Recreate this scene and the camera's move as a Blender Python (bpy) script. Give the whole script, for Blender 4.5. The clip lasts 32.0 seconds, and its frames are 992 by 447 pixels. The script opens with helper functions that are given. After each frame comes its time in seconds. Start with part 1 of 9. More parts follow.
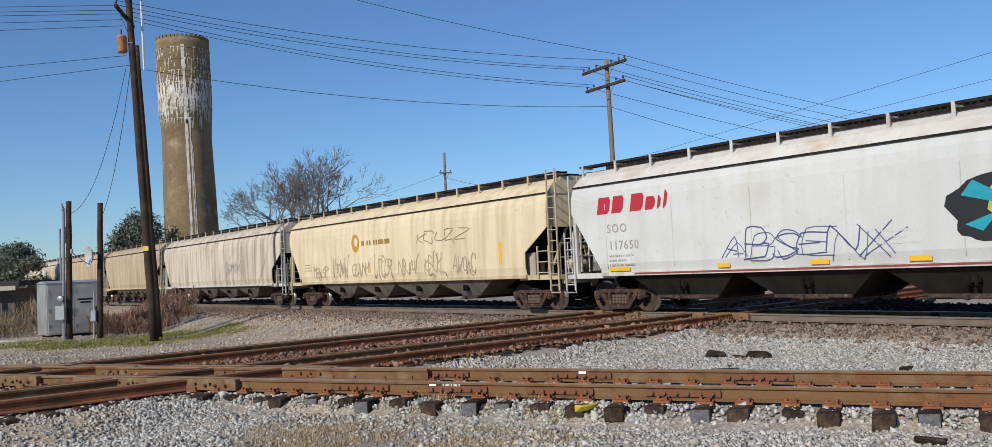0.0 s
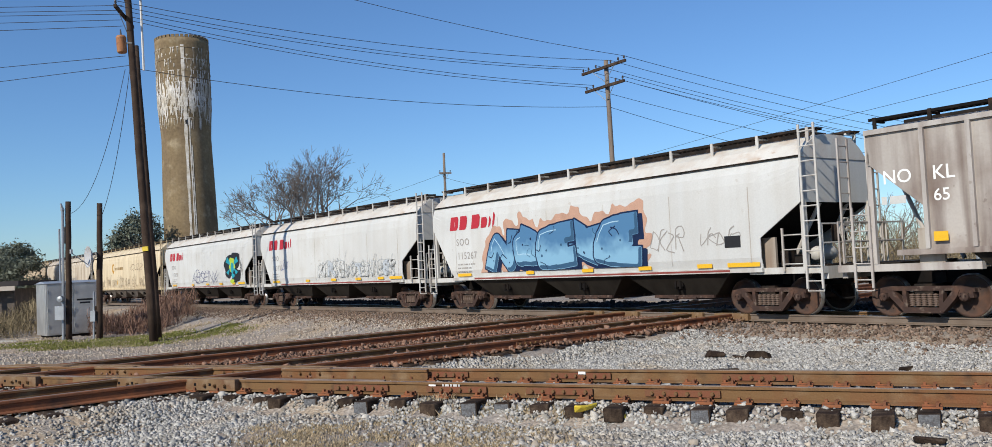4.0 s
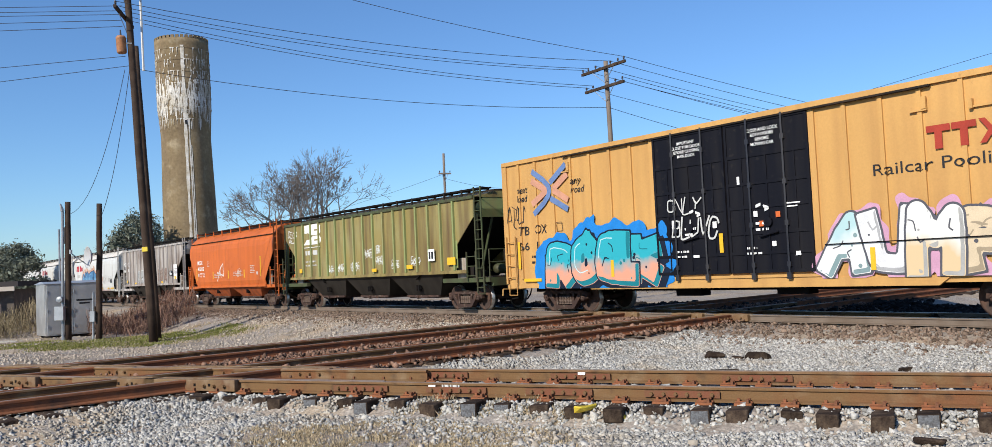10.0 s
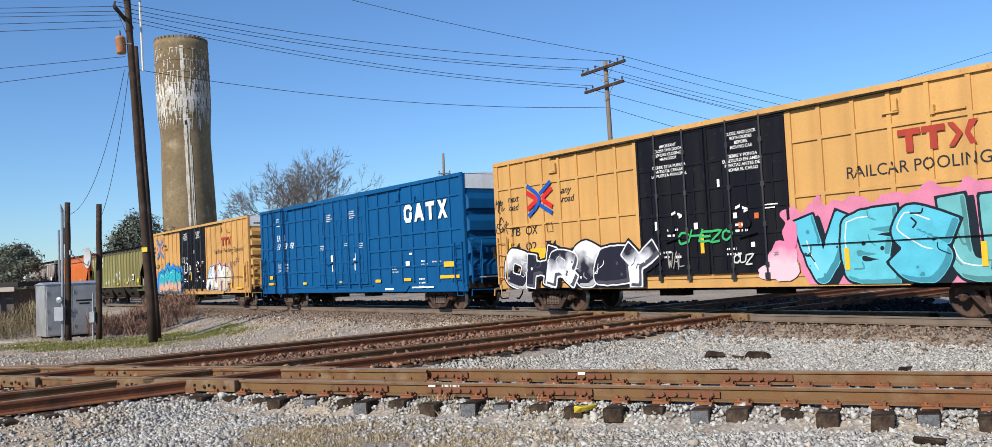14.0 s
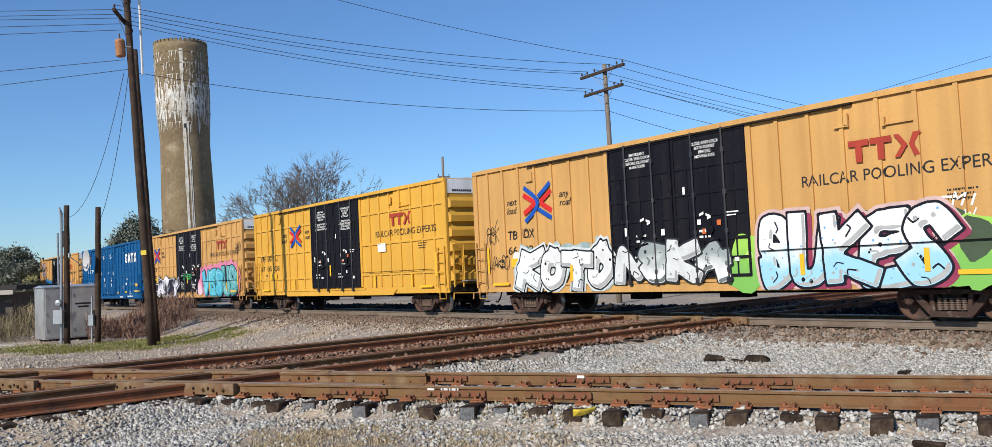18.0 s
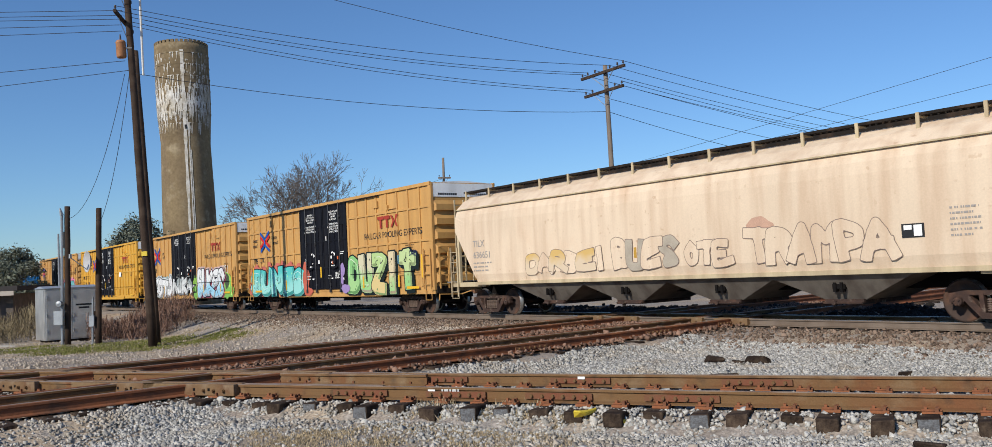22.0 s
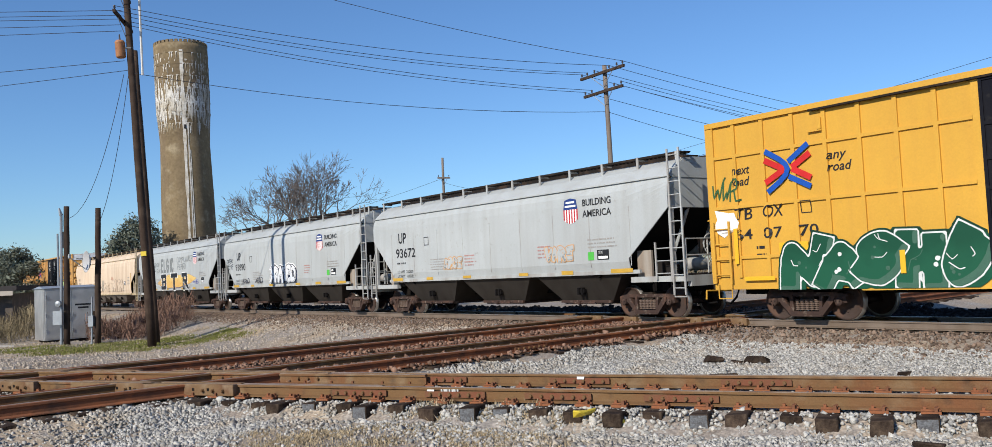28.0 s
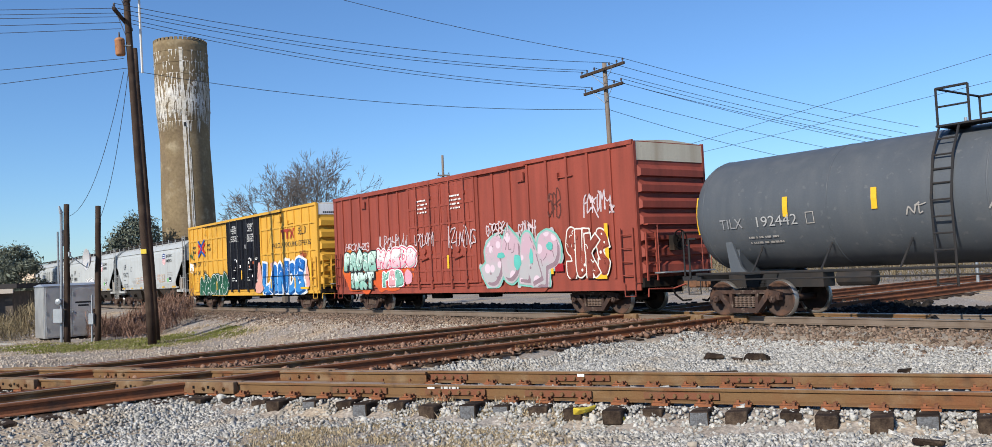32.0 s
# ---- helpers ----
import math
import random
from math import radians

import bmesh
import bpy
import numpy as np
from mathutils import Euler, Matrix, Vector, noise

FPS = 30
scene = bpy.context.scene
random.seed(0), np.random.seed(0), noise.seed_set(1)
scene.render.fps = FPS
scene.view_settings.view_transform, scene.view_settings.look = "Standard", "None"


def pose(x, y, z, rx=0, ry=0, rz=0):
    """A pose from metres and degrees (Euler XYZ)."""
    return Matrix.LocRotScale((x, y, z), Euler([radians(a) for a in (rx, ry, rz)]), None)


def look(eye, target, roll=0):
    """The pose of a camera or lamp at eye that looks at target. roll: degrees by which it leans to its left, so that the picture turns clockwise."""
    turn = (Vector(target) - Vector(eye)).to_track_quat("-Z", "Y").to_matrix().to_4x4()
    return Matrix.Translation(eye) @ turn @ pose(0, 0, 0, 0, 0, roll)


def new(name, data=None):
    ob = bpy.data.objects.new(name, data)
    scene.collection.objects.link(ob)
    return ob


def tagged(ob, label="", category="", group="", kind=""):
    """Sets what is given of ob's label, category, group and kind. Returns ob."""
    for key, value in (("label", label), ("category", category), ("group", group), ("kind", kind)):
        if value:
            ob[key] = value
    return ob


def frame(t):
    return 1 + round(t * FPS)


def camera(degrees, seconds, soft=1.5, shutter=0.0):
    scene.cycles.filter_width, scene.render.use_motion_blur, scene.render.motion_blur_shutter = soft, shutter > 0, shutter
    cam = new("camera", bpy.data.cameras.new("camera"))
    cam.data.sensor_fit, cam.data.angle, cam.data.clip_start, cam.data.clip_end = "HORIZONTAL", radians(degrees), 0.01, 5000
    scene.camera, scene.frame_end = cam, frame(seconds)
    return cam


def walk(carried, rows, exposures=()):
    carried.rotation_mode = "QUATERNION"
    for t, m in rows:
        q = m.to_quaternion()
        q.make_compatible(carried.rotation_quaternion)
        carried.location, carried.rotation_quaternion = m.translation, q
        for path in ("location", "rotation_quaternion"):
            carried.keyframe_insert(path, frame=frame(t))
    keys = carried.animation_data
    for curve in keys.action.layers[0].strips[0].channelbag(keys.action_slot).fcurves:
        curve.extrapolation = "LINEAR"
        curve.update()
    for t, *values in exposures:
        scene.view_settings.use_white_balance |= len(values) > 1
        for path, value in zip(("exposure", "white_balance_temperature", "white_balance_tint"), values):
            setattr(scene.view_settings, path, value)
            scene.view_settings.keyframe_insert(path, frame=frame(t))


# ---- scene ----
cam = camera(58.49, 32.0, soft=0.5)
EYE = (0.0, 0.0, 1.549)
walk(cam, [
    (0, look(EYE, (-0.0301, 29.9650, 2.9969), -2.710)),
    (1, look(EYE, (-0.0242, 29.9648, 3.0014), -2.712)),
    (2, look(EYE, (-0.0122, 29.9650, 2.9976), -2.696)),
    (3, look(EYE, (-0.0152, 29.9650, 2.9971), -2.704)),
    (3.5, look(EYE, (-0.0158, 29.9650, 2.9970), -2.707)),
    (5.5, look(EYE, (-0.0033, 29.9620, 3.0580), -2.703)),
    (6, look(EYE, (0.0008, 29.9627, 3.0443), -2.683)),
    (7, look(EYE, (0.0025, 29.9634, 3.0296), -2.712)),
    (8, look(EYE, (-0.0042, 29.9637, 3.0237), -2.648)),
    (9, look(EYE, (-0.0057, 29.9638, 3.0224), -2.634)),
    (10, look(EYE, (-0.0038, 29.9637, 3.0248), -2.683)),
    (11, look(EYE, (0.0007, 29.9621, 3.0573), -2.709)),
    (12, look(EYE, (0.0001, 29.9629, 3.0403), -2.711)),
    (13, look(EYE, (0.0022, 29.9628, 3.0418), -2.719)),
    (14, look(EYE, (0.0039, 29.9638, 3.0224), -2.760)),
    (14.5, look(EYE, (0.0058, 29.9636, 3.0259), -2.742)),
    (16.5, look(EYE, (0.0358, 29.9603, 3.0906), -2.752)),
    (17, look(EYE, (0.0356, 29.9600, 3.0978), -2.742)),
    (18, look(EYE, (0.0354, 29.9581, 3.1331), -2.718)),
    (19, look(EYE, (0.0353, 29.9576, 3.1435), -2.710)),
    (20, look(EYE, (0.0356, 29.9551, 3.1883), -2.735)),
    (21, look(EYE, (0.0313, 29.9541, 3.2072), -2.711)),
    (22, look(EYE, (0.0174, 29.9563, 3.1675), -2.713)),
    (23, look(EYE, (0.0265, 29.9564, 3.1650), -2.719)),
    (24, look(EYE, (0.0343, 29.9560, 3.1735), -2.691)),
    (25, look(EYE, (0.0386, 29.9557, 3.1776), -2.671)),
    (25.5, look(EYE, (0.0387, 29.9557, 3.1776), -2.671)),
    (27.5, look(EYE, (0.0387, 29.9557, 3.1778), -2.678)),
    (28, look(EYE, (0.0390, 29.9562, 3.1686), -2.703)),
    (29, look(EYE, (0.0364, 29.9585, 3.1259), -2.745)),
    (30, look(EYE, (0.0373, 29.9588, 3.1201), -2.735)),
    (31, look(EYE, (0.0356, 29.9602, 3.0925), -2.741)),
    (32, look(EYE, (0.0336, 29.9607, 3.0839), -2.753)),
], exposures=((0, -0.06), (3, 0.0), (6, 0.2), (9, 0.28), (13, 0.3), (17, 0.26), (19, 0.17), (20, 0.2), (21, 0.01), (22, -0.03), (23, 0.04), (24, 0.1), (25, 0.12), (28, 0.16), (30, 0.28), (32, 0.3)))

# ---- world, sun, exposure ----
SUN_AZ, SUN_EL = 217.0, 31.0
world = bpy.data.worlds.new("sky")
scene.world = world
world.use_nodes = True
wn = world.node_tree.nodes
sky = wn.new("ShaderNodeTexSky")
sky.sky_type = "NISHITA"
sky.sun_disc = False
sky.sun_elevation, sky.sun_rotation = radians(SUN_EL), radians(SUN_AZ)
sky.air_density, sky.dust_density, sky.ozone_density = 1.0, 0.15, 5.0
wn["Background"].inputs["Strength"].default_value = 0.102
tint = wn.new("ShaderNodeMix")
tint.data_type, tint.blend_type = "RGBA", "MULTIPLY"
tint.inputs["Factor"].default_value = 1.0
tint.inputs["B"].default_value = (0.80, 0.98, 1.16, 1)
world.node_tree.links.new(sky.outputs[0], tint.inputs["A"])
world.node_tree.links.new(tint.outputs["Result"], wn["Background"].inputs[0])
sun = new("sun", bpy.data.lights.new("sun", "SUN"))
sun.data.energy, sun.data.angle, sun.data.color = 4.6, radians(0.55), (1.0, 0.935, 0.82)
_a, _e = radians(SUN_AZ), radians(SUN_EL)
sun.matrix_world = look((60 * math.sin(_a) * math.cos(_e), 60 * math.cos(_a) * math.cos(_e), 60 * math.sin(_e)), (0, 0, 0))


# ---- materials ----
def surface(name, col, rough=0.8, metal=0.0, patch=None, streak=None, grain=0.12, grain_scale=60.0, bump=0.15,
            bump_scale=40.0, island=0.0, obj=0.0, spec=None):
    """A worn surface. patch: (colour, scale, low, high) blotches; streak: (colour, amount, scale) runs down the faces."""
    m = bpy.data.materials.new(name)
    m.use_nodes = True
    m.diffuse_color = (*col, 1)
    nt = m.node_tree
    n, l = nt.nodes, nt.links
    b = n["Principled BSDF"]
    b.inputs["Roughness"].default_value, b.inputs["Metallic"].default_value = rough, metal
    b.inputs["Specular IOR Level"].default_value = spec if spec is not None else 0.12 if rough > 0.72 else 0.4
    tc = n.new("ShaderNodeTexCoord")

    def noise_tex(scale, detail=4.0, stretch=None):
        t = n.new("ShaderNodeTexNoise")
        t.inputs["Scale"].default_value, t.inputs["Detail"].default_value = scale, detail
        src = tc.outputs["Object"]
        if stretch:
            mp = n.new("ShaderNodeMapping")
            mp.inputs["Scale"].default_value = stretch
            l.new(src, mp.inputs[0])
            src = mp.outputs[0]
        l.new(src, t.inputs["Vector"])
        return t.outputs["Fac"]

    def mixed(a, c, fac):
        x = n.new("ShaderNodeMix")
        x.data_type = "RGBA"
        l.new(fac, x.inputs["Factor"])
        l.new(a, x.inputs["A"])
        x.inputs["B"].default_value = (*c, 1)
        return x.outputs["Result"]

    def ranged(v, lo, hi, a=0.0, c=1.0):
        r = n.new("ShaderNodeMapRange")
        for k, val in zip(("From Min", "From Max", "To Min", "To Max"), (lo, hi, a, c)):
            r.inputs[k].default_value = val
        l.new(v, r.inputs["Value"])
        return r.outputs[0]

    rgb = n.new("ShaderNodeRGB")
    rgb.outputs[0].default_value = (*col, 1)
    out = rgb.outputs[0]
    if patch:
        for c, s, lo, hi in (patch if isinstance(patch[0][0], (tuple, list)) else [patch]):
            out = mixed(out, c, ranged(noise_tex(s, 6.0), lo, hi))
    if streak:
        c, amount, s = streak
        out = mixed(out, c, ranged(noise_tex(1.0, 5.0, (s, s, s * 0.09)), 0.42, 0.75, 0.0, amount))
    val = ranged(noise_tex(grain_scale, 3.0), 0.25, 0.75, 1 - grain, 1 + grain)
    if island or obj:
        src = n.new("ShaderNodeNewGeometry").outputs["Random Per Island"] if island else n.new("ShaderNodeObjectInfo").outputs["Random"]
        k = island or obj
        mul = n.new("ShaderNodeMath")
        mul.operation = "MULTIPLY"
        l.new(val, mul.inputs[0])
        l.new(ranged(src, 0, 1, 1 - k, 1 + k), mul.inputs[1])
        val = mul.outputs[0]
    sc = n.new("ShaderNodeVectorMath")
    sc.operation = "SCALE"
    l.new(out, sc.inputs[0])
    l.new(val, sc.inputs["Scale"])
    l.new(sc.outputs[0], b.inputs["Base Color"])
    if bump:
        bp = n.new("ShaderNodeBump")
        bp.inputs["Strength"].default_value, bp.inputs["Distance"].default_value = bump, 0.02
        l.new(noise_tex(bump_scale, 4.0), bp.inputs["Height"])
        l.new(bp.outputs[0], b.inputs["Normal"])
    return m


def paint(name, col, dirt=(0.12, 0.09, 0.06), amount=0.35, rust=None, rough=0.55, patch=None, spec=0.2):
    """Weathered paint on steel: runs of dirt, and blotches of rust where given."""
    p = patch or ((rust, 1.3, 0.62, 0.78) if rust else (tuple(c * 0.86 for c in col), 0.5, 0.35, 0.7))
    speck = tuple(0.55 * a + 0.45 * b for a, b in zip(col, dirt))
    p = [p, (speck, 6.0, 0.64, 0.7), (tuple(c * 0.9 for c in col), 0.22, 0.42, 0.6)]
    return surface(name, col, rough, 0.0, patch=p, streak=(dirt, amount, 2.6), grain=0.05, grain_scale=25, bump=0.06, bump_scale=3.0, spec=spec)


# grime, taken down to near black to stand for deep shade under the cars
M_BLACK = surface("black_grime_and_shade", (0.007, 0.006, 0.006), 0.85, patch=((0.02, 0.015, 0.012), 2.0, 0.55, 0.8))
M_UNDER = surface("underframe_grime", (0.018, 0.015, 0.013), 0.85, patch=((0.06, 0.038, 0.026), 2.5, 0.5, 0.75))
M_TRUCK = surface("truck_rust", (0.05, 0.032, 0.027), 0.85, patch=[((0.11, 0.06, 0.042), 4.0, 0.5, 0.75), ((0.19, 0.145, 0.115), 6.0, 0.58, 0.78)], bump=0.3)
M_WHEEL = surface("wheel_steel", (0.055, 0.038, 0.032), 0.75, 0.0, patch=((0.13, 0.066, 0.042), 3.0, 0.5, 0.75))
M_TREAD = surface("wheel_tread", (0.35, 0.33, 0.31), 0.35, 0.8)
M_RAIL = surface("rusty_rail", (0.165, 0.094, 0.044), 0.8, patch=[((0.17, 0.068, 0.032), 1.1, 0.5, 0.7), ((0.08, 0.05, 0.032), 4.0, 0.55, 0.75), ((0.22, 0.155, 0.092), 2.3, 0.55, 0.75)], bump=0.3)
M_RAILW = surface("worn_rail", (0.17, 0.13, 0.10), 0.7, patch=((0.12, 0.085, 0.06), 2.0, 0.4, 0.7), bump=0.2)
M_HEAD = surface("rail_head", (0.33, 0.24, 0.17), 0.5, 0.35, patch=((0.22, 0.13, 0.08), 3.0, 0.45, 0.7))
M_SHINE = surface("polished_rail_head", (0.45, 0.42, 0.39), 0.3, 0.8)
M_CAST = surface("crossing_casting", (0.195, 0.125, 0.066), 0.75, patch=[((0.13, 0.065, 0.036), 1.8, 0.45, 0.7), ((0.25, 0.185, 0.12), 3.5, 0.52, 0.75)], bump=0.3)
M_TIE = surface("creosote_tie", (0.03, 0.02, 0.015), 0.9, patch=((0.085, 0.06, 0.042), 6.0, 0.45, 0.7), grain=0.35, bump=0.5, obj=0.35)
M_TIEEND = surface("weathered_tie_end", (0.13, 0.134, 0.142), 0.9, patch=((0.08, 0.075, 0.075), 14.0, 0.45, 0.65), grain=0.4, bump=0.5)
M_STONE = surface("ballast_stone", (0.365, 0.35, 0.322), 0.9, patch=((0.33, 0.28, 0.22), 0.9, 0.52, 0.7), grain=0.25, grain_scale=90, bump=0, island=0.42)
M_STONE_R = surface("rusty_ballast", (0.20, 0.12, 0.085), 0.9, grain=0.2, bump=0, island=0.5)
M_RAILR = surface("red_rust_rail", (0.19, 0.078, 0.042), 0.85, patch=[((0.31, 0.115, 0.05), 1.4, 0.45, 0.7), ((0.10, 0.055, 0.038), 4.0, 0.52, 0.75)], bump=0.3)
M_STONE_B = surface("brown_ballast", (0.18, 0.128, 0.095), 0.9, grain=0.2, bump=0, island=0.5)
M_WOODPOLE = surface("pole_wood", (0.05, 0.034, 0.026), 0.9, patch=((0.088, 0.062, 0.046), 2.0, 0.45, 0.7), streak=((0.03, 0.02, 0.015), 0.7, 9.0), bump=0.4)
M_WOODGREY = surface("grey_pole_wood", (0.21, 0.17, 0.14), 0.9, streak=((0.1, 0.075, 0.06), 0.7, 9.0), bump=0.4)
M_GALV = surface("galvanised_steel", (0.33, 0.35, 0.37), 0.5, 0.55, patch=((0.25, 0.27, 0.29), 2.5, 0.4, 0.65), bump=0.05)
M_ALU = surface("brushed_cabinet", (0.56, 0.555, 0.54), 0.4, 0.6, patch=((0.42, 0.42, 0.42), 1.1, 0.4, 0.65), streak=((0.36, 0.36, 0.36), 0.4, 3.0), bump=0.05)
M_WIRE = surface("wire", (0.03, 0.03, 0.035), 0.7, bump=0)
M_INSUL = surface("insulator", (0.06, 0.05, 0.05), 0.3, bump=0)
M_CERAM = surface("transformer_paint", (0.38, 0.17, 0.075), 0.6, patch=((0.22, 0.10, 0.05), 5.0, 0.5, 0.7))
M_CONC = surface("concrete", (0.45, 0.42, 0.37), 0.9, patch=((0.38, 0.35, 0.31), 3.0, 0.4, 0.7))
M_BARK = surface("bark", (0.12, 0.10, 0.085), 0.95, bump=0.4)
M_TWIG = surface("twig", (0.15, 0.13, 0.118), 0.95, bump=0)
M_LEAF = surface("evergreen_leaf", (0.135, 0.148, 0.112), 0.8, grain=0.3, bump=0, island=0.5)
M_BRUSH = surface("dry_brush", (0.19, 0.115, 0.085), 0.95, bump=0, island=0.45)
M_BRUSHG = surface("tangled_brush", (0.175, 0.14, 0.085), 0.95, bump=0, island=0.55)
M_GRASS = surface("green_grass", (0.17, 0.175, 0.05), 0.9, bump=0, island=0.5)
M_DRY = surface("dry_grass", (0.37, 0.295, 0.19), 0.95, bump=0, island=0.45)
M_WHITE = surface("white_lettering", (0.78, 0.78, 0.76), 0.6, bump=0)
M_INK = surface("black_lettering", (0.014, 0.014, 0.016), 0.6, bump=0)
M_REFL = surface("yellow_reflector", (0.70, 0.40, 0.02), 0.45, bump=0)
M_YELLOW = surface("yellow_paint", (0.62, 0.46, 0.04), 0.6, bump=0.1)
M_RED = surface("red_lettering", (0.40, 0.022, 0.035), 0.6, bump=0)
M_PALE = surface("pale_lettering", (0.5, 0.5, 0.48), 0.7, bump=0)
M_FAINT = surface("faded_lettering", (0.30, 0.28, 0.26), 0.7, bump=0)
_ink = {}


def ink(r, g, b):
    """A flat spray or lettering paint of that colour."""
    k = (round(r, 3), round(g, 3), round(b, 3))
    if k not in _ink:
        _ink[k] = surface("spray_paint", tuple(c * 0.88 for c in k), 0.6, patch=(tuple(c * 0.74 for c in k), 3.0, 0.4, 0.7), bump=0, spec=0.15)
    return _ink[k]


def spray(top, low, z0, z1, spot=None, share=0.3, size=5.0):
    """Sprayed paint that fades from one colour to another between two heights, with round bubbles of a third colour."""
    top, low = tuple(c * 0.88 for c in top), tuple(c * 0.88 for c in low)
    m = surface("faded_spray_paint", top, 0.6, bump=0, spec=0.15)
    m.diffuse_color = (*top, 1)
    nt = m.node_tree
    n, l = nt.nodes, nt.links
    tc = n.new("ShaderNodeTexCoord")
    xyz = n.new("ShaderNodeSeparateXYZ")
    l.new(tc.outputs["Object"], xyz.inputs[0])
    wob = n.new("ShaderNodeTexNoise")
    wob.inputs["Scale"].default_value = 2.2
    l.new(tc.outputs["Object"], wob.inputs["Vector"])
    add = n.new("ShaderNodeMath")
    add.operation = "MULTIPLY_ADD"
    l.new(wob.outputs["Fac"], add.inputs[0])
    add.inputs[1].default_value = (z1 - z0) * 0.9
    l.new(xyz.outputs["Z"], add.inputs[2])
    fade = n.new("ShaderNodeMapRange")
    mid = (z0 + z1) / 2 + (z1 - z0) * 0.45
    fade.inputs["From Min"].default_value, fade.inputs["From Max"].default_value = mid - (z1 - z0) * 0.22, mid + (z1 - z0) * 0.22
    l.new(add.outputs[0], fade.inputs["Value"])
    mix = n.new("ShaderNodeMix")
    mix.data_type = "RGBA"
    l.new(fade.outputs[0], mix.inputs["Factor"])
    mix.inputs["A"].default_value, mix.inputs["B"].default_value = (*low, 1), (*top, 1)
    out = mix.outputs["Result"]
    if spot:
        vor = n.new("ShaderNodeTexVoronoi")
        vor.inputs["Scale"].default_value = size
        l.new(tc.outputs["Object"], vor.inputs["Vector"])
        cut = n.new("ShaderNodeMapRange")
        cut.inputs["From Min"].default_value, cut.inputs["From Max"].default_value = share + 0.02, share - 0.02
        l.new(vor.outputs["Distance"], cut.inputs["Value"])
        dots = n.new("ShaderNodeMix")
        dots.data_type = "RGBA"
        l.new(cut.outputs[0], dots.inputs["Factor"])
        l.new(out, dots.inputs["A"])
        dots.inputs["B"].default_value = (*spot, 1)
        out = dots.outputs["Result"]
    l.new(out, n["Principled BSDF"].inputs["Base Color"])
    return m


# ---- mesh helpers ----
def link(name, data, parent=None, label="", m=None):
    ob = new(name, data)
    ob.parent = parent
    if m is not None:
        ob.matrix_basis = m
    if label:
        ob["label"] = label
    return ob


def mesh(name, bm, *mats, smooth=False):
    me = bpy.data.meshes.new(name)
    if smooth:
        for f in bm.faces:
            f.smooth = True
    bm.normal_update()
    bm.to_mesh(me)
    bm.free()
    for m in mats:
        me.materials.append(m)
    return me


def part(name, bm, material, parent, label="", m=None, smooth=False):
    """Links a bmesh as one mesh object under a thing or a part."""
    return link(name, mesh(name, bm, material, smooth=smooth), parent, label, m)


def hexa(bm, pts):
    """Eight corners: four below, four above, both counter-clockwise from above."""
    v = [bm.verts.new(p) for p in pts]
    for q in ((3, 2, 1, 0), (4, 5, 6, 7), (0, 1, 5, 4), (1, 2, 6, 5), (2, 3, 7, 6), (3, 0, 4, 7)):
        bm.faces.new([v[i] for i in q])
    return v


def box(bm, x0, x1, y0, y1, z0, z1):
    return hexa(bm, [(x0, y0, z0), (x1, y0, z0), (x1, y1, z0), (x0, y1, z0), (x0, y0, z1), (x1, y0, z1), (x1, y1, z1), (x0, y1, z1)])


def B(*boxes):
    bm = bmesh.new()
    for b in boxes:
        box(bm, *b)
    return bm


def rod(bm, p, q, r, r2=None, seg=6, cap=True):
    """A round bar from p to q."""
    p, q = Vector(p), Vector(q)
    r2 = r if r2 is None else r2
    d = (q - p).normalized()
    u = d.orthogonal().normalized()
    w = d.cross(u)
    ring = [[bm.verts.new(c + (u * math.cos(a) + w * math.sin(a)) * rad) for a in (2 * math.pi * i / seg for i in range(seg))] for c, rad in ((p, r), (q, r2))]
    for i in range(seg):
        j = (i + 1) % seg
        bm.faces.new((ring[0][i], ring[0][j], ring[1][j], ring[1][i]))
    if cap:
        bm.faces.new(ring[0][::-1])
        bm.faces.new(ring[1])


def R(*rods, seg=6):
    bm = bmesh.new()
    for r in rods:
        rod(bm, *r, seg=seg)
    return bm


def tube(bm, pts, r, seg=5):
    """One unbroken round cable through the points."""
    pts = [Vector(p) for p in pts]
    rows = []
    for i, p in enumerate(pts):
        d = (pts[min(i + 1, len(pts) - 1)] - pts[max(i - 1, 0)]).normalized()
        u = d.orthogonal().normalized() if abs(d.z) > 0.9 else d.cross(Vector((0, 0, 1))).normalized()
        w = d.cross(u)
        rows.append([bm.verts.new(p + (u * math.cos(6.2832 * k / seg) + w * math.sin(6.2832 * k / seg)) * r) for k in range(seg)])
    for a, b in zip(rows, rows[1:]):
        for k in range(seg):
            bm.faces.new((a[k], a[(k + 1) % seg], b[(k + 1) % seg], b[k]))
    bm.faces.new(rows[0])
    bm.faces.new(rows[-1])
    bmesh.ops.recalc_face_normals(bm, faces=bm.faces)


def chain(bm, pts, r, seg=5):
    tube(bm, pts, r, seg)


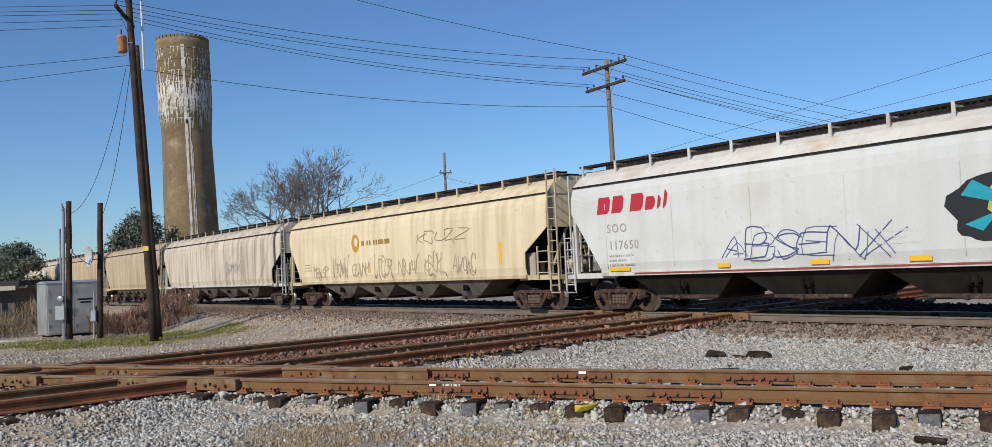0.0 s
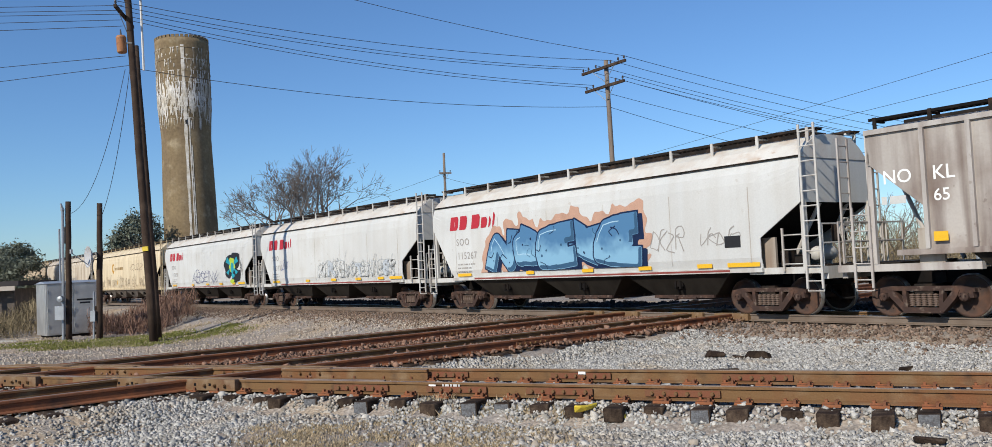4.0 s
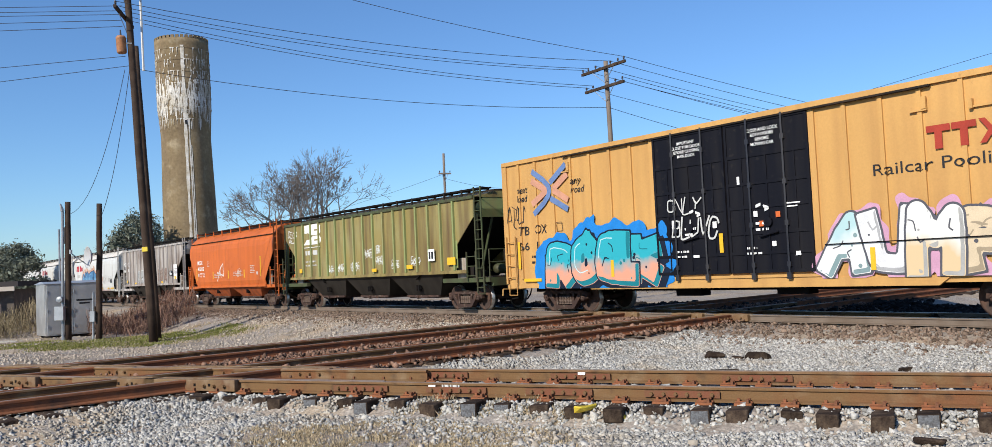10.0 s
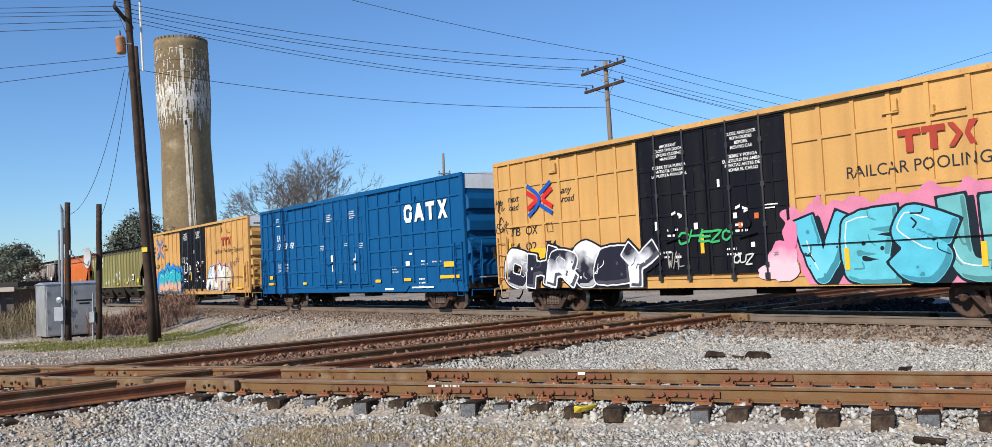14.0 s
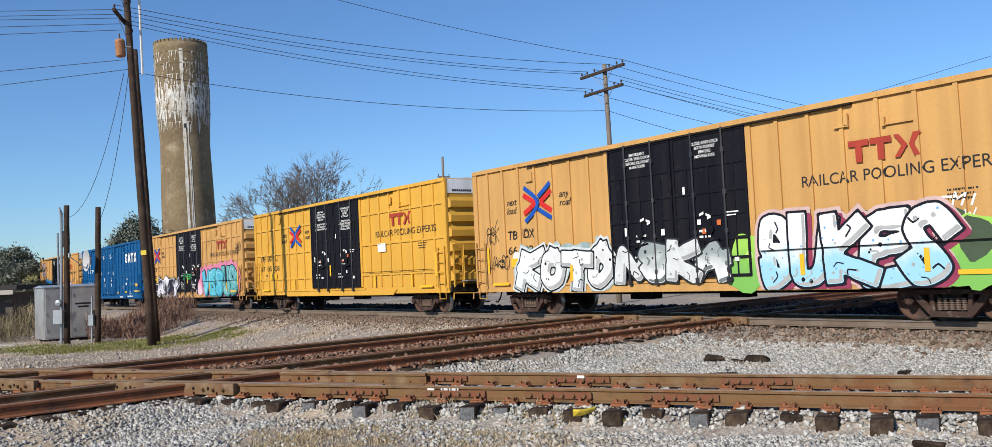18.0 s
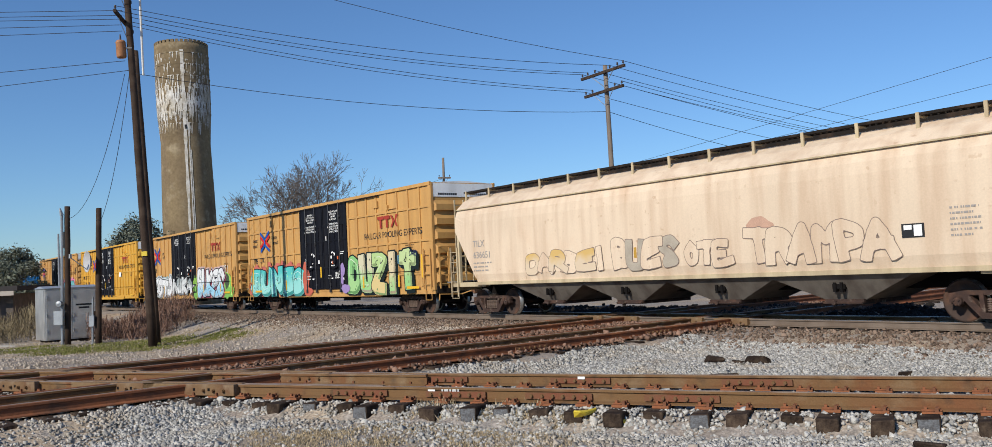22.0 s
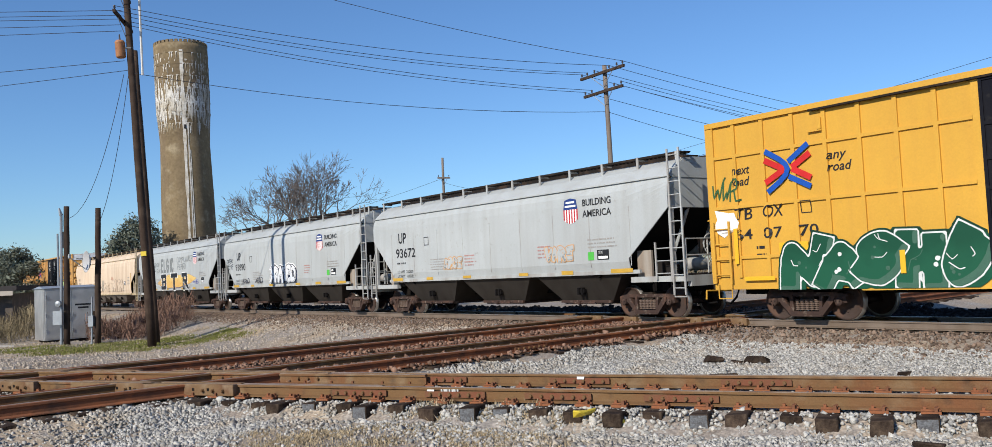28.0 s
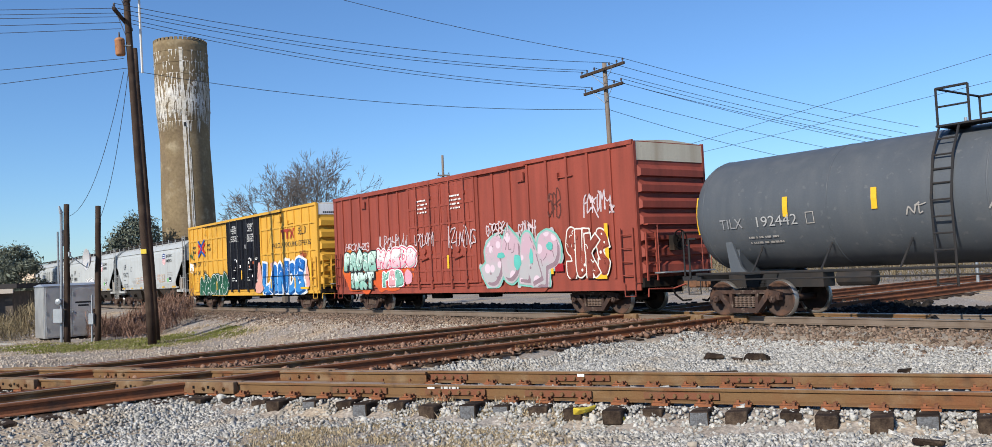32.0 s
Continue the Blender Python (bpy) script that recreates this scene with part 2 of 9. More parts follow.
def lathe(bm, prof, axis="y", seg=20, centre=(0, 0, 0)):
    """Turns a profile of (radius, along) about an axis."""
    rows = []
    c = Vector(centre)
    for r, a in prof:
        row = []
        for i in range(seg):
            t = 2 * math.pi * i / seg
            s, k = r * math.sin(t), r * math.cos(t)
            row.append(bm.verts.new(c + Vector((k, a, s) if axis == "y" else (a, k, s) if axis == "x" else (k, s, a))))
        rows.append(row)
    for p, q in zip(rows, rows[1:]):
        for i in range(seg):
            j = (i + 1) % seg
            bm.faces.new((p[i], p[j], q[j], q[i]))
    for row in (rows[0], rows[-1]):
        if (row[0].co - row[1].co).length > 1e-4:
            bm.faces.new(row)
    bmesh.ops.recalc_face_normals(bm, faces=bm.faces)


def plate(bm, pts, y0, y1):
    """A flat plate: (x, z) corners given to a thickness in y."""
    a = [bm.verts.new((x, y0, z)) for x, z in pts]
    b = [bm.verts.new((x, y1, z)) for x, z in pts]
    bm.faces.new(a)
    bm.faces.new(b[::-1])
    k = len(pts)
    for i in range(k):
        bm.faces.new((a[i], b[i], b[(i + 1) % k], a[(i + 1) % k]))
    bmesh.ops.recalc_face_normals(bm, faces=bm.faces)


_letters = {}


def letters(text, size, bold=0.0, shear=0.0, space=1.0):
    """The flat faces of a text in the built-in font: (points, faces, width), height along y."""
    key = (text, size, bold, shear, space)
    if key not in _letters:
        cu = bpy.data.curves.new("lettering", "FONT")
        cu.body, cu.size, cu.offset, cu.shear, cu.space_character, cu.resolution_u = text, size / 0.72, bold * size, shear, space, 3
        ob = bpy.data.objects.new("lettering", cu)
        me = bpy.data.meshes.new_from_object(ob)
        pts = [tuple(v.co) for v in me.vertices]
        faces = [tuple(p.vertices) for p in me.polygons]
        wide = max((p[0] for p in pts), default=0)
        bpy.data.objects.remove(ob)
        bpy.data.curves.remove(cu)
        bpy.data.meshes.remove(me)
        _letters[key] = (pts, faces, wide)
    return _letters[key]


# ---- ground and tracks ----
def line(x, y, deg):
    """A track's centre line: a point on it and its unit directions along and to its near side."""
    a = radians(deg)
    return Vector((x, y, 0)), Vector((math.cos(a), math.sin(a), 0)), Vector((math.sin(a), -math.cos(a), 0))


TRACK_A = line(0, 33.33, -53.16)
TRACK_B = line(0, 12.73, -25.16)
TRACK_C = line(-3.78, 21.5, 40.2)
TRACK_D = line(-0.78, 18.76, 40.6)


def off(track, X, Y):
    o, d, n = track
    return (X - o.x) * n.x + (Y - o.y) * n.y


def step(a, b, v):
    t = np.clip((v - a) / (b - a), 0, 1)
    return t * t * (3 - 2 * t)


def level(X, Y):
    """The height of the ground."""
    X, Y = np.asarray(X, float), np.asarray(Y, float)
    z = -0.42 + 0.03 * np.sin(X * 0.9 + Y * 0.35) + 0.025 * np.sin(Y * 1.7 - X * 0.6)
    fa = np.abs(off(TRACK_A, X, Y))
    z = z + (-0.215 - z) * (1 - step(1.5, 4.6, fa))
    fb = off(TRACK_B, X, Y)
    z = np.maximum(z, -0.225 - 0.22 * step(1.05, 1.45, np.abs(fb)) - 0.1 * step(1.4, 3.5, np.abs(fb)))
    for t in (TRACK_C, TRACK_D):
        z = np.maximum(z, -0.225 - 0.25 * step(1.15, 2.6, np.abs(off(t, X, Y))))
    z = z - 0.62 * step(2.0, 10.0, -off(TRACK_C, X, Y)) * step(3.2, 7.5, off(TRACK_A, X, Y))
    far = step(70, 160, np.hypot(X, Y))
    return z * (1 - far) + (-0.7) * far


def ground():
    def axis(lo, hi, fine0, fine1, fine, coarse):
        v = [lo]
        while v[-1] < hi:
            d = max(fine0 - v[-1], v[-1] - fine1, 0)
            v.append(v[-1] + fine + d * coarse)
        return np.array(v)
    xs, ys = axis(-3000, 3000, -24, 14, 0.25, 0.22), axis(-600, 4000, 7, 48, 0.25, 0.22)
    X, Y = np.meshgrid(xs, ys)
    rng = np.random.default_rng(3)
    Z = level(X, Y) + rng.normal(0, 0.008, X.shape) * (np.hypot(X, Y) < 60)
    h, w = X.shape
    me = bpy.data.meshes.new("ground")
    idx = np.arange(h * w).reshape(h, w)
    f = np.stack([idx[:-1, :-1], idx[:-1, 1:], idx[1:, 1:], idx[1:, :-1]], -1).reshape(-1, 4)
    me.from_pydata(np.stack([X, Y, Z], -1).reshape(-1, 3).tolist(), [], f.tolist())
    me.materials.append(surface("gravel_ground", (0.29, 0.25, 0.215), 0.95,
                                patch=[((0.40, 0.31, 0.215), 0.22, 0.46, 0.62), ((0.20, 0.155, 0.115), 0.5, 0.56, 0.72), ((0.30, 0.275, 0.25), 1.6, 0.5, 0.7)],
                                grain=0.5, grain_scale=22, bump=0.9, bump_scale=26))
    ob = link("ground", me, None, "")
    tagged(ob, "grey and tan gravel ground with patches of bare earth", "ground", kind="structure")


ground()

RAIL = [(-0.075, -0.18), (0.075, -0.18), (0.075, -0.165), (0.012, -0.145), (0.012, -0.045), (0.037, -0.036), (0.037, -0.006), (0.028, 0.0),
        (-0.028, 0.0), (-0.037, -0.006), (-0.037, -0.036), (-0.012, -0.045), (-0.012, -0.145), (-0.075, -0.165)]


def frame_of(track):
    o, d, n = track
    return Matrix(((d.x, -n.x, 0, o.x), (d.y, -n.y, 0, o.y), (0, 0, 1, 0), (0, 0, 0, 1)))


def rail(parent, y, s0, s1, side, top, drop=0.0, name="rail"):
    """A rail along its track's x; its running face is of another metal than its sides."""
    bm = bmesh.new()
    a = [bm.verts.new((s0, y + u, v - drop)) for u, v in RAIL]
    b = [bm.verts.new((s1, y + u, v - drop)) for u, v in RAIL]
    k = len(RAIL)
    for i in range(k):
        f = bm.faces.new((a[i], b[i], b[(i + 1) % k], a[(i + 1) % k]))
        f.material_index = 1 if i in (6, 7, 8) else 0
    bm.faces.new(a)
    bm.faces.new(b[::-1])
    bmesh.ops.recalc_face_normals(bm, faces=bm.faces)
    return link(name, mesh(name, bm, side, top), parent)


def tie_mesh(seed):
    rnd = random.Random(seed)
    bm = bmesh.new()
    j = lambda a: a + rnd.uniform(-0.012, 0.012)
    v = [(x, y, z) for z in (-0.18, 0.0) for x, y in ((-0.115, -1.3), (0.115, -1.3), (0.115, 1.3), (-0.115, 1.3))]
    hexa(bm, [(j(x), j(y), j(z)) for x, y, z in v])
    bmesh.ops.bevel(bm, geom=bm.edges[:], offset=0.012, segments=1, affect="EDGES")
    bm.faces.ensure_lookup_table()
    for f in bm.faces:
        if abs(f.normal.y) > 0.9 and f.calc_area() > 0.02:
            f.material_index = 1
    return mesh("tie", bm, M_TIE, M_TIEEND if seed % 3 == 0 else M_TIE)


TIES = [tie_mesh(i) for i in range(6)]
_bolt = bmesh.new()
lathe(_bolt, [(0.0, -0.03), (0.022, -0.028), (0.024, 0.0), (0.03, 0.0), (0.03, 0.014), (0.0, 0.014)], "y", 6)
BOLT = mesh("bolt", _bolt, M_RAIL)
_bar = bmesh.new()
plate(_bar, [(-0.46, -0.135), (0.46, -0.135), (0.46, -0.055), (-0.46, -0.055)], -0.05, -0.02)
JOINT = mesh("joint_bar", _bar, surface("joint_bar_rust", (0.16, 0.075, 0.042), 0.85, patch=((0.19, 0.06, 0.035), 4.0, 0.45, 0.7)))
_pl = B((-0.1, 0.1, -0.19, 0.19, 0.0, 0.03), (-0.1, 0.1, 0.08, 0.11, 0.03, 0.045), (-0.1, 0.1, -0.11, -0.08, 0.03, 0.045))
for _x, _y in ((-0.06, -0.09), (0.06, -0.09), (0.05, -0.15), (-0.06, 0.09), (0.06, 0.09)):
    box(_pl, _x - 0.016, _x + 0.016, _y - 0.022, _y + 0.022, 0.03, 0.075)
TIEPLATE = mesh("tie_plate", _pl, M_RAILR)


def track(name, tr, s0, s1, t0, t1, label, side, top, spacing=0.52, joints=(), plates=False, seed=1):
    rnd = random.Random(seed)
    ob = new(name)
    ob.matrix_world = frame_of(tr)
    tagged(ob, label, "railway track", kind="structure")
    for y in (-0.755, 0.755):
        rail(ob, y, s0, s1, side, top)
    n = int((t1 - t0) / spacing)
    for i in range(n):
        x = t0 + (i + rnd.uniform(-0.12, 0.12)) * spacing
        link("tie", TIES[rnd.randrange(6)], ob, "", pose(x, rnd.uniform(-0.12, 0.12), -0.192 + rnd.uniform(-0.015, 0.004), 0, 0, rnd.uniform(-2.5, 2.5)))
        if plates:
            for y in (-0.755, 0.755):
                link("tie_plate", TIEPLATE, ob, "", pose(x, y, -0.196))
    for x, y in joints:
        link("joint_bar", JOINT, ob, "", pose(x, y, 0))
        for k in (-0.37, -0.22, -0.07, 0.07, 0.22, 0.37):
            link("bolt", BOLT, ob, "", pose(x + k, y - 0.055, -0.095))
    return ob


track_a = track("main_track", TRACK_A, -620, 60, -5, 22, "main track with worn rails under the train", M_RAILW, M_SHINE, seed=2)
track_b = track("near_track", TRACK_B, -40, 30, -14, 14, "rusty track with exposed wooden ties in grey ballast", M_RAIL, M_HEAD, spacing=0.5,
                joints=((1.15, -0.755), (-0.35, -0.755), (2.75, -0.755), (-1.9, -0.755), (0.9, 0.755), (-1.4, 0.755), (3.4, 0.755)), plates=True, seed=5)
track_c = track("far_crossing_track", TRACK_C, -30, 90, -9, 24, "rusty track crossing the main track", M_RAILR, M_RAILR, joints=((3.0, -0.755), (7.0, -0.755)), seed=7)
track_d = track("near_crossing_track", TRACK_D, -30, 90, -11, 24, "rusty track crossing the main track", M_RAILR, M_RAILR,
                joints=((1.2, -0.755), (5.4, -0.755), (8.3, -0.755), (3.1, 0.755)), seed=9)

# guard rails inside the running rails of the crossings
for tr, ob, s0, s1 in ((TRACK_C, track_c, -8, 14), (TRACK_D, track_d, -10, 14), (TRACK_B, track_b, -13, -1.6), (TRACK_A, track_a, 2, 16)):
    for y in (-0.62, 0.62):
        rail(ob, y, s0, s1, M_RAIL, M_HEAD, 0.006, "guard_rail")


def meet(t1, y1, t2, y2):
    """Where two rails cross, along the first track."""
    o1, d1, n1 = t1
    o2, d2, n2 = t2
    p, q = o1 - n1 * y1, o2 - n2 * y2
    w = q - p
    return (w.x * d2.y - w.y * d2.x) / (d1.x * d2.y - d1.y * d2.x)


def casting_mesh(long):
    """A crossing casting: a flat-topped block with a flangeway along it and bolted sides."""
    bm = B((-long, long, 0.045, 0.15, -0.175, 0.004), (-long, long, -0.14, -0.04, -0.175, 0.003), (-long, long, -0.04, 0.045, -0.175, -0.05))
    bmesh.ops.bevel(bm, geom=bm.edges[:], offset=0.008, segments=1, affect="EDGES")
    return mesh("crossing_casting", bm, M_CAST)


CAST, CASTS = casting_mesh(0.95), casting_mesh(0.55)
for base, ob, others, me in ((TRACK_B, track_b, (TRACK_C, TRACK_D), CAST), (TRACK_A, track_a, (TRACK_C, TRACK_D), CASTS)):
    for o in others:
        for y in (-0.755, 0.755):
            for y2 in (-0.755, 0.755):
                x = meet(base, y, o, y2)
                link("crossing_casting", me, ob, "flat-topped rusty crossing casting", pose(x, y, 0.004))
                for k in (-0.45, -0.15, 0.15, 0.45):
                    if me is CAST:
                        part("bolt_hole", B((-0.022, 0.022, -0.003, 0.0, -0.022, 0.022)), M_BLACK, ob, "square bolt hole", pose(x + k, y - 0.1405, -0.075))
                for k in (-0.75, -0.55, -0.35, 0.35, 0.55, 0.75):
                    if abs(k) < (0.9 if me is CAST else 0.5):
                        link("bolt", BOLT, ob, "", pose(x + k, y - 0.16, -0.09))

# chalk marks and a yellow-painted clip on the near rail
for k, w in enumerate((0.012, 0.03, 0.012, 0.03, 0.012)):
    part("chalk_mark", B((-w, w, -0.06, -0.054, -0.055, 0.01)), M_PALE, track_b, "chalked bar", pose(-0.55 + 0.062 * k, -0.74, -0.035))
part("chalk_mark", B((-0.055, 0.055, -0.06, -0.054, -0.05, -0.012)), M_WHITE, track_b, "white painted mark", pose(-0.72, -0.74, -0.02))
part("chalk_mark", B((-0.055, 0.055, -0.06, -0.054, -0.05, -0.012)), M_WHITE, track_b, "white painted mark", pose(0.93, 0.75, -0.02))


def scatter(name, label, material, zone, count, size, seed, lift=0.0, category="ballast", avoid=True):
    """Loose stones over a zone of the plan, all in one mesh. zone(rng, n) gives points."""
    rng = np.random.default_rng(seed)
    P = zone(rng, count)
    keep = np.ones(len(P), bool)
    if avoid:
        for tr in (TRACK_A, TRACK_B, TRACK_C, TRACK_D):
            u = np.abs(off(tr, P[:, 0], P[:, 1]))
            keep &= np.abs(u - 0.755) > 0.1
            keep &= ~((u < 1.2) & (rng.random(len(P)) < 0.55))
    P = P[keep]
    n = len(P)
    cube = np.array([(-1, -1, -1), (1, -1, -1), (1, 1, -1), (-1, 1, -1), (-1, -1, 1), (1, -1, 1), (1, 1, 1), (-1, 1, 1)], float) * 0.5
    s = size * np.exp(rng.normal(0, 0.3, (n, 1, 1)))
    V = cube[None] * np.array([1.0, 0.85, 0.7]) * (1 + rng.normal(0, 0.22, (n, 8, 3)))
    ang = rng.random((n, 3)) * 6.28
    for k, (i, j) in enumerate(((0, 1), (1, 2), (0, 2))):
        c, d = np.cos(ang[:, k])[:, None], np.sin(ang[:, k])[:, None]
        a, b = V[:, :, i].copy(), V[:, :, j].copy()
        V[:, :, i], V[:, :, j] = a * c - b * d, a * d + b * c
    V = V * s
    z = level(P[:, 0], P[:, 1]) + lift + rng.random(n) * size * 0.5
    V += np.stack([P[:, 0], P[:, 1], z], -1)[:, None, :]
    q = np.array([(3, 2, 1, 0), (4, 5, 6, 7), (0, 1, 5, 4), (1, 2, 6, 5), (2, 3, 7, 6), (3, 0, 4, 7)])
    F = (q[None] + 8 * np.arange(n)[:, None, None]).reshape(-1, 4)
    me = bpy.data.meshes.new(name)
    me.vertices.add(n * 8)
    me.vertices.foreach_set("co", V.reshape(-1).astype(np.float32))
    me.loops.add(len(F) * 4)
    me.loops.foreach_set("vertex_index", F.reshape(-1).astype(np.int32))
    me.polygons.add(len(F))
    me.polygons.foreach_set("loop_start", (np.arange(len(F)) * 4).astype(np.int32))
    me.update(calc_edges=True)
    me.materials.append(material)
    return tagged(link(name, me), label, category, kind="stuff")


def in_plan(x0, x1, y0, y1, test=None):
    def zone(rng, n):
        P = np.stack([rng.uniform(x0, x1, n), rng.uniform(y0, y1, n)], -1)
        return P if test is None else P[test(P[:, 0], P[:, 1], rng)]
    return zone


in_view = lambda X, Y: np.abs(X) < 0.62 * Y + 0.6
near_b = lambda X, Y, r: in_view(X, Y) & ~((off(TRACK_B, X, Y) > 1.5) & (X > -3.2) & (X < 0.8) & (r.random(len(X)) < 0.7)) & ~((off(TRACK_B, X, Y) > 2.5) & (r.random(len(X)) < 0.5)) & (off(TRACK_B, X, Y) > -0.7) & (np.sin(X * 1.3 + 1.0) * 0.35 + r.random(len(X)) * 0.9 + 0.25 * (off(TRACK_B, X, Y) < 2.2) > 0.33)
scatter("ballast_stones", "loose grey crushed-stone ballast beside the near track", M_STONE, in_plan(-9, 7, 7.6, 16.5, near_b), 150000, 0.032, 11)
mid = lambda X, Y, r: in_view(X, Y) & (off(TRACK_B, X, Y) < -0.5) & (off(TRACK_D, X, Y) > 1.42 + 0.25 * np.sin(X * 2.3)) & (off(TRACK_A, X, Y) > 3.2)
scatter("ballast_stones", "grey crushed-stone ballast between the tracks", M_STONE, in_plan(-6, 17, 9, 27, mid), 230000, 0.036, 12)
brown = lambda X, Y, r: in_view(X, Y) & (off(TRACK_A, X, Y) > -1.0) & (off(TRACK_A, X, Y) < 3.7 + r.normal(0, 0.5, len(X)))
scatter("brown_ballast", "rust-stained brown ballast along the main track", M_STONE_B, in_plan(-26, 19, 10, 62, brown), 170000, 0.048, 13)
# near-black stones put the train's shadow into the ground colour, out to 8.5 m behind
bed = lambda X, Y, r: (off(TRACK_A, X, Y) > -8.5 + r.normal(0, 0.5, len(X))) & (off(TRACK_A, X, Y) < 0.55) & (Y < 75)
scatter("stained_ballast", "ballast coloured near black as the train's shadow under and behind it", surface("shadow_black_ballast", (0.02, 0.017, 0.015), 0.9, bump=0, island=0.5), in_plan(-32, 30, 5, 75, bed), 260000, 0.11, 17)
cribs = lambda X, Y, r: in_view(X, Y) & (off(TRACK_C, X, Y) > -2.0) & (off(TRACK_D, X, Y) < 1.2 + r.normal(0, 0.12, len(X))) & (off(TRACK_B, X, Y) < -0.6)
scatter("brown_ballast", "rust-stained ballast between the crossing rails", M_STONE_R, in_plan(-12, 12, 13, 34, cribs), 70000, 0.05, 14, 0.07)
left = lambda X, Y, r: in_view(X, Y) & (off(TRACK_C, X, Y) < -1.6) & (off(TRACK_A, X, Y) > 3) & (Y < 52) & (r.random(len(X)) < 0.2 + 0.8 * (off(TRACK_C, X, Y) > -6.5)) & ~((Y > 36) & (X < -11.5) & (r.random(len(X)) < 0.7))
scatter("ballast_stones", "scattered pale gravel beside the crossing tracks", surface("pale_gravel", (0.38, 0.325, 0.265), 0.95, bump=0, island=0.35), in_plan(-30, 3, 15, 52, left), 190000, 0.048, 15)
rocks = lambda X, Y, r: in_view(X, Y) & (off(TRACK_B, X, Y) > 1.5)
scatter("pale_rocks", "larger pale rocks lying in the ballast", surface("pale_rock", (0.44, 0.38, 0.31), 0.9, bump=0.3, island=0.3), in_plan(-1, 7, 8, 11, rocks), 70, 0.07, 16)


def blades(name, label, material, zone, count, high, seed, wide=0.012, category="grass"):
    """Upright blades, all in one mesh."""
    rng = np.random.default_rng(seed)
    P = zone(rng, count)
    n = len(P)
    h = high * rng.uniform(0.4, 1.2, n)
    a = rng.random(n) * 6.28
    lean = rng.normal(0, 0.35, (n, 2)) * h[:, None]
    z = level(P[:, 0], P[:, 1]) - 0.02
    dx, dy = np.cos(a) * wide, np.sin(a) * wide
    V = np.zeros((n, 4, 3))
    V[:, 0] = np.stack([P[:, 0] - dx, P[:, 1] - dy, z], -1)
    V[:, 1] = np.stack([P[:, 0] + dx, P[:, 1] + dy, z], -1)
    V[:, 2] = np.stack([P[:, 0] + dx * 0.7 + lean[:, 0] * 0.5, P[:, 1] + dy * 0.7 + lean[:, 1] * 0.5, z + h * 0.6], -1)
    V[:, 3] = np.stack([P[:, 0] + lean[:, 0], P[:, 1] + lean[:, 1], z + h], -1)
    me = bpy.data.meshes.new(name)
    me.from_pydata(V.reshape(-1, 3).tolist(), [], np.arange(n * 4).reshape(n, 4).tolist())
    me.materials.append(material)
    return tagged(link(name, me), label, category, kind="stuff")


def clumps(x0, x1, y0, y1, k, spread, test=None):
    def zone(rng, n):
        c = np.stack([rng.uniform(x0, x1, k), rng.uniform(y0, y1, k)], -1)
        P = c[rng.integers(0, k, n)] + rng.normal(0, spread, (n, 2))
        return P if test is None else P[test(P[:, 0], P[:, 1], rng)]
    return zone


blades("dry_grass", "straw-coloured dry grass in the gravel", M_DRY, clumps(-3.2, 0.9, 9.0, 11.8, 110, 0.16, lambda X, Y, r: off(TRACK_B, X, Y) > 1.1), 34000, 0.055, 21, 0.008)
blades("dry_grass", "thin straw-coloured weeds along the near rail", M_DRY, clumps(-1.9, 0.4, 10.9, 12.3, 22, 0.1, lambda X, Y, r: np.abs(off(TRACK_B, X, Y) - 1.0) < 0.35), 1000, 0.12, 22, 0.007)
lawn = lambda X, Y, r: (off(TRACK_A, X, Y) > 4.6) & (off(TRACK_C, X, Y) < -8.0)
blades("green_grass", "patchy green grass beside the signal cabinet", M_GRASS, clumps(-27, -14.0, 36.5, 43.5, 34, 0.5, lawn), 20000, 0.1, 23, 0.026)
blades("dry_grass", "thin straw-coloured grass among the green tufts", M_DRY, clumps(-27, -10.5, 36.5, 45.5, 60, 0.5, lawn), 9000, 0.09, 26, 0.022)
blades("green_grass", "patchy green grass by the pole", M_GRASS, clumps(-15.5, -10.5, 39.5, 46, 16, 0.42, lawn), 10000, 0.09, 24, 0.024)
weeds = lambda X, Y, r: (off(TRACK_A, X, Y) > 3.2) & (off(TRACK_A, X, Y) < 6.5)
blades("green_grass", "sparse green weeds near the main track", M_GRASS, clumps(8, 15, 15, 22, 30, 0.3, weeds), 1500, 0.07, 25, 0.014)


def debris(name, label, category, material, spots, seed):
    """Splintered scraps lying on the ballast, each a thing."""
    rnd = random.Random(seed)
    for x, y, size in spots:
        bm = bmesh.new()
        v = box(bm, -size, size, -size * 0.45, size * 0.45, 0, size * 0.55)
        for p in v:
            p.co += Vector((rnd.uniform(-0.4, 0.4), rnd.uniform(-0.25, 0.25), rnd.uniform(-0.2, 0.3))) * size
        bmesh.ops.bevel(bm, geom=bm.edges[:], offset=size * 0.12, segments=1, affect="EDGES")
        ob = link(name, mesh(name, bm, material), None, "", pose(x, y, float(level(x, y)) + 0.01, 0, 0, rnd.uniform(-60, 60)))
        tagged(ob, label, category, name)


debris("tie_scrap", "dark splintered scrap of wooden tie on the ballast", "wood scrap", M_TIE, ((4.05, 17.0, 0.2), (4.45, 16.9, 0.12), (4.8, 16.85, 0.2), (3.58, 14.4, 0.22), (6.4, 14.2, 0.1), (4.15, 8.75, 0.14), (5.6, 12.9, 0.14)), 61)
debris("yellow_clip", "crumpled yellow-painted scrap beside the near rail", "scrap", M_YELLOW, ((0.98, 10.95, 0.16), (1.32, 10.72, 0.1)), 62)


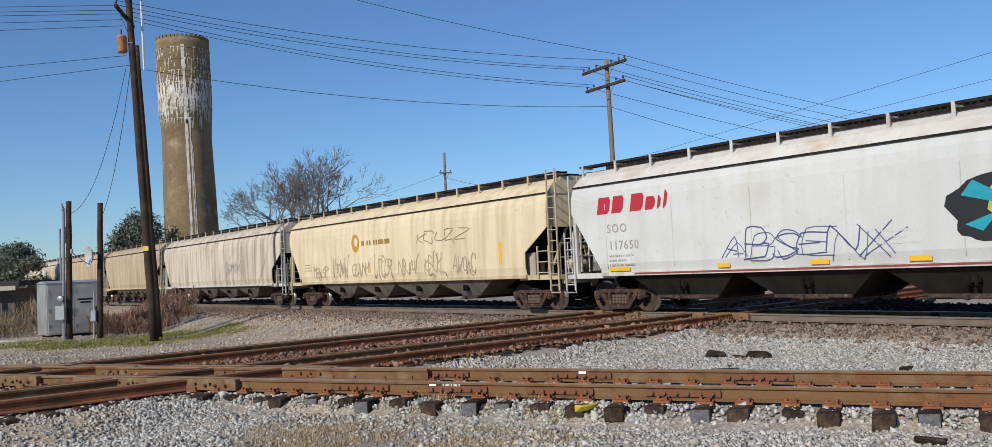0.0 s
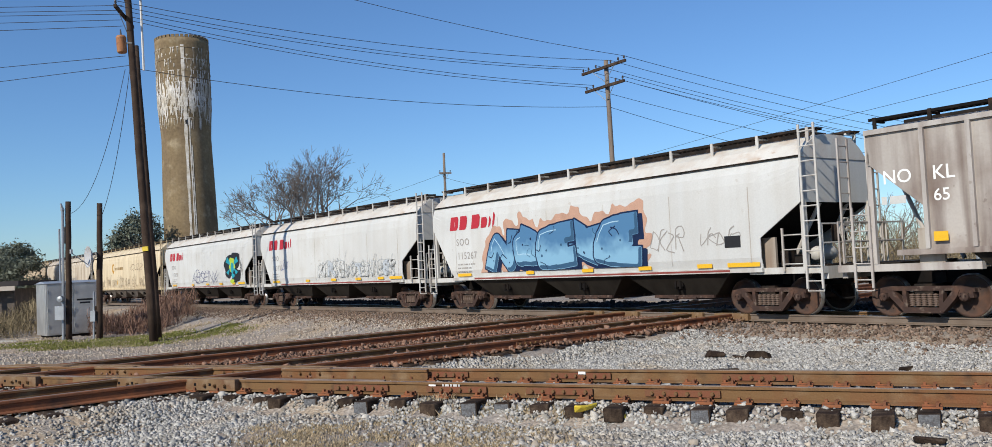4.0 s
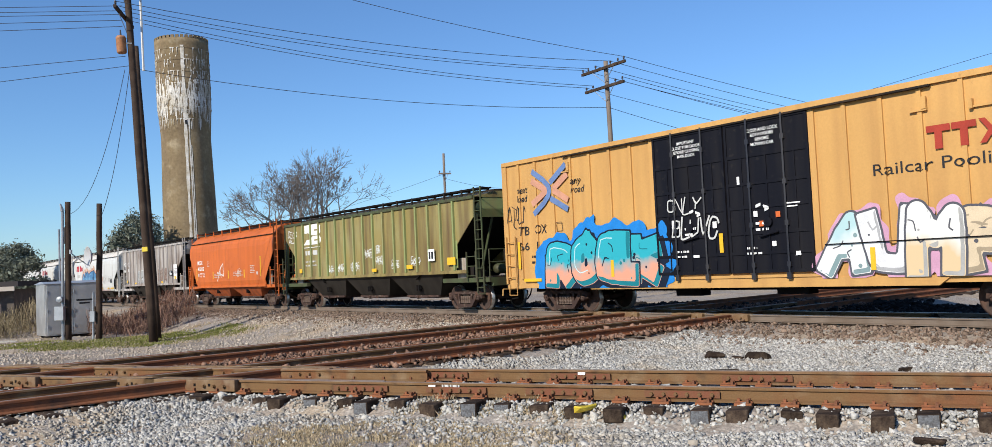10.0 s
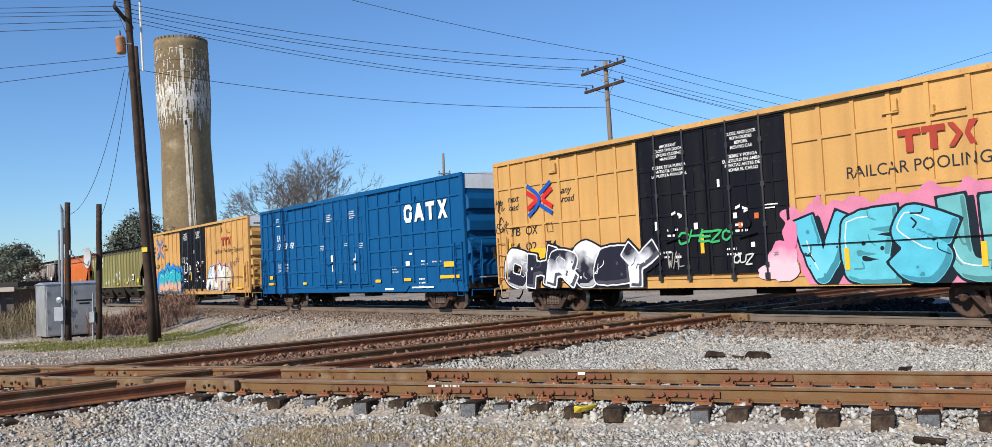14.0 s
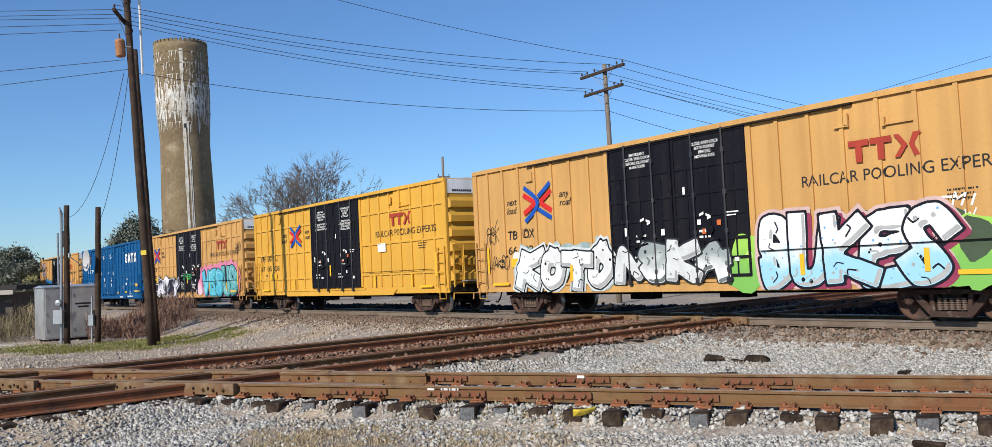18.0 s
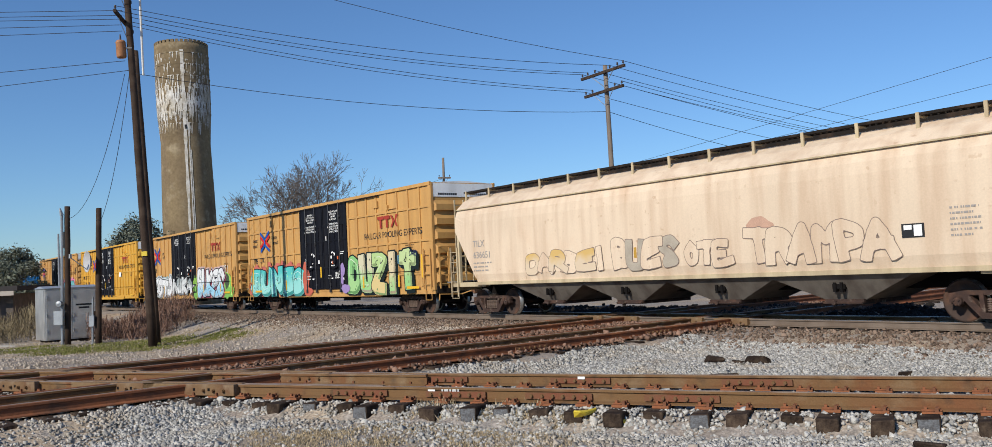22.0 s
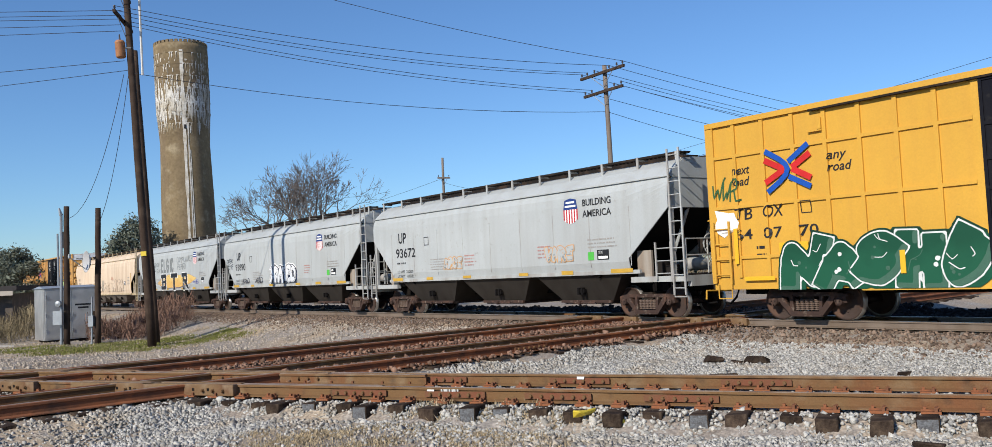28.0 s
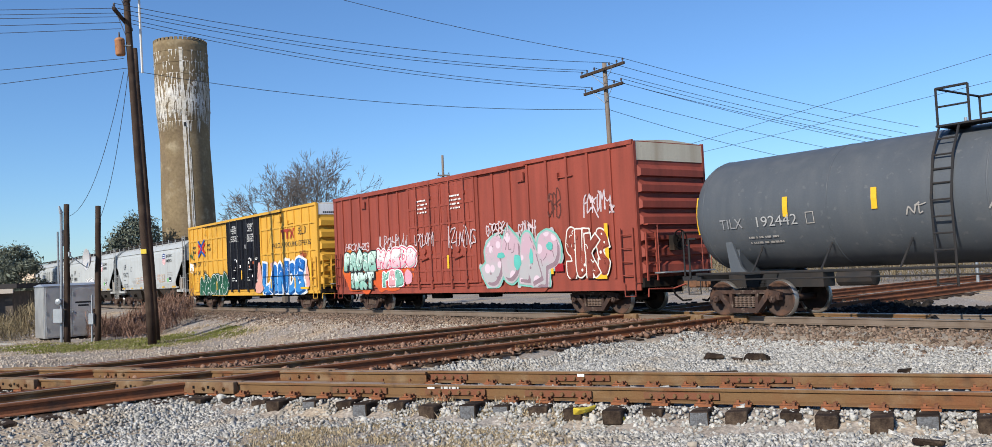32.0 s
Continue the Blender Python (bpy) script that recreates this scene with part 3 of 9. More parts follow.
# ---- poles, wires, cabinet, tower, trees ----
def thing(name, m, label, category, group=""):
    ob = new(name)
    ob.matrix_world = m
    return tagged(ob, label, category, group)


def gz(x, y):
    return float(level(x, y))


def tapered(h, r0, r1, seg=12):
    bm = bmesh.new()
    rnd = random.Random(int(h * 100))
    rings = []
    for i in range(9):
        t = i / 8
        r = r0 + (r1 - r0) * t
        ox, oy = rnd.uniform(-0.012, 0.012), rnd.uniform(-0.012, 0.012)
        rings.append((r, h * t, ox, oy))
    rows = [[bm.verts.new((ox + r * math.cos(6.2832 * k / seg), oy + r * math.sin(6.2832 * k / seg), z)) for k in range(seg)] for r, z, ox, oy in rings]
    for p, q in zip(rows, rows[1:]):
        for k in range(seg):
            bm.faces.new((p[k], p[(k + 1) % seg], q[(k + 1) % seg], q[k]))
    bm.faces.new(rows[-1])
    bm.faces.new(rows[0][::-1])
    return bm


def insulator_mesh():
    bm = bmesh.new()
    lathe(bm, [(0.015, 0), (0.018, 0.06), (0.05, 0.07), (0.055, 0.11), (0.035, 0.13), (0.05, 0.15), (0.04, 0.2), (0.0, 0.21)], "z", 8)
    return mesh("insulator", bm, M_INSUL)


INSUL = insulator_mesh()


def crossarm(pole, z, turn, long, pins, wood):
    arm = part("crossarm", B((-long, long, -0.06, 0.06, -0.07, 0.07)), wood, pole, "", pose(0, 0, z, 0, 0, turn) @ pose(0, -0.2, 0))
    for x in pins:
        link("insulator", INSUL, arm, "", pose(x, 0, 0.07))
    for s in (-1, 1):
        part("brace", R(((s * long * 0.5, -0.03, -0.07), (0, 0.08, -0.75), 0.018)), M_GALV, arm)
    return arm


# the leaning pole with a transformer, and the shorter pole behind it
P1 = (-15.2, 38.92)
p1 = thing("utility_pole", pose(*P1, gz(*P1) - 0.1, 0, -2.8, 0), "dark weathered wooden utility pole leaning, with crossarms", "utility pole")
part("pole", tapered(17.2, 0.19, 0.135), M_WOODPOLE, p1, smooth=True)
crossarm(p1, 16.0, -80, 1.65, (-1.5, -0.8, 0.8, 1.5), M_WOODPOLE)
crossarm(p1, 14.6, -80, 1.65, (-1.5, 1.5), M_WOODPOLE)
_t = bmesh.new()
lathe(_t, [(0.0, 0.0), (0.18, 0.0), (0.21, 0.06), (0.21, 0.64), (0.23, 0.67), (0.17, 0.77), (0.0, 0.8)], "z", 14)
tr = part("transformer", _t, M_CERAM, p1, "rust-brown pole transformer", pose(-0.36, -0.16, 12.95), smooth=True)
part("bushing", R(((0, 0, 0.77), (0, 0, 1.05), 0.05, 0.03)), M_INSUL, tr)
part("bracket", R(((0.2, 0, 0.42), (0.45, 0.07, 0.42), 0.04)), M_GALV, p1, "", pose(-0.36, -0.16, 12.95))
part("marker_band", B((-0.12, 0.12, -0.215, -0.1, -0.1, 0.1)), M_YELLOW, p1, "yellow tag", pose(0, 0.0, 4.2))
part("conduit", R(((0.5, -0.07, 12.1), (0.66, -0.07, 17.4), 0.055)), surface("pale_conduit", (0.55, 0.53, 0.5), 0.6, bump=0), p1, "pale plastic conduit")
P1B = (-15.64, 40.6)
p1b = thing("utility_pole", pose(*P1B, gz(*P1B) - 0.1, 0, -2.9, 0), "shorter dark wooden stub pole beside the leaning pole", "utility pole")
part("pole", tapered(13.7, 0.155, 0.135), M_WOODPOLE, p1b, smooth=True)

P2 = (6.26, 46.0)
p2 = thing("utility_pole", pose(*P2, gz(*P2) - 0.1, 0, -0.6, 0), "grey wooden utility pole with two crossarms", "utility pole")
part("pole", tapered(12.6, 0.15, 0.115), M_WOODGREY, p2, smooth=True)
crossarm(p2, 12.2, -57, 1.75, (-1.65, -1.2, -0.6, 0.6, 1.2, 1.65), M_WOODPOLE)
crossarm(p2, 11.2, -57, 1.55, (-1.45, -0.9, 0.9, 1.45), M_WOODPOLE)
P3 = (-4.6, 82.0)
p3 = thing("utility_pole", pose(*P3, gz(*P3) - 0.1), "distant grey wooden utility pole", "utility pole")
part("pole", tapered(12.9, 0.14, 0.11), M_WOODGREY, p3, smooth=True)
crossarm(p3, 11.0, 20, 0.6, (-0.5, 0.5), M_WOODGREY)


def span(a, b, sag, r=0.013, n=12):
    bm = bmesh.new()
    a, b = Vector(a), Vector(b)
    pts = [a.lerp(b, i / n) - Vector((0, 0, sag * 4 * (i / n) * (1 - i / n))) for i in range(n + 1)]
    tube(bm, pts, r, 4)
    ob = link("overhead_wire", mesh("overhead_wire", bm, M_WIRE))
    return tagged(ob, "thin dark overhead wire strung between the poles", "wire", "overhead wires")


def on(pole, x, y, z):
    return pole.matrix_world @ Vector((x, y, z))


def arm_end(pole, z, turn, x):
    return pole.matrix_world @ (pose(0, 0, z, 0, 0, turn) @ Vector((x, -0.2, 0.25)))


hi2 = [arm_end(p2, 12.2, -57, x) for x in (-1.65, -1.2, -0.6, 0.6, 1.2, 1.65)]
lo2 = [arm_end(p2, 11.2, -57, x) for x in (-1.45, -0.9, 0.9, 1.45)]
mid1 = [arm_end(p1, 14.6, -80, x) for x in (-1.5, -0.75, 0.05, 0.75, 1.5)]
for a, b in ((mid1[0], lo2[0]), (mid1[1], lo2[1]), (mid1[2], hi2[0]), (mid1[3], hi2[1]), (mid1[4], hi2[3])):
    span(a, b, 0.5)
span(on(p1, 0, 0, 18.4), hi2[5], 0.5)
span(on(p1, 0, -0.1, 12.25), on(p2, 0, 0, 10.15), 0.55)
# wires leading on along the street
span(hi2[0], (23.76, 54.0, 8.25), 0.2)
span(hi2[2], (24.54, 54.0, 8.47), 0.2)
span(hi2[3], (25.46, 54.0, 8.62), 0.2)
span(hi2[5], (26.31, 54.0, 8.98), 0.2)
span(lo2[0], (23.9, 54.0, 7.16), 0.2)
span(lo2[2], (25.69, 54.0, 7.55), 0.2)
span(lo2[3], (26.13, 54.0, 7.73), 0.2)
span(on(p2, 0, 0, 10.15), (20.87, 56.00, 7.18), 0.2)
span((36.03, 44.00, 13.85), (9.29, 72.00, 9.31), 0.1)
span((35.87, 44.00, 11.95), (15.53, 72.00, 9.95), 0.1)
span((-16.20, 38.92, 13.95), (-29.93, 40.60, 14.91), 0.0)
span((-16.20, 38.92, 13.73), (-29.95, 40.60, 14.67), 0.0)
span((-16.20, 38.92, 13.56), (-29.95, 40.60, 14.49), 0.0)
span((-16.21, 38.92, 13.30), (-29.95, 40.60, 14.08), 0.0)
span((-16.21, 38.92, 13.02), (-29.95, 40.60, 13.65), 0.0)
span((-16.11, 38.92, 11.67), (-29.97, 40.60, 11.50), 0.0)
span((-15.76, 38.92, 11.25), (-29.99, 40.60, 10.61), 0.0)
span(on(p3, 0, 0, 11.0), on(p3, 0, 0, 11.0) + Vector((-22.0, 10, -4.0)), 0.5)
span(on(p3, 0, 0, 10.6), (4.5, 62, 7.0), 0.5)

# service posts beside the cabinet
Q1, Q2 = (-20.96, 43.1), (-19.43, 43.0)
q1 = thing("service_post", pose(*Q1, gz(*Q1) - 0.1, 0, 1.0, 0), "dark wooden post with a grey electric meter and conduit", "post")
part("post", tapered(6.85, 0.15, 0.125), M_WOODPOLE, q1, smooth=True)
part("conduit", R(((-0.19, -0.16, 0.0), (-0.19, -0.16, 6.4), 0.07), seg=8), M_GALV, q1, "grey steel conduit")
mt = part("meter_box", B((-0.46, -0.03, -0.46, -0.22, 1.12, 1.78)), M_GALV, q1, "grey meter box")
_m = bmesh.new()
lathe(_m, [(0.0, -0.34), (0.14, -0.31), (0.15, -0.14), (0.0, -0.14)], "y", 12, (-0.22, -0.16, 2.12))
part("meter", _m, M_GALV, mt, "round glass-fronted meter")
part("cap", R(((-0.19, -0.16, 6.4), (-0.27, -0.2, 6.75), 0.1, 0.04)), M_GALV, q1)
q2 = thing("service_post", pose(*Q2, gz(*Q2) - 0.1, 0, 1.5, 0), "dark wooden post with a small breaker box", "post")
part("post", tapered(6.7, 0.15, 0.125), M_WOODPOLE, q2, smooth=True)
part("breaker_box", B((-0.34, -0.11, -0.28, -0.11, 0.98, 1.5)), M_GALV, q2, "grey breaker box")
part("conduit", R(((-0.22, -0.14, 0.0), (-0.22, -0.14, 2.4), 0.05)), M_GALV, q2)
_d = bmesh.new()
lathe(_d, [(0.0, 0.08), (0.28, 0.06), (0.5, -0.07), (0.53, -0.1), (0.5, -0.085), (0.28, 0.04), (0.0, 0.07)], "y", 18)
part("dish", _d, surface("pale_dish", (0.42, 0.42, 0.43), 0.4, bump=0), q2, "pale round dish", pose(-0.42, -0.14, 4.1, 0, 0, -48), smooth=True)
part("dish_arm", R(((-0.45, -0.2, 3.7), (-1.05, -0.7, 4.3), 0.022), ((-1.05, -0.7, 4.26), (-1.05, -0.7, 4.46), 0.07)), M_GALV, q2, "feed arm with its receiver")
span(on(q1, 0.1, 0, 6.25), on(p1, -0.35, 0, 12.25), 1.4)
span(on(q2, 0.1, 0, 6.1), on(p1, -0.14, 0, 12.25), 0.8)

# signal cabinet
K = thing("signal_cabinet", pose(-23.05, 45.3, gz(-23.05, 45.3) - 0.02, 0, 0, 40), "large silver metal railway signal cabinet with double doors", "cabinet")
part("body", B((-0.1, 2.5, 0.0, 1.94, 0.13, 2.78)), M_ALU, K)
_r = bmesh.new()
hexa(_r, [(-0.18, -0.08, 2.78), (2.58, -0.08, 2.78), (2.58, 2.02, 2.78), (-0.18, 2.02, 2.78), (-0.1, 0.78, 2.9), (2.5, 0.78, 2.9), (2.5, 1.16, 2.9), (-0.1, 1.16, 2.9)])
part("roof", _r, M_ALU, K)
part("plinth", B((0.06, 2.34, 0.06, 1.88, -0.15, 0.13)), M_UNDER, K)
for x0, x1 in ((-0.04, 1.17), (1.22, 2.43)):
    d = part("door", B((x0, x1, -0.035, 0.0, 0.2, 2.7)), M_ALU, K)
    part("handle", B((x1 - 0.2, x1 - 0.13, -0.1, -0.035, 1.15, 1.5)), M_UNDER, d, "dark door handle")
    for z in (0.5, 1.3, 2.25):
        part("hinge", R(((x0 + 0.02, -0.05, z), (x0 + 0.02, -0.05, z + 0.18), 0.026)), M_GALV, d)
part("side_door", B((-0.135, -0.1, 0.1, 1.84, 0.2, 2.7)), M_ALU, K)
for k, (w, z) in enumerate(((0.8, 2.1), (0.52, 1.94))):
    part("stencil_bar", B((1.76 - w / 2, 1.76 + w / 2, -0.04, -0.037, z - 0.26, z - 0.17)), M_INK, K)

# the concrete tower
TW = (-33.65, 98.0)
tower = thing("water_tower", pose(*TW, -0.7, 0, -1.2, 0), "tall stained concrete water tower with a wider head", "water tower")
PROF = [(2.95, 0.0), (2.87, 7.5), (2.78, 12.4), (2.66, 16.6), (2.63, 18.0), (2.72, 19.6), (2.84, 21.4), (2.88, 23.4), (2.86, 28.9)]
_w = bmesh.new()
fine = []
for (r0, z0), (r1, z1) in zip(PROF, PROF[1:]):
    k = max(1, int((z1 - z0) / 0.5))
    fine += [(r0 + (r1 - r0) * i / k, z0 + (z1 - z0) * i / k) for i in range(k)]
lathe(_w, fine + [PROF[-1], (2.6, 28.9), (2.6, 28.4), (0.0, 28.4)], "z", 48)
M_TOWER = surface("stained_concrete", (0.23, 0.172, 0.098), 0.95, patch=[((0.155, 0.115, 0.068), 0.25, 0.42, 0.62), ((0.30, 0.245, 0.16), 0.9, 0.54, 0.72)],
                  streak=((0.17, 0.125, 0.08), 0.75, 0.9), grain=0.2, grain_scale=4, bump=0.3, bump_scale=3)
part("shell", _w, M_TOWER, tower, "", smooth=True)
M_LIME = surface("lime_stain", (0.60, 0.575, 0.53), 0.95, patch=((0.44, 0.39, 0.31), 0.8, 0.42, 0.65), grain=0.2, grain_scale=5, bump=0)


def radius(z):
    for (r0, z0), (r1, z1) in zip(PROF, PROF[1:]):
        if z <= z1:
            return r0 + (r1 - r0) * (z - z0) / (z1 - z0)
    return PROF[-1][0]


def ring(z, h, out):
    bm = bmesh.new()
    lathe(bm, [(radius(z) + 0.0, z), (radius(z) + out, z), (radius(z + h) + out, z + h), (radius(z + h), z + h)], "z", 48)
    return bm


for z in (21.2, 22.5, 23.8, 25.1, 26.4, 27.7):
    part("ring_band", ring(z, 0.1, 0.035), M_TOWER, tower)
_l = bmesh.new()
rnd = random.Random(4)
# white lime runs: thin strips that cling to the shell
for k in range(640):
    a = rnd.uniform(math.pi, 2 * math.pi)
    top = rnd.gauss(22.6, 1.1) if k % 5 else rnd.uniform(24, 27.5)
    ln, wd = rnd.uniform(0.25, 1.5) * (1.0 if k % 5 else 0.4), rnd.uniform(0.015, 0.06)
    rows = []
    for i in range(5):
        z = top - ln * i / 4
        w = wd * (0.5 if i == 0 else 1 - 0.55 * i / 4) * rnd.uniform(0.5, 1.3)
        r = radius(z) + 0.03 + 0.0006 * (k % 20)
        rows.append([_l.verts.new((r * math.cos(a + s * w / r * 1.6), r * math.sin(a + s * w / r * 1.6), z)) for s in (-1, 1)])
    for p, q in zip(rows, rows[1:]):
        _l.faces.new((p[0], p[1], q[1], q[0]))
# lime seeping from the joints between the cast blocks
for j, z in enumerate((19.9, 21.25, 22.55, 23.85, 25.15, 26.45, 27.7)):
    for k in range(26):
        thick = 0.85 if z < 24.5 else 0.5
        if rnd.random() > thick:
            continue
        a, w = math.pi + (k + rnd.random() * 0.3) * math.pi / 26, rnd.uniform(0.03, 0.085)
        for a0, a1, z0, z1 in ((a - w * 0.5, a + w * 0.9, z - rnd.uniform(0.0, 0.07), z + rnd.uniform(0.03, 0.09)), (a - 0.012, a + 0.012, z - rnd.uniform(0.5, 1.25), z)):
            r0, r1 = radius(z0) + 0.042, radius(z1) + 0.042
            _l.faces.new([_l.verts.new((r * math.cos(b), r * math.sin(b), c)) for r, b, c in ((r0, a0 + 0.008, z0), (r0, a1 - 0.01, z0 + 0.03), (r1, a1, z1), (r1, a0, z1))])
tagged(part("lime_stain", _l, M_LIME, tower, "white lime runs"), kind="stuff")
for k in range(36):
    part("merlon", B((-0.17, 0.17, -0.13, 0.13, 0, 0.3)), M_TOWER, tower, "", Matrix.Rotation(k * math.pi / 18, 4, "Z") @ pose(0, -2.74, 28.88))
_l = bmesh.new()
a0 = -math.pi / 2 + 0.33
for da, w, z0, z1 in ((0.0, 0.16, 0.5, 28.0), (0.14, 0.07, 2.0, 20.0), (0.2, 0.05, 6.0, 17.0)):
    rows = []
    for i in range(40):
        z = z0 + (z1 - z0) * i / 39
        r, ww = radius(z) + 0.032, w * rnd.uniform(0.55, 1.3)
        rows.append([_l.verts.new((r * math.cos(a0 + da + s * ww / r), r * math.sin(a0 + da + s * ww / r), z)) for s in (-1, 1)])
    for p, q in zip(rows, rows[1:]):
        _l.faces.new((p[0], p[1], q[1], q[0]))
part("lime_streak", _l, M_LIME, tower, "long white streak down the shell")
part("ladder_bracket", R(((0, 0, 28.2), (0, 0, 29.3), 0.06), ((-0.7, 0, 28.9), (0.7, 0, 28.9), 0.05), ((-0.7, 0, 28.2), (-0.35, 0, 29.2), 0.04), ((0.7, 0, 28.2), (0.35, 0, 29.2), 0.04), ((-0.35, 0, 29.2), (0.35, 0, 29.2), 0.04)), M_INSUL, tower, "rusty top hatch frame")
part("vent", B((-0.12, 0.12, -0.05, 0.05, 0, 0.45)), M_INK, tower, "small dark opening", Matrix.Rotation(0.36, 4, "Z") @ pose(0, -radius(19.4) - 0.02, 19.3))


# trees
def grow(bm, rnd, p, d, ln, r, depth, tips):
    """A limb that bends upward, forks at its end and puts out side twigs."""
    for i in range(3):
        q = p + d * (ln / 3)
        rod(bm, p, q, r, r * 0.88, seg=5 if r > 0.03 else 3, cap=False)
        p, r = q, r * 0.88
        d = (d + Vector((rnd.gauss(0, 0.09), rnd.gauss(0, 0.09), rnd.gauss(0.045, 0.06)))).normalized()
        if depth and depth < 5 and rnd.random() < 0.55:
            side = d.cross(Vector((rnd.gauss(0, 1), rnd.gauss(0, 1), rnd.gauss(0, 1)))).normalized()
            grow(bm, rnd, p, (d * 0.75 + side * 0.65).normalized(), ln * rnd.uniform(0.4, 0.6), max(r * 0.5, 0.015), max(depth - 2, 0), tips)
    if depth == 0:
        tips.append(p)
        return
    side = d.cross(Vector((rnd.gauss(0, 1), rnd.gauss(0, 1), rnd.gauss(0, 0.6)))).normalized()
    for k in ((-1, 1) if rnd.random() < 0.6 else (-1, 0.15, 1)):
        nd = (d + side * k * rnd.uniform(0.42, 0.68)).normalized()
        grow(bm, rnd, p, nd, ln * rnd.uniform(0.62, 0.82), max(r * rnd.uniform(0.62, 0.8), 0.015), depth - 1, tips)


def bare_tree(x, y, h, seed, label, depth=5, lean=0.0, spread=0.25):
    rnd = random.Random(seed)
    ob = thing("bare_tree", pose(x, y, gz(x, y) - 0.1), label, "tree", "bare trees")
    bm = bmesh.new()
    rod(bm, (0, 0, 0), (lean * 0.3, 0, h * 0.22), h * 0.028, h * 0.022, seg=8)
    part("trunk", bm, M_BARK, ob)
    bm = bmesh.new()
    tips = []
    for k in range(4):
        a = k * 1.57 + rnd.uniform(-0.4, 0.4)
        d = Vector((math.cos(a) * spread * 2 + lean * 0.2, math.sin(a) * spread * 2, 0.9)).normalized()
        grow(bm, rnd, Vector((lean * 0.3, 0, h * 0.21)), d, h * 0.225, h * 0.018, depth, tips)
    part("crown", bm, M_TWIG, ob, "bare grey branches and twigs")
    return ob


bare_tree(-14.6, 72.0, 13.0, 5, "leafless grey winter tree with a wide twiggy crown", 6, spread=0.24)
bare_tree(-17.7, 74.0, 12.2, 8, "leafless grey winter tree with a wide twiggy crown", 6, spread=0.19)
bare_tree(-40.5, 96.0, 9.5, 9, "small leafless tree beside the tower", 4)
bare_tree(4.4, 74.0, 9.8, 12, "small leafless tree behind the train", 4)
bare_tree(7.2, 78.0, 9.2, 14, "small leafless tree behind the train", 4)
bare_tree(-7.4, 90.0, 9.5, 15, "small leafless tree behind the train", 4)
bare_tree(24.0, 62.0, 7.2, 16, "small leafless tree behind the train", 4)
bare_tree(29.5, 66.0, 7.4, 18, "small leafless tree behind the train", 4)
bare_tree(36.0, 64.0, 7.0, 19, "small leafless tree behind the train", 4)


def leafy(x, y, h, w, seed, label, leaves=3000, size=0.16):
    rnd = random.Random(seed)
    rng = np.random.default_rng(seed)
    ob = thing("evergreen_tree", pose(x, y, gz(x, y) - 0.1), label, "tree", "evergreen trees")
    bm = bmesh.new()
    rod(bm, (0, 0, 0), (0, 0, h * 0.55), h * 0.03, h * 0.012, seg=8)
    for k in range(9):
        a, z = rnd.uniform(0, 6.28), h * rnd.uniform(0.25, 0.6)
        rod(bm, (0, 0, z), (math.cos(a) * w * 0.4, math.sin(a) * w * 0.4, z + h * 0.2), h * 0.01, h * 0.003, seg=4)
    part("trunk", bm, M_BARK, ob)
    # leaf sprays gathered in uneven clumps
    nc = 46
    cz = rng.uniform(0.28, 1.0, nc)
    rr = w * 0.5 * np.sqrt(np.clip(1 - ((cz - 0.55) / 0.5) ** 2, 0.05, 1)) * rng.uniform(0.3, 1.0, nc)
    ca = rng.uniform(0, 6.28, nc)
    C = np.stack([rr * np.cos(ca), rr * np.sin(ca), cz * h * 0.95], -1)
    P = C[rng.integers(0, nc, leaves)] + rng.normal(0, 1, (leaves, 3)) * np.clip(np.array([0.075 * w, 0.075 * w, 0.045 * h]), 0, 1)
    U = rng.normal(0, 1, (leaves, 3)) * size
    W = rng.normal(0, 1, (leaves, 3)) * size * 0.5
    V = np.stack([P - U, P + W, P + U, P - W], 1)
    me = bpy.data.meshes.new("crown")
    me.from_pydata(V.reshape(-1, 3).tolist(), [], np.arange(leaves * 4).reshape(-1, 4).tolist())
    me.materials.append(M_LEAF)
    link("crown", me, ob, "dark green leaf clumps")
    return ob


leafy(-48.0, 88.0, 6.8, 5.5, 31, "dark evergreen tree behind the low building", 9000, 0.1)
leafy(-52.5, 92.0, 6.4, 6.0, 32, "dark evergreen tree behind the low building", 3500)
leafy(-36.8, 92.0, 9.6, 6.0, 33, "dark evergreen tree beside the tower", 9000, 0.1)
leafy(-41.8, 100.0, 7.8, 5.5, 34, "dark evergreen tree beside the tower", 4000)
for k in range(9):
    leafy(-62 + k * 3.2, 112 + (k * 7) % 9, 4.6 + (k * 5) % 3 * 0.5, 5.5, 40 + k, "low evergreen in the distant tree line", 1500, 0.22)


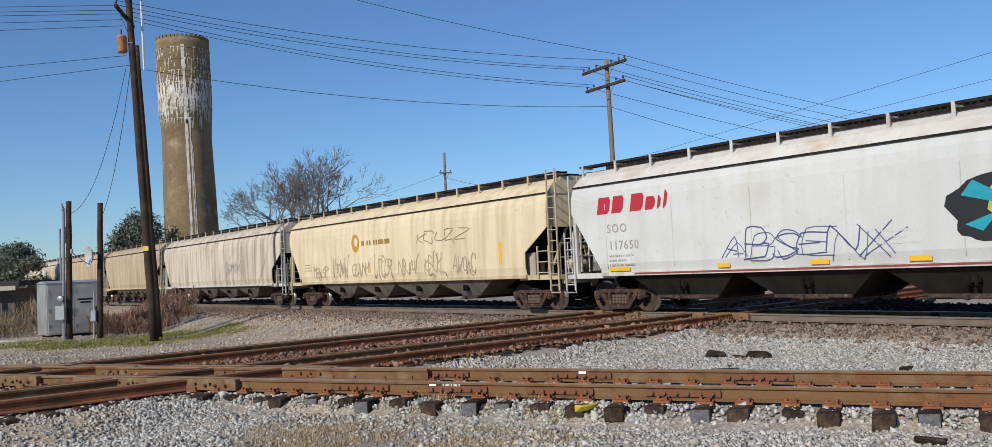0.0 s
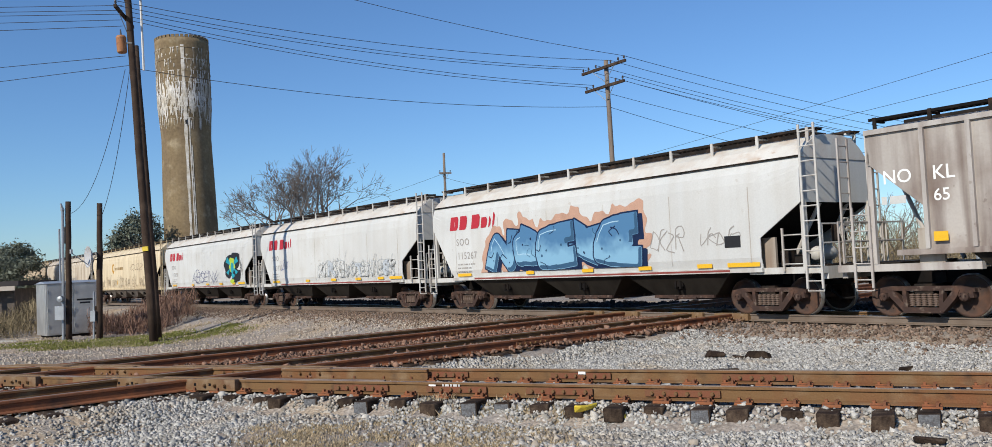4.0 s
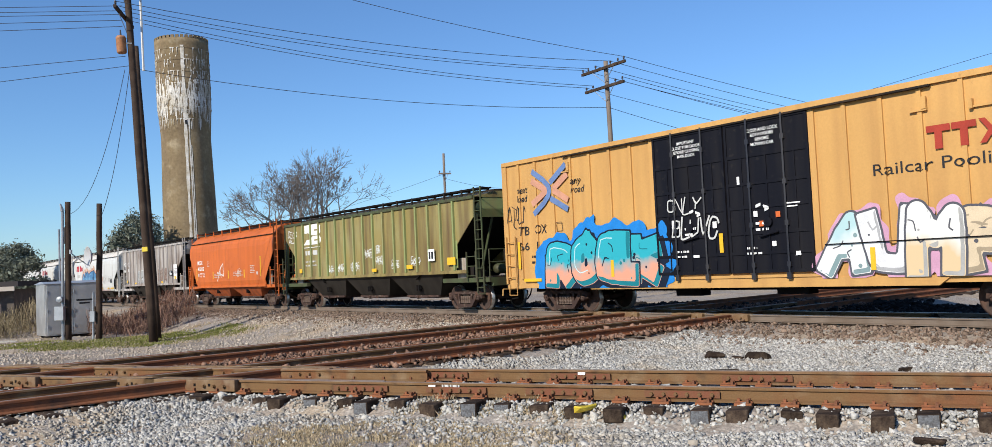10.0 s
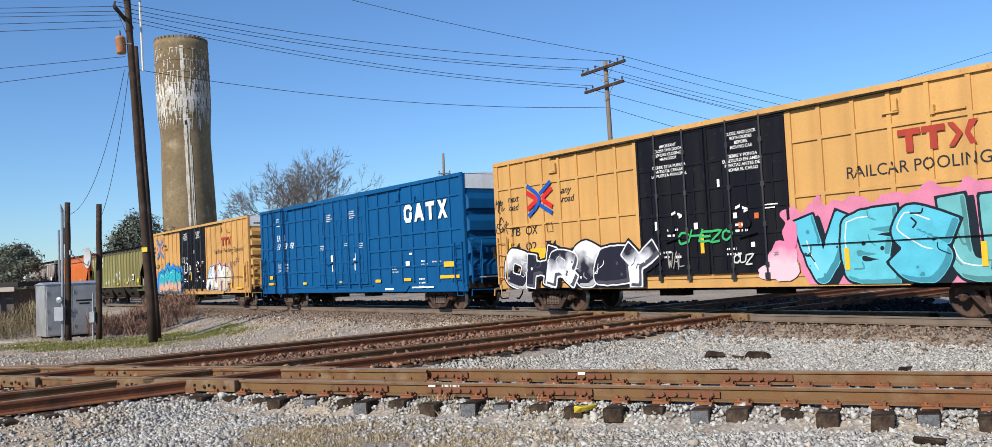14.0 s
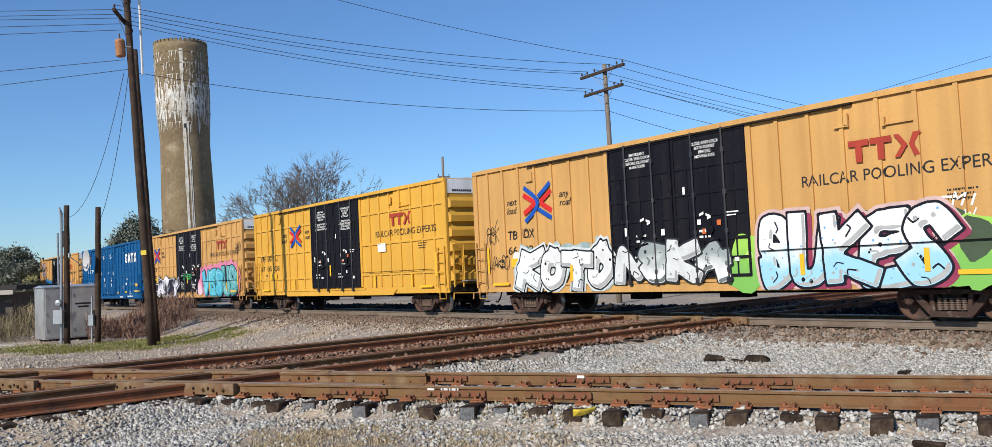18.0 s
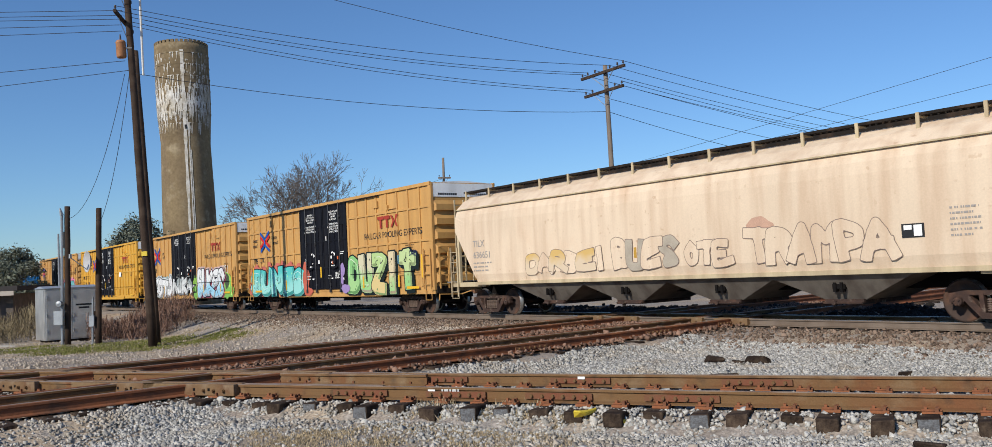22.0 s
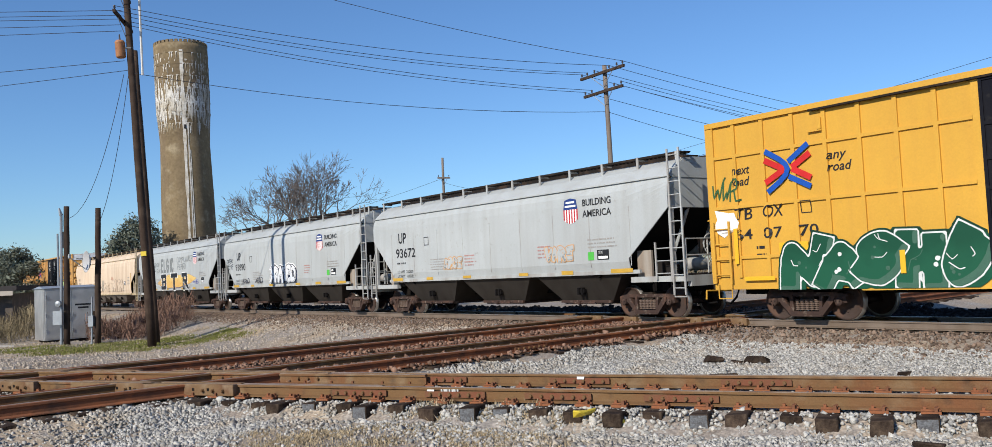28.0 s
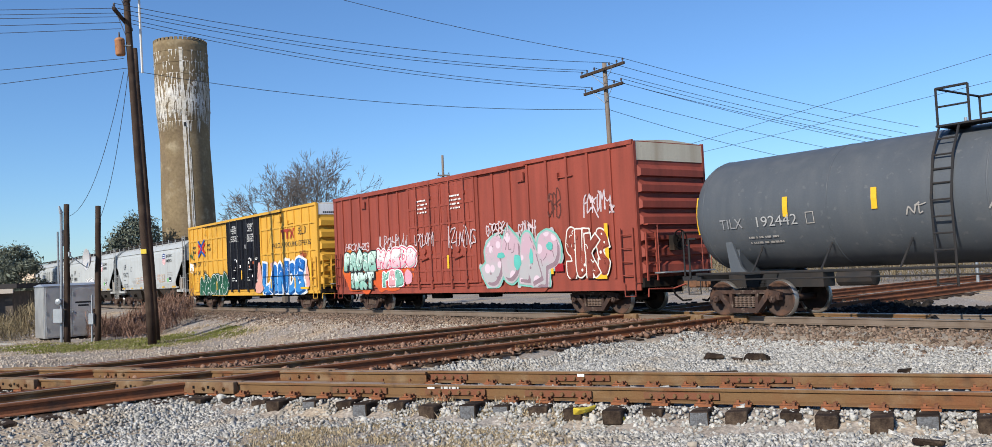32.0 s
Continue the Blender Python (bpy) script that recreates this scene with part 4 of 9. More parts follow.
def brush(name, label, material, x0, x1, y0, y1, high, count, seed, twig=0.5, test=None):
    """A thicket of thin stems, all in one mesh."""
    rng = np.random.default_rng(seed)
    P = np.stack([rng.uniform(x0, x1, count), rng.uniform(y0, y1, count)], -1)
    if test is not None:
        P = P[test(P[:, 0], P[:, 1])]
    n = len(P)
    top = high * (0.72 + 0.28 * np.sin(P[:, 0] * 0.9 + P[:, 1] * 0.6))
    z = level(P[:, 0], P[:, 1]) + rng.random(n) ** 0.8 * top
    U = rng.normal(0, 1, (n, 3)) * np.array([0.25, 0.25, 0.6]) * twig
    W = rng.normal(0, 1, (n, 3)) * 0.02
    C = np.stack([P[:, 0], P[:, 1], z], -1)
    V = np.stack([C - U, C - U + W, C + U + W * 0.5, C + U], 1)
    me = bpy.data.meshes.new(name)
    me.from_pydata(V.reshape(-1, 3).tolist(), [], np.arange(n * 4).reshape(-1, 4).tolist())
    me.materials.append(material)
    return tagged(link(name, me), label, "brush", kind="stuff")


clear = lambda X, Y: off(TRACK_A, X, Y) > 3.4
brush("brush", "dry reddish-brown brush behind the signal cabinet", M_BRUSH, -25.0, -17.0, 45.0, 55, 1.35, 12000, 51, 0.3, lambda X, Y: clear(X, Y) & (X > -0.465 * Y))
brush("brush", "tangled grey-brown bushes beside the cabinet", M_BRUSHG, -42, -25.0, 46, 58, 2.2, 16000, 52, 0.3, lambda X, Y: clear(X, Y) & (X < -0.52 * Y))
behind = lambda X, Y: off(TRACK_A, X, Y) < -5
brush("thicket", "grey-brown leafless thicket behind the main track", M_BRUSHG, 8, 60, 52, 72, 4.2, 26000, 53, 0.7, behind)
brush("thicket", "distant leafless tree line", M_BRUSHG, -75, 10, 118, 140, 5.0, 16000, 54, 1.2)
brush("thicket", "distant leafless tree line", M_BRUSHG, 10, 160, 100, 130, 6.0, 22000, 55, 1.2)

# low building far beside the track
H1 = thing("low_building", pose(-36.0, 60.0, -0.5, 0, 0, 8), "low dark shed with a flat overhanging roof and pale fascia", "building")
part("wall", B((-9, 3.0, 0, 6, 0, 2.1)), surface("dark_siding", (0.10, 0.085, 0.075), 0.9, patch=((0.15, 0.12, 0.1), 2.0, 0.45, 0.7)), H1)
part("roof", B((-9.5, 3.6, -0.9, 6.5, 2.3, 2.62)), surface("dark_roof", (0.05, 0.045, 0.045), 0.9), H1)
part("fascia", B((-9.5, 3.4, -1.0, -0.9, 1.98, 2.28)), surface("pale_fascia", (0.42, 0.37, 0.32), 0.9), H1)
for x in (1.5, -2.5, -6.5):
    part("post", B((x, x + 0.18, -0.85, -0.67, 0, 2.3)), M_WOODPOLE, H1)

# concrete walk at the edge of the grass and the signal mast beyond
part("slab", B((-8, 0.0, -0.55, 0.55, -0.1, 0.06)), M_CONC, tagged(new("concrete_walk"), "narrow pale concrete walk by the cabinet", "walkway", kind="structure"), "", pose(-23.8, 44.2, gz(-25, 44.5) + 0.0, 0, 0, -4))
mast = thing("signal_mast", pose(-26.7, 54.0, -0.5), "slender grey signal mast with a ladder", "signal mast")
part("mast", R(((0, 0, 0), (0, 0, 5.6), 0.06), seg=8), M_GALV, mast)
part("ladder", R(((0.25, 0, 0), (0.25, 0, 4.2), 0.02), ((0.5, 0, 0), (0.5, 0, 4.2), 0.02), *[((0.25, 0, 0.4 * k), (0.5, 0, 0.4 * k), 0.015) for k in range(1, 11)]), M_GALV, mast)
part("signal_head", B((0.3, 0.6, -0.2, 0.1, 4.7, 5.7)), M_INK, mast, "dark signal head")

# signal behind the train where the tracks meet
sg = thing("signal_mast", pose(21.6, 40.0, -0.6), "dark round-faced railway signal on a grey mast", "signal mast")
part("mast", R(((0, 0, 0), (0, 0, 8.0), 0.07), seg=8), M_GALV, sg)
for z in (4.1, 7.4):
    bm = bmesh.new()
    lathe(bm, [(0.0, -0.2), (0.42, -0.2), (0.44, -0.17), (0.42, -0.14), (0.0, -0.14)], "y", 20, (0, 0, z))
    hd = part("signal_head", bm, M_INK, sg, "black round signal target")
    part("hood", R(((0, -0.2, z + 0.06), (0, -0.42, z + 0.02), 0.13, 0.12), seg=10), M_INK, hd)
    part("walkway", B((-0.45, 0.45, 0.1, 0.75, z - 0.95, z - 0.9)), M_GALV, sg)
    bm = bmesh.new()
    tube(bm, [(-0.45, 0.75, z - 0.9), (-0.45, 0.75, z + 0.1), (0.45, 0.75, z + 0.1), (0.45, 0.75, z - 0.9)], 0.025)
    part("guard_rail", bm, M_GALV, sg)


# ---- the train ----
SPEED = 10.63
HEAD_DEG = -53.16
CARS = []
WHEELS = []
RAILWAY = "cars of the passing freight train"


def wheelset_mesh():
    bm = bmesh.new()
    for s in (-1, 1):
        lathe(bm, [(0.0, s * 0.69), (0.1, s * 0.69), (0.13, s * 0.73), (0.38, s * 0.705), (0.40, s * 0.685), (0.485, s * 0.685), (0.485, s * 0.715), (0.458, s * 0.73), (0.452, s * 0.82),
                   (0.395, s * 0.825), (0.375, s * 0.785), (0.15, s * 0.81), (0.12, s * 0.86), (0.0, s * 0.86)], "y", 28)
    rod(bm, (0, -0.7, 0), (0, 0.7, 0), 0.085, seg=10)
    # casting marks and a chalked stripe on the plates
    for s in (-1, 1):
        for k in range(3):
            a = 2.1 * k
            box(bm, 0.25 * math.cos(a) - 0.03, 0.25 * math.cos(a) + 0.03, s * 0.80 - 0.006, s * 0.80 + 0.006, 0.25 * math.sin(a) - 0.015, 0.25 * math.sin(a) + 0.015)
    for f in bm.faces:
        c = f.calc_center_median()
        rr = math.hypot(c.x, c.z)
        f.smooth = True
        f.material_index = 1 if rr > 0.425 else 0
    return mesh("wheelset", bm, M_WHEEL, M_TREAD)


def side_frame_mesh():
    """A cast side frame: a top chord, a sagging lower chord, two columns round the springs, and bearing boxes."""
    bm = bmesh.new()
    plate(bm, [(-1.1, 0.56), (-1.1, 0.63), (-0.78, 0.69), (0.78, 0.69), (1.1, 0.63), (1.1, 0.56), (0.76, 0.59), (-0.76, 0.59)], -1.07, -0.95)
    plate(bm, [(-0.8, 0.60), (-0.66, 0.60), (-0.36, 0.23), (0.36, 0.23), (0.66, 0.60), (0.8, 0.60), (0.74, 0.46), (0.44, 0.13), (-0.44, 0.13), (-0.74, 0.46)], -1.11, -0.92)
    plate(bm, [(-0.44, 0.11), (0.44, 0.11), (0.40, 0.16), (-0.40, 0.16)], -1.14, -0.9)
    for s in (-1, 1):
        plate(bm, [(s * 0.34, 0.2), (s * 0.43, 0.2), (s * 0.46, 0.62), (s * 0.37, 0.62)], -1.1, -0.93)
        plate(bm, [(s * 0.74, 0.5), (s * 0.78, 0.60), (s * 1.06, 0.60), (s * 1.08, 0.44), (s * 1.0, 0.44), (s * 0.98, 0.54), (s * 0.80, 0.54), (s * 0.78, 0.44)], -1.09, -0.94)
        lathe(bm, [(0.0, -1.17), (0.07, -1.16), (0.095, -1.14), (0.11, -1.0), (0.0, -1.0)], "y", 12, (s * 0.89, 0, 0.457))
        for k in range(3):
            a = k * 2.09 + 0.5
            rod(bm, (s * 0.89 + 0.06 * math.cos(a), -1.19, 0.457 + 0.06 * math.sin(a)), (s * 0.89 + 0.06 * math.cos(a), -1.14, 0.457 + 0.06 * math.sin(a)), 0.018, seg=5)
    return mesh("side_frame", bm, M_TRUCK)


M_SPRING = surface("dusty_spring", (0.14, 0.10, 0.08), 0.85)


def springs_mesh():
    bm = bmesh.new()
    prof = [(0.0, 0.25)]
    for k in range(6):
        prof += [(0.04, 0.252 + k * 0.046), (0.06, 0.262 + k * 0.046), (0.06, 0.28 + k * 0.046), (0.04, 0.29 + k * 0.046)]
    lathe(bm, prof + [(0.0, 0.53)], "z", 7, (0, -1.04, 0))
    return mesh("spring", bm, M_SPRING)


WHEELSET, SIDEFRAME, SPRINGS = wheelset_mesh(), side_frame_mesh(), springs_mesh()
_b = B((-0.2, 0.2, -1.04, 0.99, 0.52, 0.74), (-0.12, 0.12, -0.25, 0.25, 0.7, 0.95), (-0.62, 0.62, -0.7, -0.62, 0.32, 0.42), (-0.62, 0.62, 0.62, 0.7, 0.32, 0.42))
BOLSTER = mesh("truck", _b, M_UNDER)


def truck(car, x):
    t = link("truck", BOLSTER, car, "rust-brown cast steel freight truck", pose(x, 0, 0))
    for s in (-0.89, 0.89):
        w = link("wheelset", WHEELSET, t, "", pose(s, 0, 0.458))
        WHEELS.append((w, s))
    for turn in (0, 180):
        link("side_frame", SIDEFRAME, t, "", pose(0, 0, 0, 0, 0, turn))
        for x in (-0.26, -0.13, 0.0, 0.13, 0.26):
            link("spring", SPRINGS, t, "", pose(x, 0, 0, 0, 0, turn))


def coupler_mesh():
    bm = B((0.0, 0.55, -0.09, 0.09, 0.80, 0.98), (0.5, 0.82, -0.16, 0.13, 0.74, 1.04), (0.66, 0.9, 0.05, 0.2, 0.76, 1.02))
    bmesh.ops.bevel(bm, geom=bm.edges[:], offset=0.025, segments=1, affect="EDGES")
    return mesh("coupler", bm, surface("coupler_rust", (0.17, 0.085, 0.05), 0.8, patch=((0.1, 0.06, 0.04), 4.0, 0.45, 0.7)))


COUPLER = coupler_mesh()


def hose(bm, s, x):
    pts = [(x, -0.35, 0.8), (x + s * 0.12, -0.34, 0.55), (x + s * 0.35, -0.3, 0.38), (x + s * 0.6, -0.2, 0.4)]
    chain(bm, pts, 0.03, 6)


def start(name, joint, length, label, trucks):
    """A car between two couplings, its trucks, couplers and brake hoses."""
    ob = new(name)
    tagged(ob, label, "rail car", RAILWAY)
    centre = joint + length / 2
    CARS.append((ob, centre))
    for x in (-trucks, trucks):
        truck(ob, x)
    for s in (-1, 1):
        link("coupler", COUPLER, ob, "", pose(s * (length / 2 - 0.84), 0, 0, 0, 0, 0 if s > 0 else 180))
        bm = bmesh.new()
        hose(bm, s, s * (length / 2 - 0.8))
        part("brake_hose", bm, M_BLACK, ob)
    return ob


def ladder(car, x0, x1, y, z0, z1, mat, rungs, name="ladder", r=0.017):
    bm = bmesh.new()
    for x in (x0, x1):
        box(bm, x - 0.025, x + 0.025, y - 0.02, y + 0.02, z0, z1)
    for k in range(rungs):
        z = z0 + (z1 - z0) * (k + 0.5) / rungs
        rod(bm, (x0, y, z), (x1, y, z), r, seg=5)
    return part(name, bm, mat, car)


def end_ladder(car, x, y0, y1, z0, z1, mat, rungs):
    bm = bmesh.new()
    for y in (y0, y1):
        box(bm, x - 0.02, x + 0.02, y - 0.025, y + 0.025, z0, z1)
    for k in range(rungs):
        z = z0 + (z1 - z0) * (k + 0.5) / rungs
        rod(bm, (x, y0, z), (x, y1, z), 0.017, seg=5)
    return part("ladder", bm, mat, car)


def stirrup(car, x, y, z, mat, w=0.42, drop=0.38):
    bm = bmesh.new()
    chain(bm, [(x - w / 2, y, z), (x - w / 2, y, z - drop), (x + w / 2, y, z - drop), (x + w / 2, y, z)], 0.02, 5)
    return part("stirrup", bm, mat, car)


def brake_wheel(car, x, y, z, mat, s=1):
    bm = bmesh.new()
    n = 18
    pts = [(x, y + 0.28 * math.cos(6.2832 * k / n), z + 0.28 * math.sin(6.2832 * k / n)) for k in range(n + 1)]
    chain(bm, pts, 0.022, 5)
    for k in range(5):
        a = 1.2566 * k
        rod(bm, (x, y, z), (x, y + 0.28 * math.cos(a), z + 0.28 * math.sin(a)), 0.016, seg=4)
    rod(bm, (x - s * 0.2, y, z), (x + s * 0.03, y, z), 0.05, seg=8)
    w = part("brake_wheel", bm, mat, car)
    part("gear_housing", B((x - s * 0.2 - 0.1, x - s * 0.2 + 0.1, y - 0.16, y + 0.16, z - 0.3, z + 0.14)), M_UNDER, w)


def stripes(car, spots, y, mat=None):
    """Reflective stripes: (x, z, width, height)."""
    for x, z, w, h in spots:
        part("reflector", B((x - w / 2, x + w / 2, y - 0.004, y, z - h / 2, z + h / 2)), mat or M_REFL, car, "yellow reflective stripe" if mat is None else "")


POSTS, ROWS = {}, {}


def laid(car, side, x, z):
    """How far out paint lies at a spot: on a post, or on the sheet between the posts."""
    y = side(z)
    if y == 1.548 and car.name in POSTS and all(abs(x - p) > w + 0.04 for p, w in POSTS[car.name]) and all(abs(z - r) > 0.08 for r in ROWS[car.name]):
        y = 1.502
    return y


def decal(car, name, polys, mat, side, lift, label=""):
    """Flat paint on the near side: polygons of (x, z) laid on the side sheet. Polygons that share an edge stay joined."""
    bm = bmesh.new()
    last, k, made = set(), -1, {}
    for poly in polys:
        keys = [(round(x, 4), round(z, 4)) for x, z in poly]
        if len(last & set(keys)) < 2:
            k, made = k + 1, {}
        last = set(keys)
        up = lift + 0.0003 * (k % 9)
        vs = []
        for q in keys:
            if q not in made:
                made[q] = bm.verts.new((q[0], -laid(car, side, q[0], q[1]) - up, q[1]))
            if made[q] not in vs:
                vs.append(made[q])
        if len(vs) > 2 and not bm.faces.get(vs):
            bm.faces.new(vs)
    bm.normal_update()
    for f in bm.faces:
        if f.normal.y > 0:
            f.normal_flip()
    return part(name, bm, mat, car, label)


def text(car, s, x, z, size, mat, side, lift=0.008, bold=0.0, shear=0.0, wide=None, space=1.0, label=""):
    """Lettering on the near side from x, standing on z; wide squeezes it to that width."""
    pts, faces, w = letters(s, size, bold, shear, space)
    k = wide / w if wide else 1.0
    me = bpy.data.meshes.new("lettering")
    me.from_pydata([(x + p[0] * k, -laid(car, side, x + p[0] * k, z + p[1]) - lift, z + p[1]) for p in pts], [], faces)
    me.materials.append(mat)
    return link("lettering", me, car, label)


def bars(car, x, z, lines, wide, size, mat, side, seed=0, lift=0.008, gap=1.9, name="stencil"):
    """Small stencilled lines that cannot be read, as plain bars."""
    rnd = random.Random(seed)
    polys = []
    tall = size * 0.72
    for k in range(lines):
        u, zz = x, z - k * size * gap
        end = x + wide * rnd.uniform(0.6, 1.0)
        while u < end:
            w = rnd.choice((0.5, 0.5, 0.9, 1.6)) * size
            polys.append([(u, zz), (min(u + w, end), zz), (min(u + w, end), zz + tall), (u, zz + tall)])
            u += w + size * rnd.choice((0.3, 0.3, 0.8))
    return tagged(decal(car, name, polys, mat, side, lift), kind="stuff")


def strip(pts, w):
    """A ribbon of width w along (x, z) points, as mitred quads."""
    n = len(pts)
    if n < 2:
        return []
    seg = []
    for (a, b), (c, d) in zip(pts, pts[1:]):
        ln = math.hypot(c - a, d - b) or 1e-6
        seg.append(((c - a) / ln, (d - b) / ln))
    rim = []
    for i, (x, z) in enumerate(pts):
        p, q = seg[max(i - 1, 0)], seg[min(i, n - 2)]
        tx, tz = p[0] + q[0], p[1] + q[1]
        ln = math.hypot(tx, tz)
        tx, tz = (tx / ln, tz / ln) if ln > 0.2 else q
        k = min(1 / max(tx * q[0] + tz * q[1], 0.3), 1.5) * w / 2
        e = (-0.3 if i == 0 else 0.3 if i == n - 1 else 0.0) * w
        rim.append(((x - tz * -k + tx * e, z - tx * k + tz * e), (x + tz * -k + tx * e, z + tx * k + tz * e)))
    return [[a[0], b[0], b[1], a[1]] for a, b in zip(rim, rim[1:])]


def blob(rnd, cx, cz, rx, rz, n=22, rough=0.16, square=3.2):
    pts = []
    ph = [rnd.uniform(0, 6.28) for _ in range(3)]
    for k in range(n):
        a = 6.2832 * k / n
        c, s = math.cos(a), math.sin(a)
        r = (abs(c) ** square + abs(s) ** square) ** (-1 / square)
        r *= 1 + rough * (0.6 * math.sin(3 * a + ph[0]) + 0.5 * math.sin(5 * a + ph[1]) + 0.35 * math.sin(8 * a + ph[2]))
        pts.append((cx + rx * r * c, cz + rz * r * s))
    return pts


def grown(poly, d):
    n = len(poly)
    cx, cz = sum(p[0] for p in poly) / n, sum(p[1] for p in poly) / n
    return [(x + (x - cx) / (math.hypot(x - cx, z - cz) or 1) * d, z + (z - cz) / (math.hypot(x - cx, z - cz) or 1) * d) for x, z in poly]


# letter skeletons on a ten by ten grid: points as column and row digits, strokes parted by bars
STROKES = {"A": "00 49 90|23 73", "B": "00 09 69 87 65 05|65 94 91 60 00", "C": "97 79 29 07 02 20 70 92", "D": "00 09 59 97 92 50 00", "E": "99 09 00 90|05 75",
           "F": "00 09 99|05 75", "G": "97 79 29 07 02 20 70 92 94 54", "H": "00 09|90 99|05 95", "I": "59 50", "J": "99 92 60 20 02", "K": "00 09|98 04 90", "L": "09 00 90",
           "M": "00 09 45 99 90", "N": "00 09 90 99", "O": "49 17 12 40 82 87 49", "P": "00 09 69 97 85 04", "R": "00 09 69 97 85 05|45 90",
           "S": "97 69 29 07 25 64 92 60 20 02", "T": "09 99|59 50", "U": "09 02 20 70 92 99", "V": "09 40 99", "W": "09 20 45 70 99", "X": "09 90|00 99",
           "Y": "09 45 99|45 40", "Z": "09 99 00 90"}


def glyph(ch):
    return [[(int(p[0]) / 9, int(p[1]) / 9) for p in stroke.split()] for stroke in STROKES[ch].split("|")]


def curve(pts, steps=4):
    """A smooth line through points."""
    out = []
    for i in range(len(pts) - 1):
        p0, p1, p2, p3 = pts[max(i - 1, 0)], pts[i], pts[i + 1], pts[min(i + 2, len(pts) - 1)]
        for j in range(steps):
            t = j / steps
            out.append(tuple(b + (c - b) * t + 0.35 * t * (1 - t) * ((b - a) * (1 - t) - (d - c) * t) for a, b, c, d in zip(p0, p1, p2, p3)))
    return out + [pts[-1]]


def reach(X, Z, strokes, wide):
    """How far each spot lies outside letters drawn with a broad nib: round joins, square ends."""
    best = np.full(X.shape, 9.0)
    for st in strokes:
        n = len(st) - 1
        for i, ((a, b), (c, d)) in enumerate(zip(st, st[1:])):
            ln = math.hypot(c - a, d - b)
            if ln < 1e-5:
                continue
            ux, uz = (c - a) / ln, (d - b) / ln
            s, p = (X - a) * ux + (Z - b) * uz, np.abs((Z - b) * ux - (X - a) * uz)
            over = np.maximum(np.maximum(-s, s - ln), 0)
            square = ((s < 0) & (i == 0)) | ((s > ln) & (i == n - 1))
            flare = 1.0 + 0.25 * abs(2 * (i + 0.5) / n - 1) ** 2
            best = np.minimum(best, np.where(square, np.maximum(over, p), np.hypot(over, p)) - wide * flare)
    return best


def patch_of(car, name, F, xs, zs, mat, side, lift, label=""):
    """The area where F is below zero, as one clean sheet of paint with an even edge."""
    pts, index, faces = [], {}, []

    def at(key, x, z):
        if key not in index:
            index[key] = len(pts)
            pts.append((x, -side(z) - lift, z))
        return index[key]
    inside = F < 0
    cell = inside[:-1, :-1] | inside[1:, :-1] | inside[:-1, 1:] | inside[1:, 1:]
    for j, i in zip(*np.nonzero(cell)):
        ring_ = ((j, i), (j, i + 1), (j + 1, i + 1), (j + 1, i))
        face = []
        for (a, b), (c, d) in zip(ring_, ring_[1:] + ring_[:1]):
            if inside[a, b]:
                face.append(at((a, b), xs[b], zs[a]))
            if inside[a, b] != inside[c, d]:
                t = F[a, b] / (F[a, b] - F[c, d])
                face.append(at((min(a, c), min(b, d), a == c), xs[b] + (xs[d] - xs[b]) * t, zs[a] + (zs[c] - zs[a]) * t))
        if len(face) > 2:
            faces.append(face)
    me = bpy.data.meshes.new(name)
    me.from_pydata([tuple(float(v) for v in p) for p in pts], [], faces)
    me.materials.append(mat)
    return link(name, me, car, label)


def puffs(car, spots, mat, side, lift, label, seed=1):
    """Sprayed clouds, each one a part: (x, z, half width, half height)."""
    for k, (x, z, rx, rz) in enumerate(spots):
        decal(car, "graffiti_cloud", [blob(random.Random(seed + k), x, z, rx, rz, 26, 0.1, 2.1)], mat, side, lift + 0.0007 * k, label)


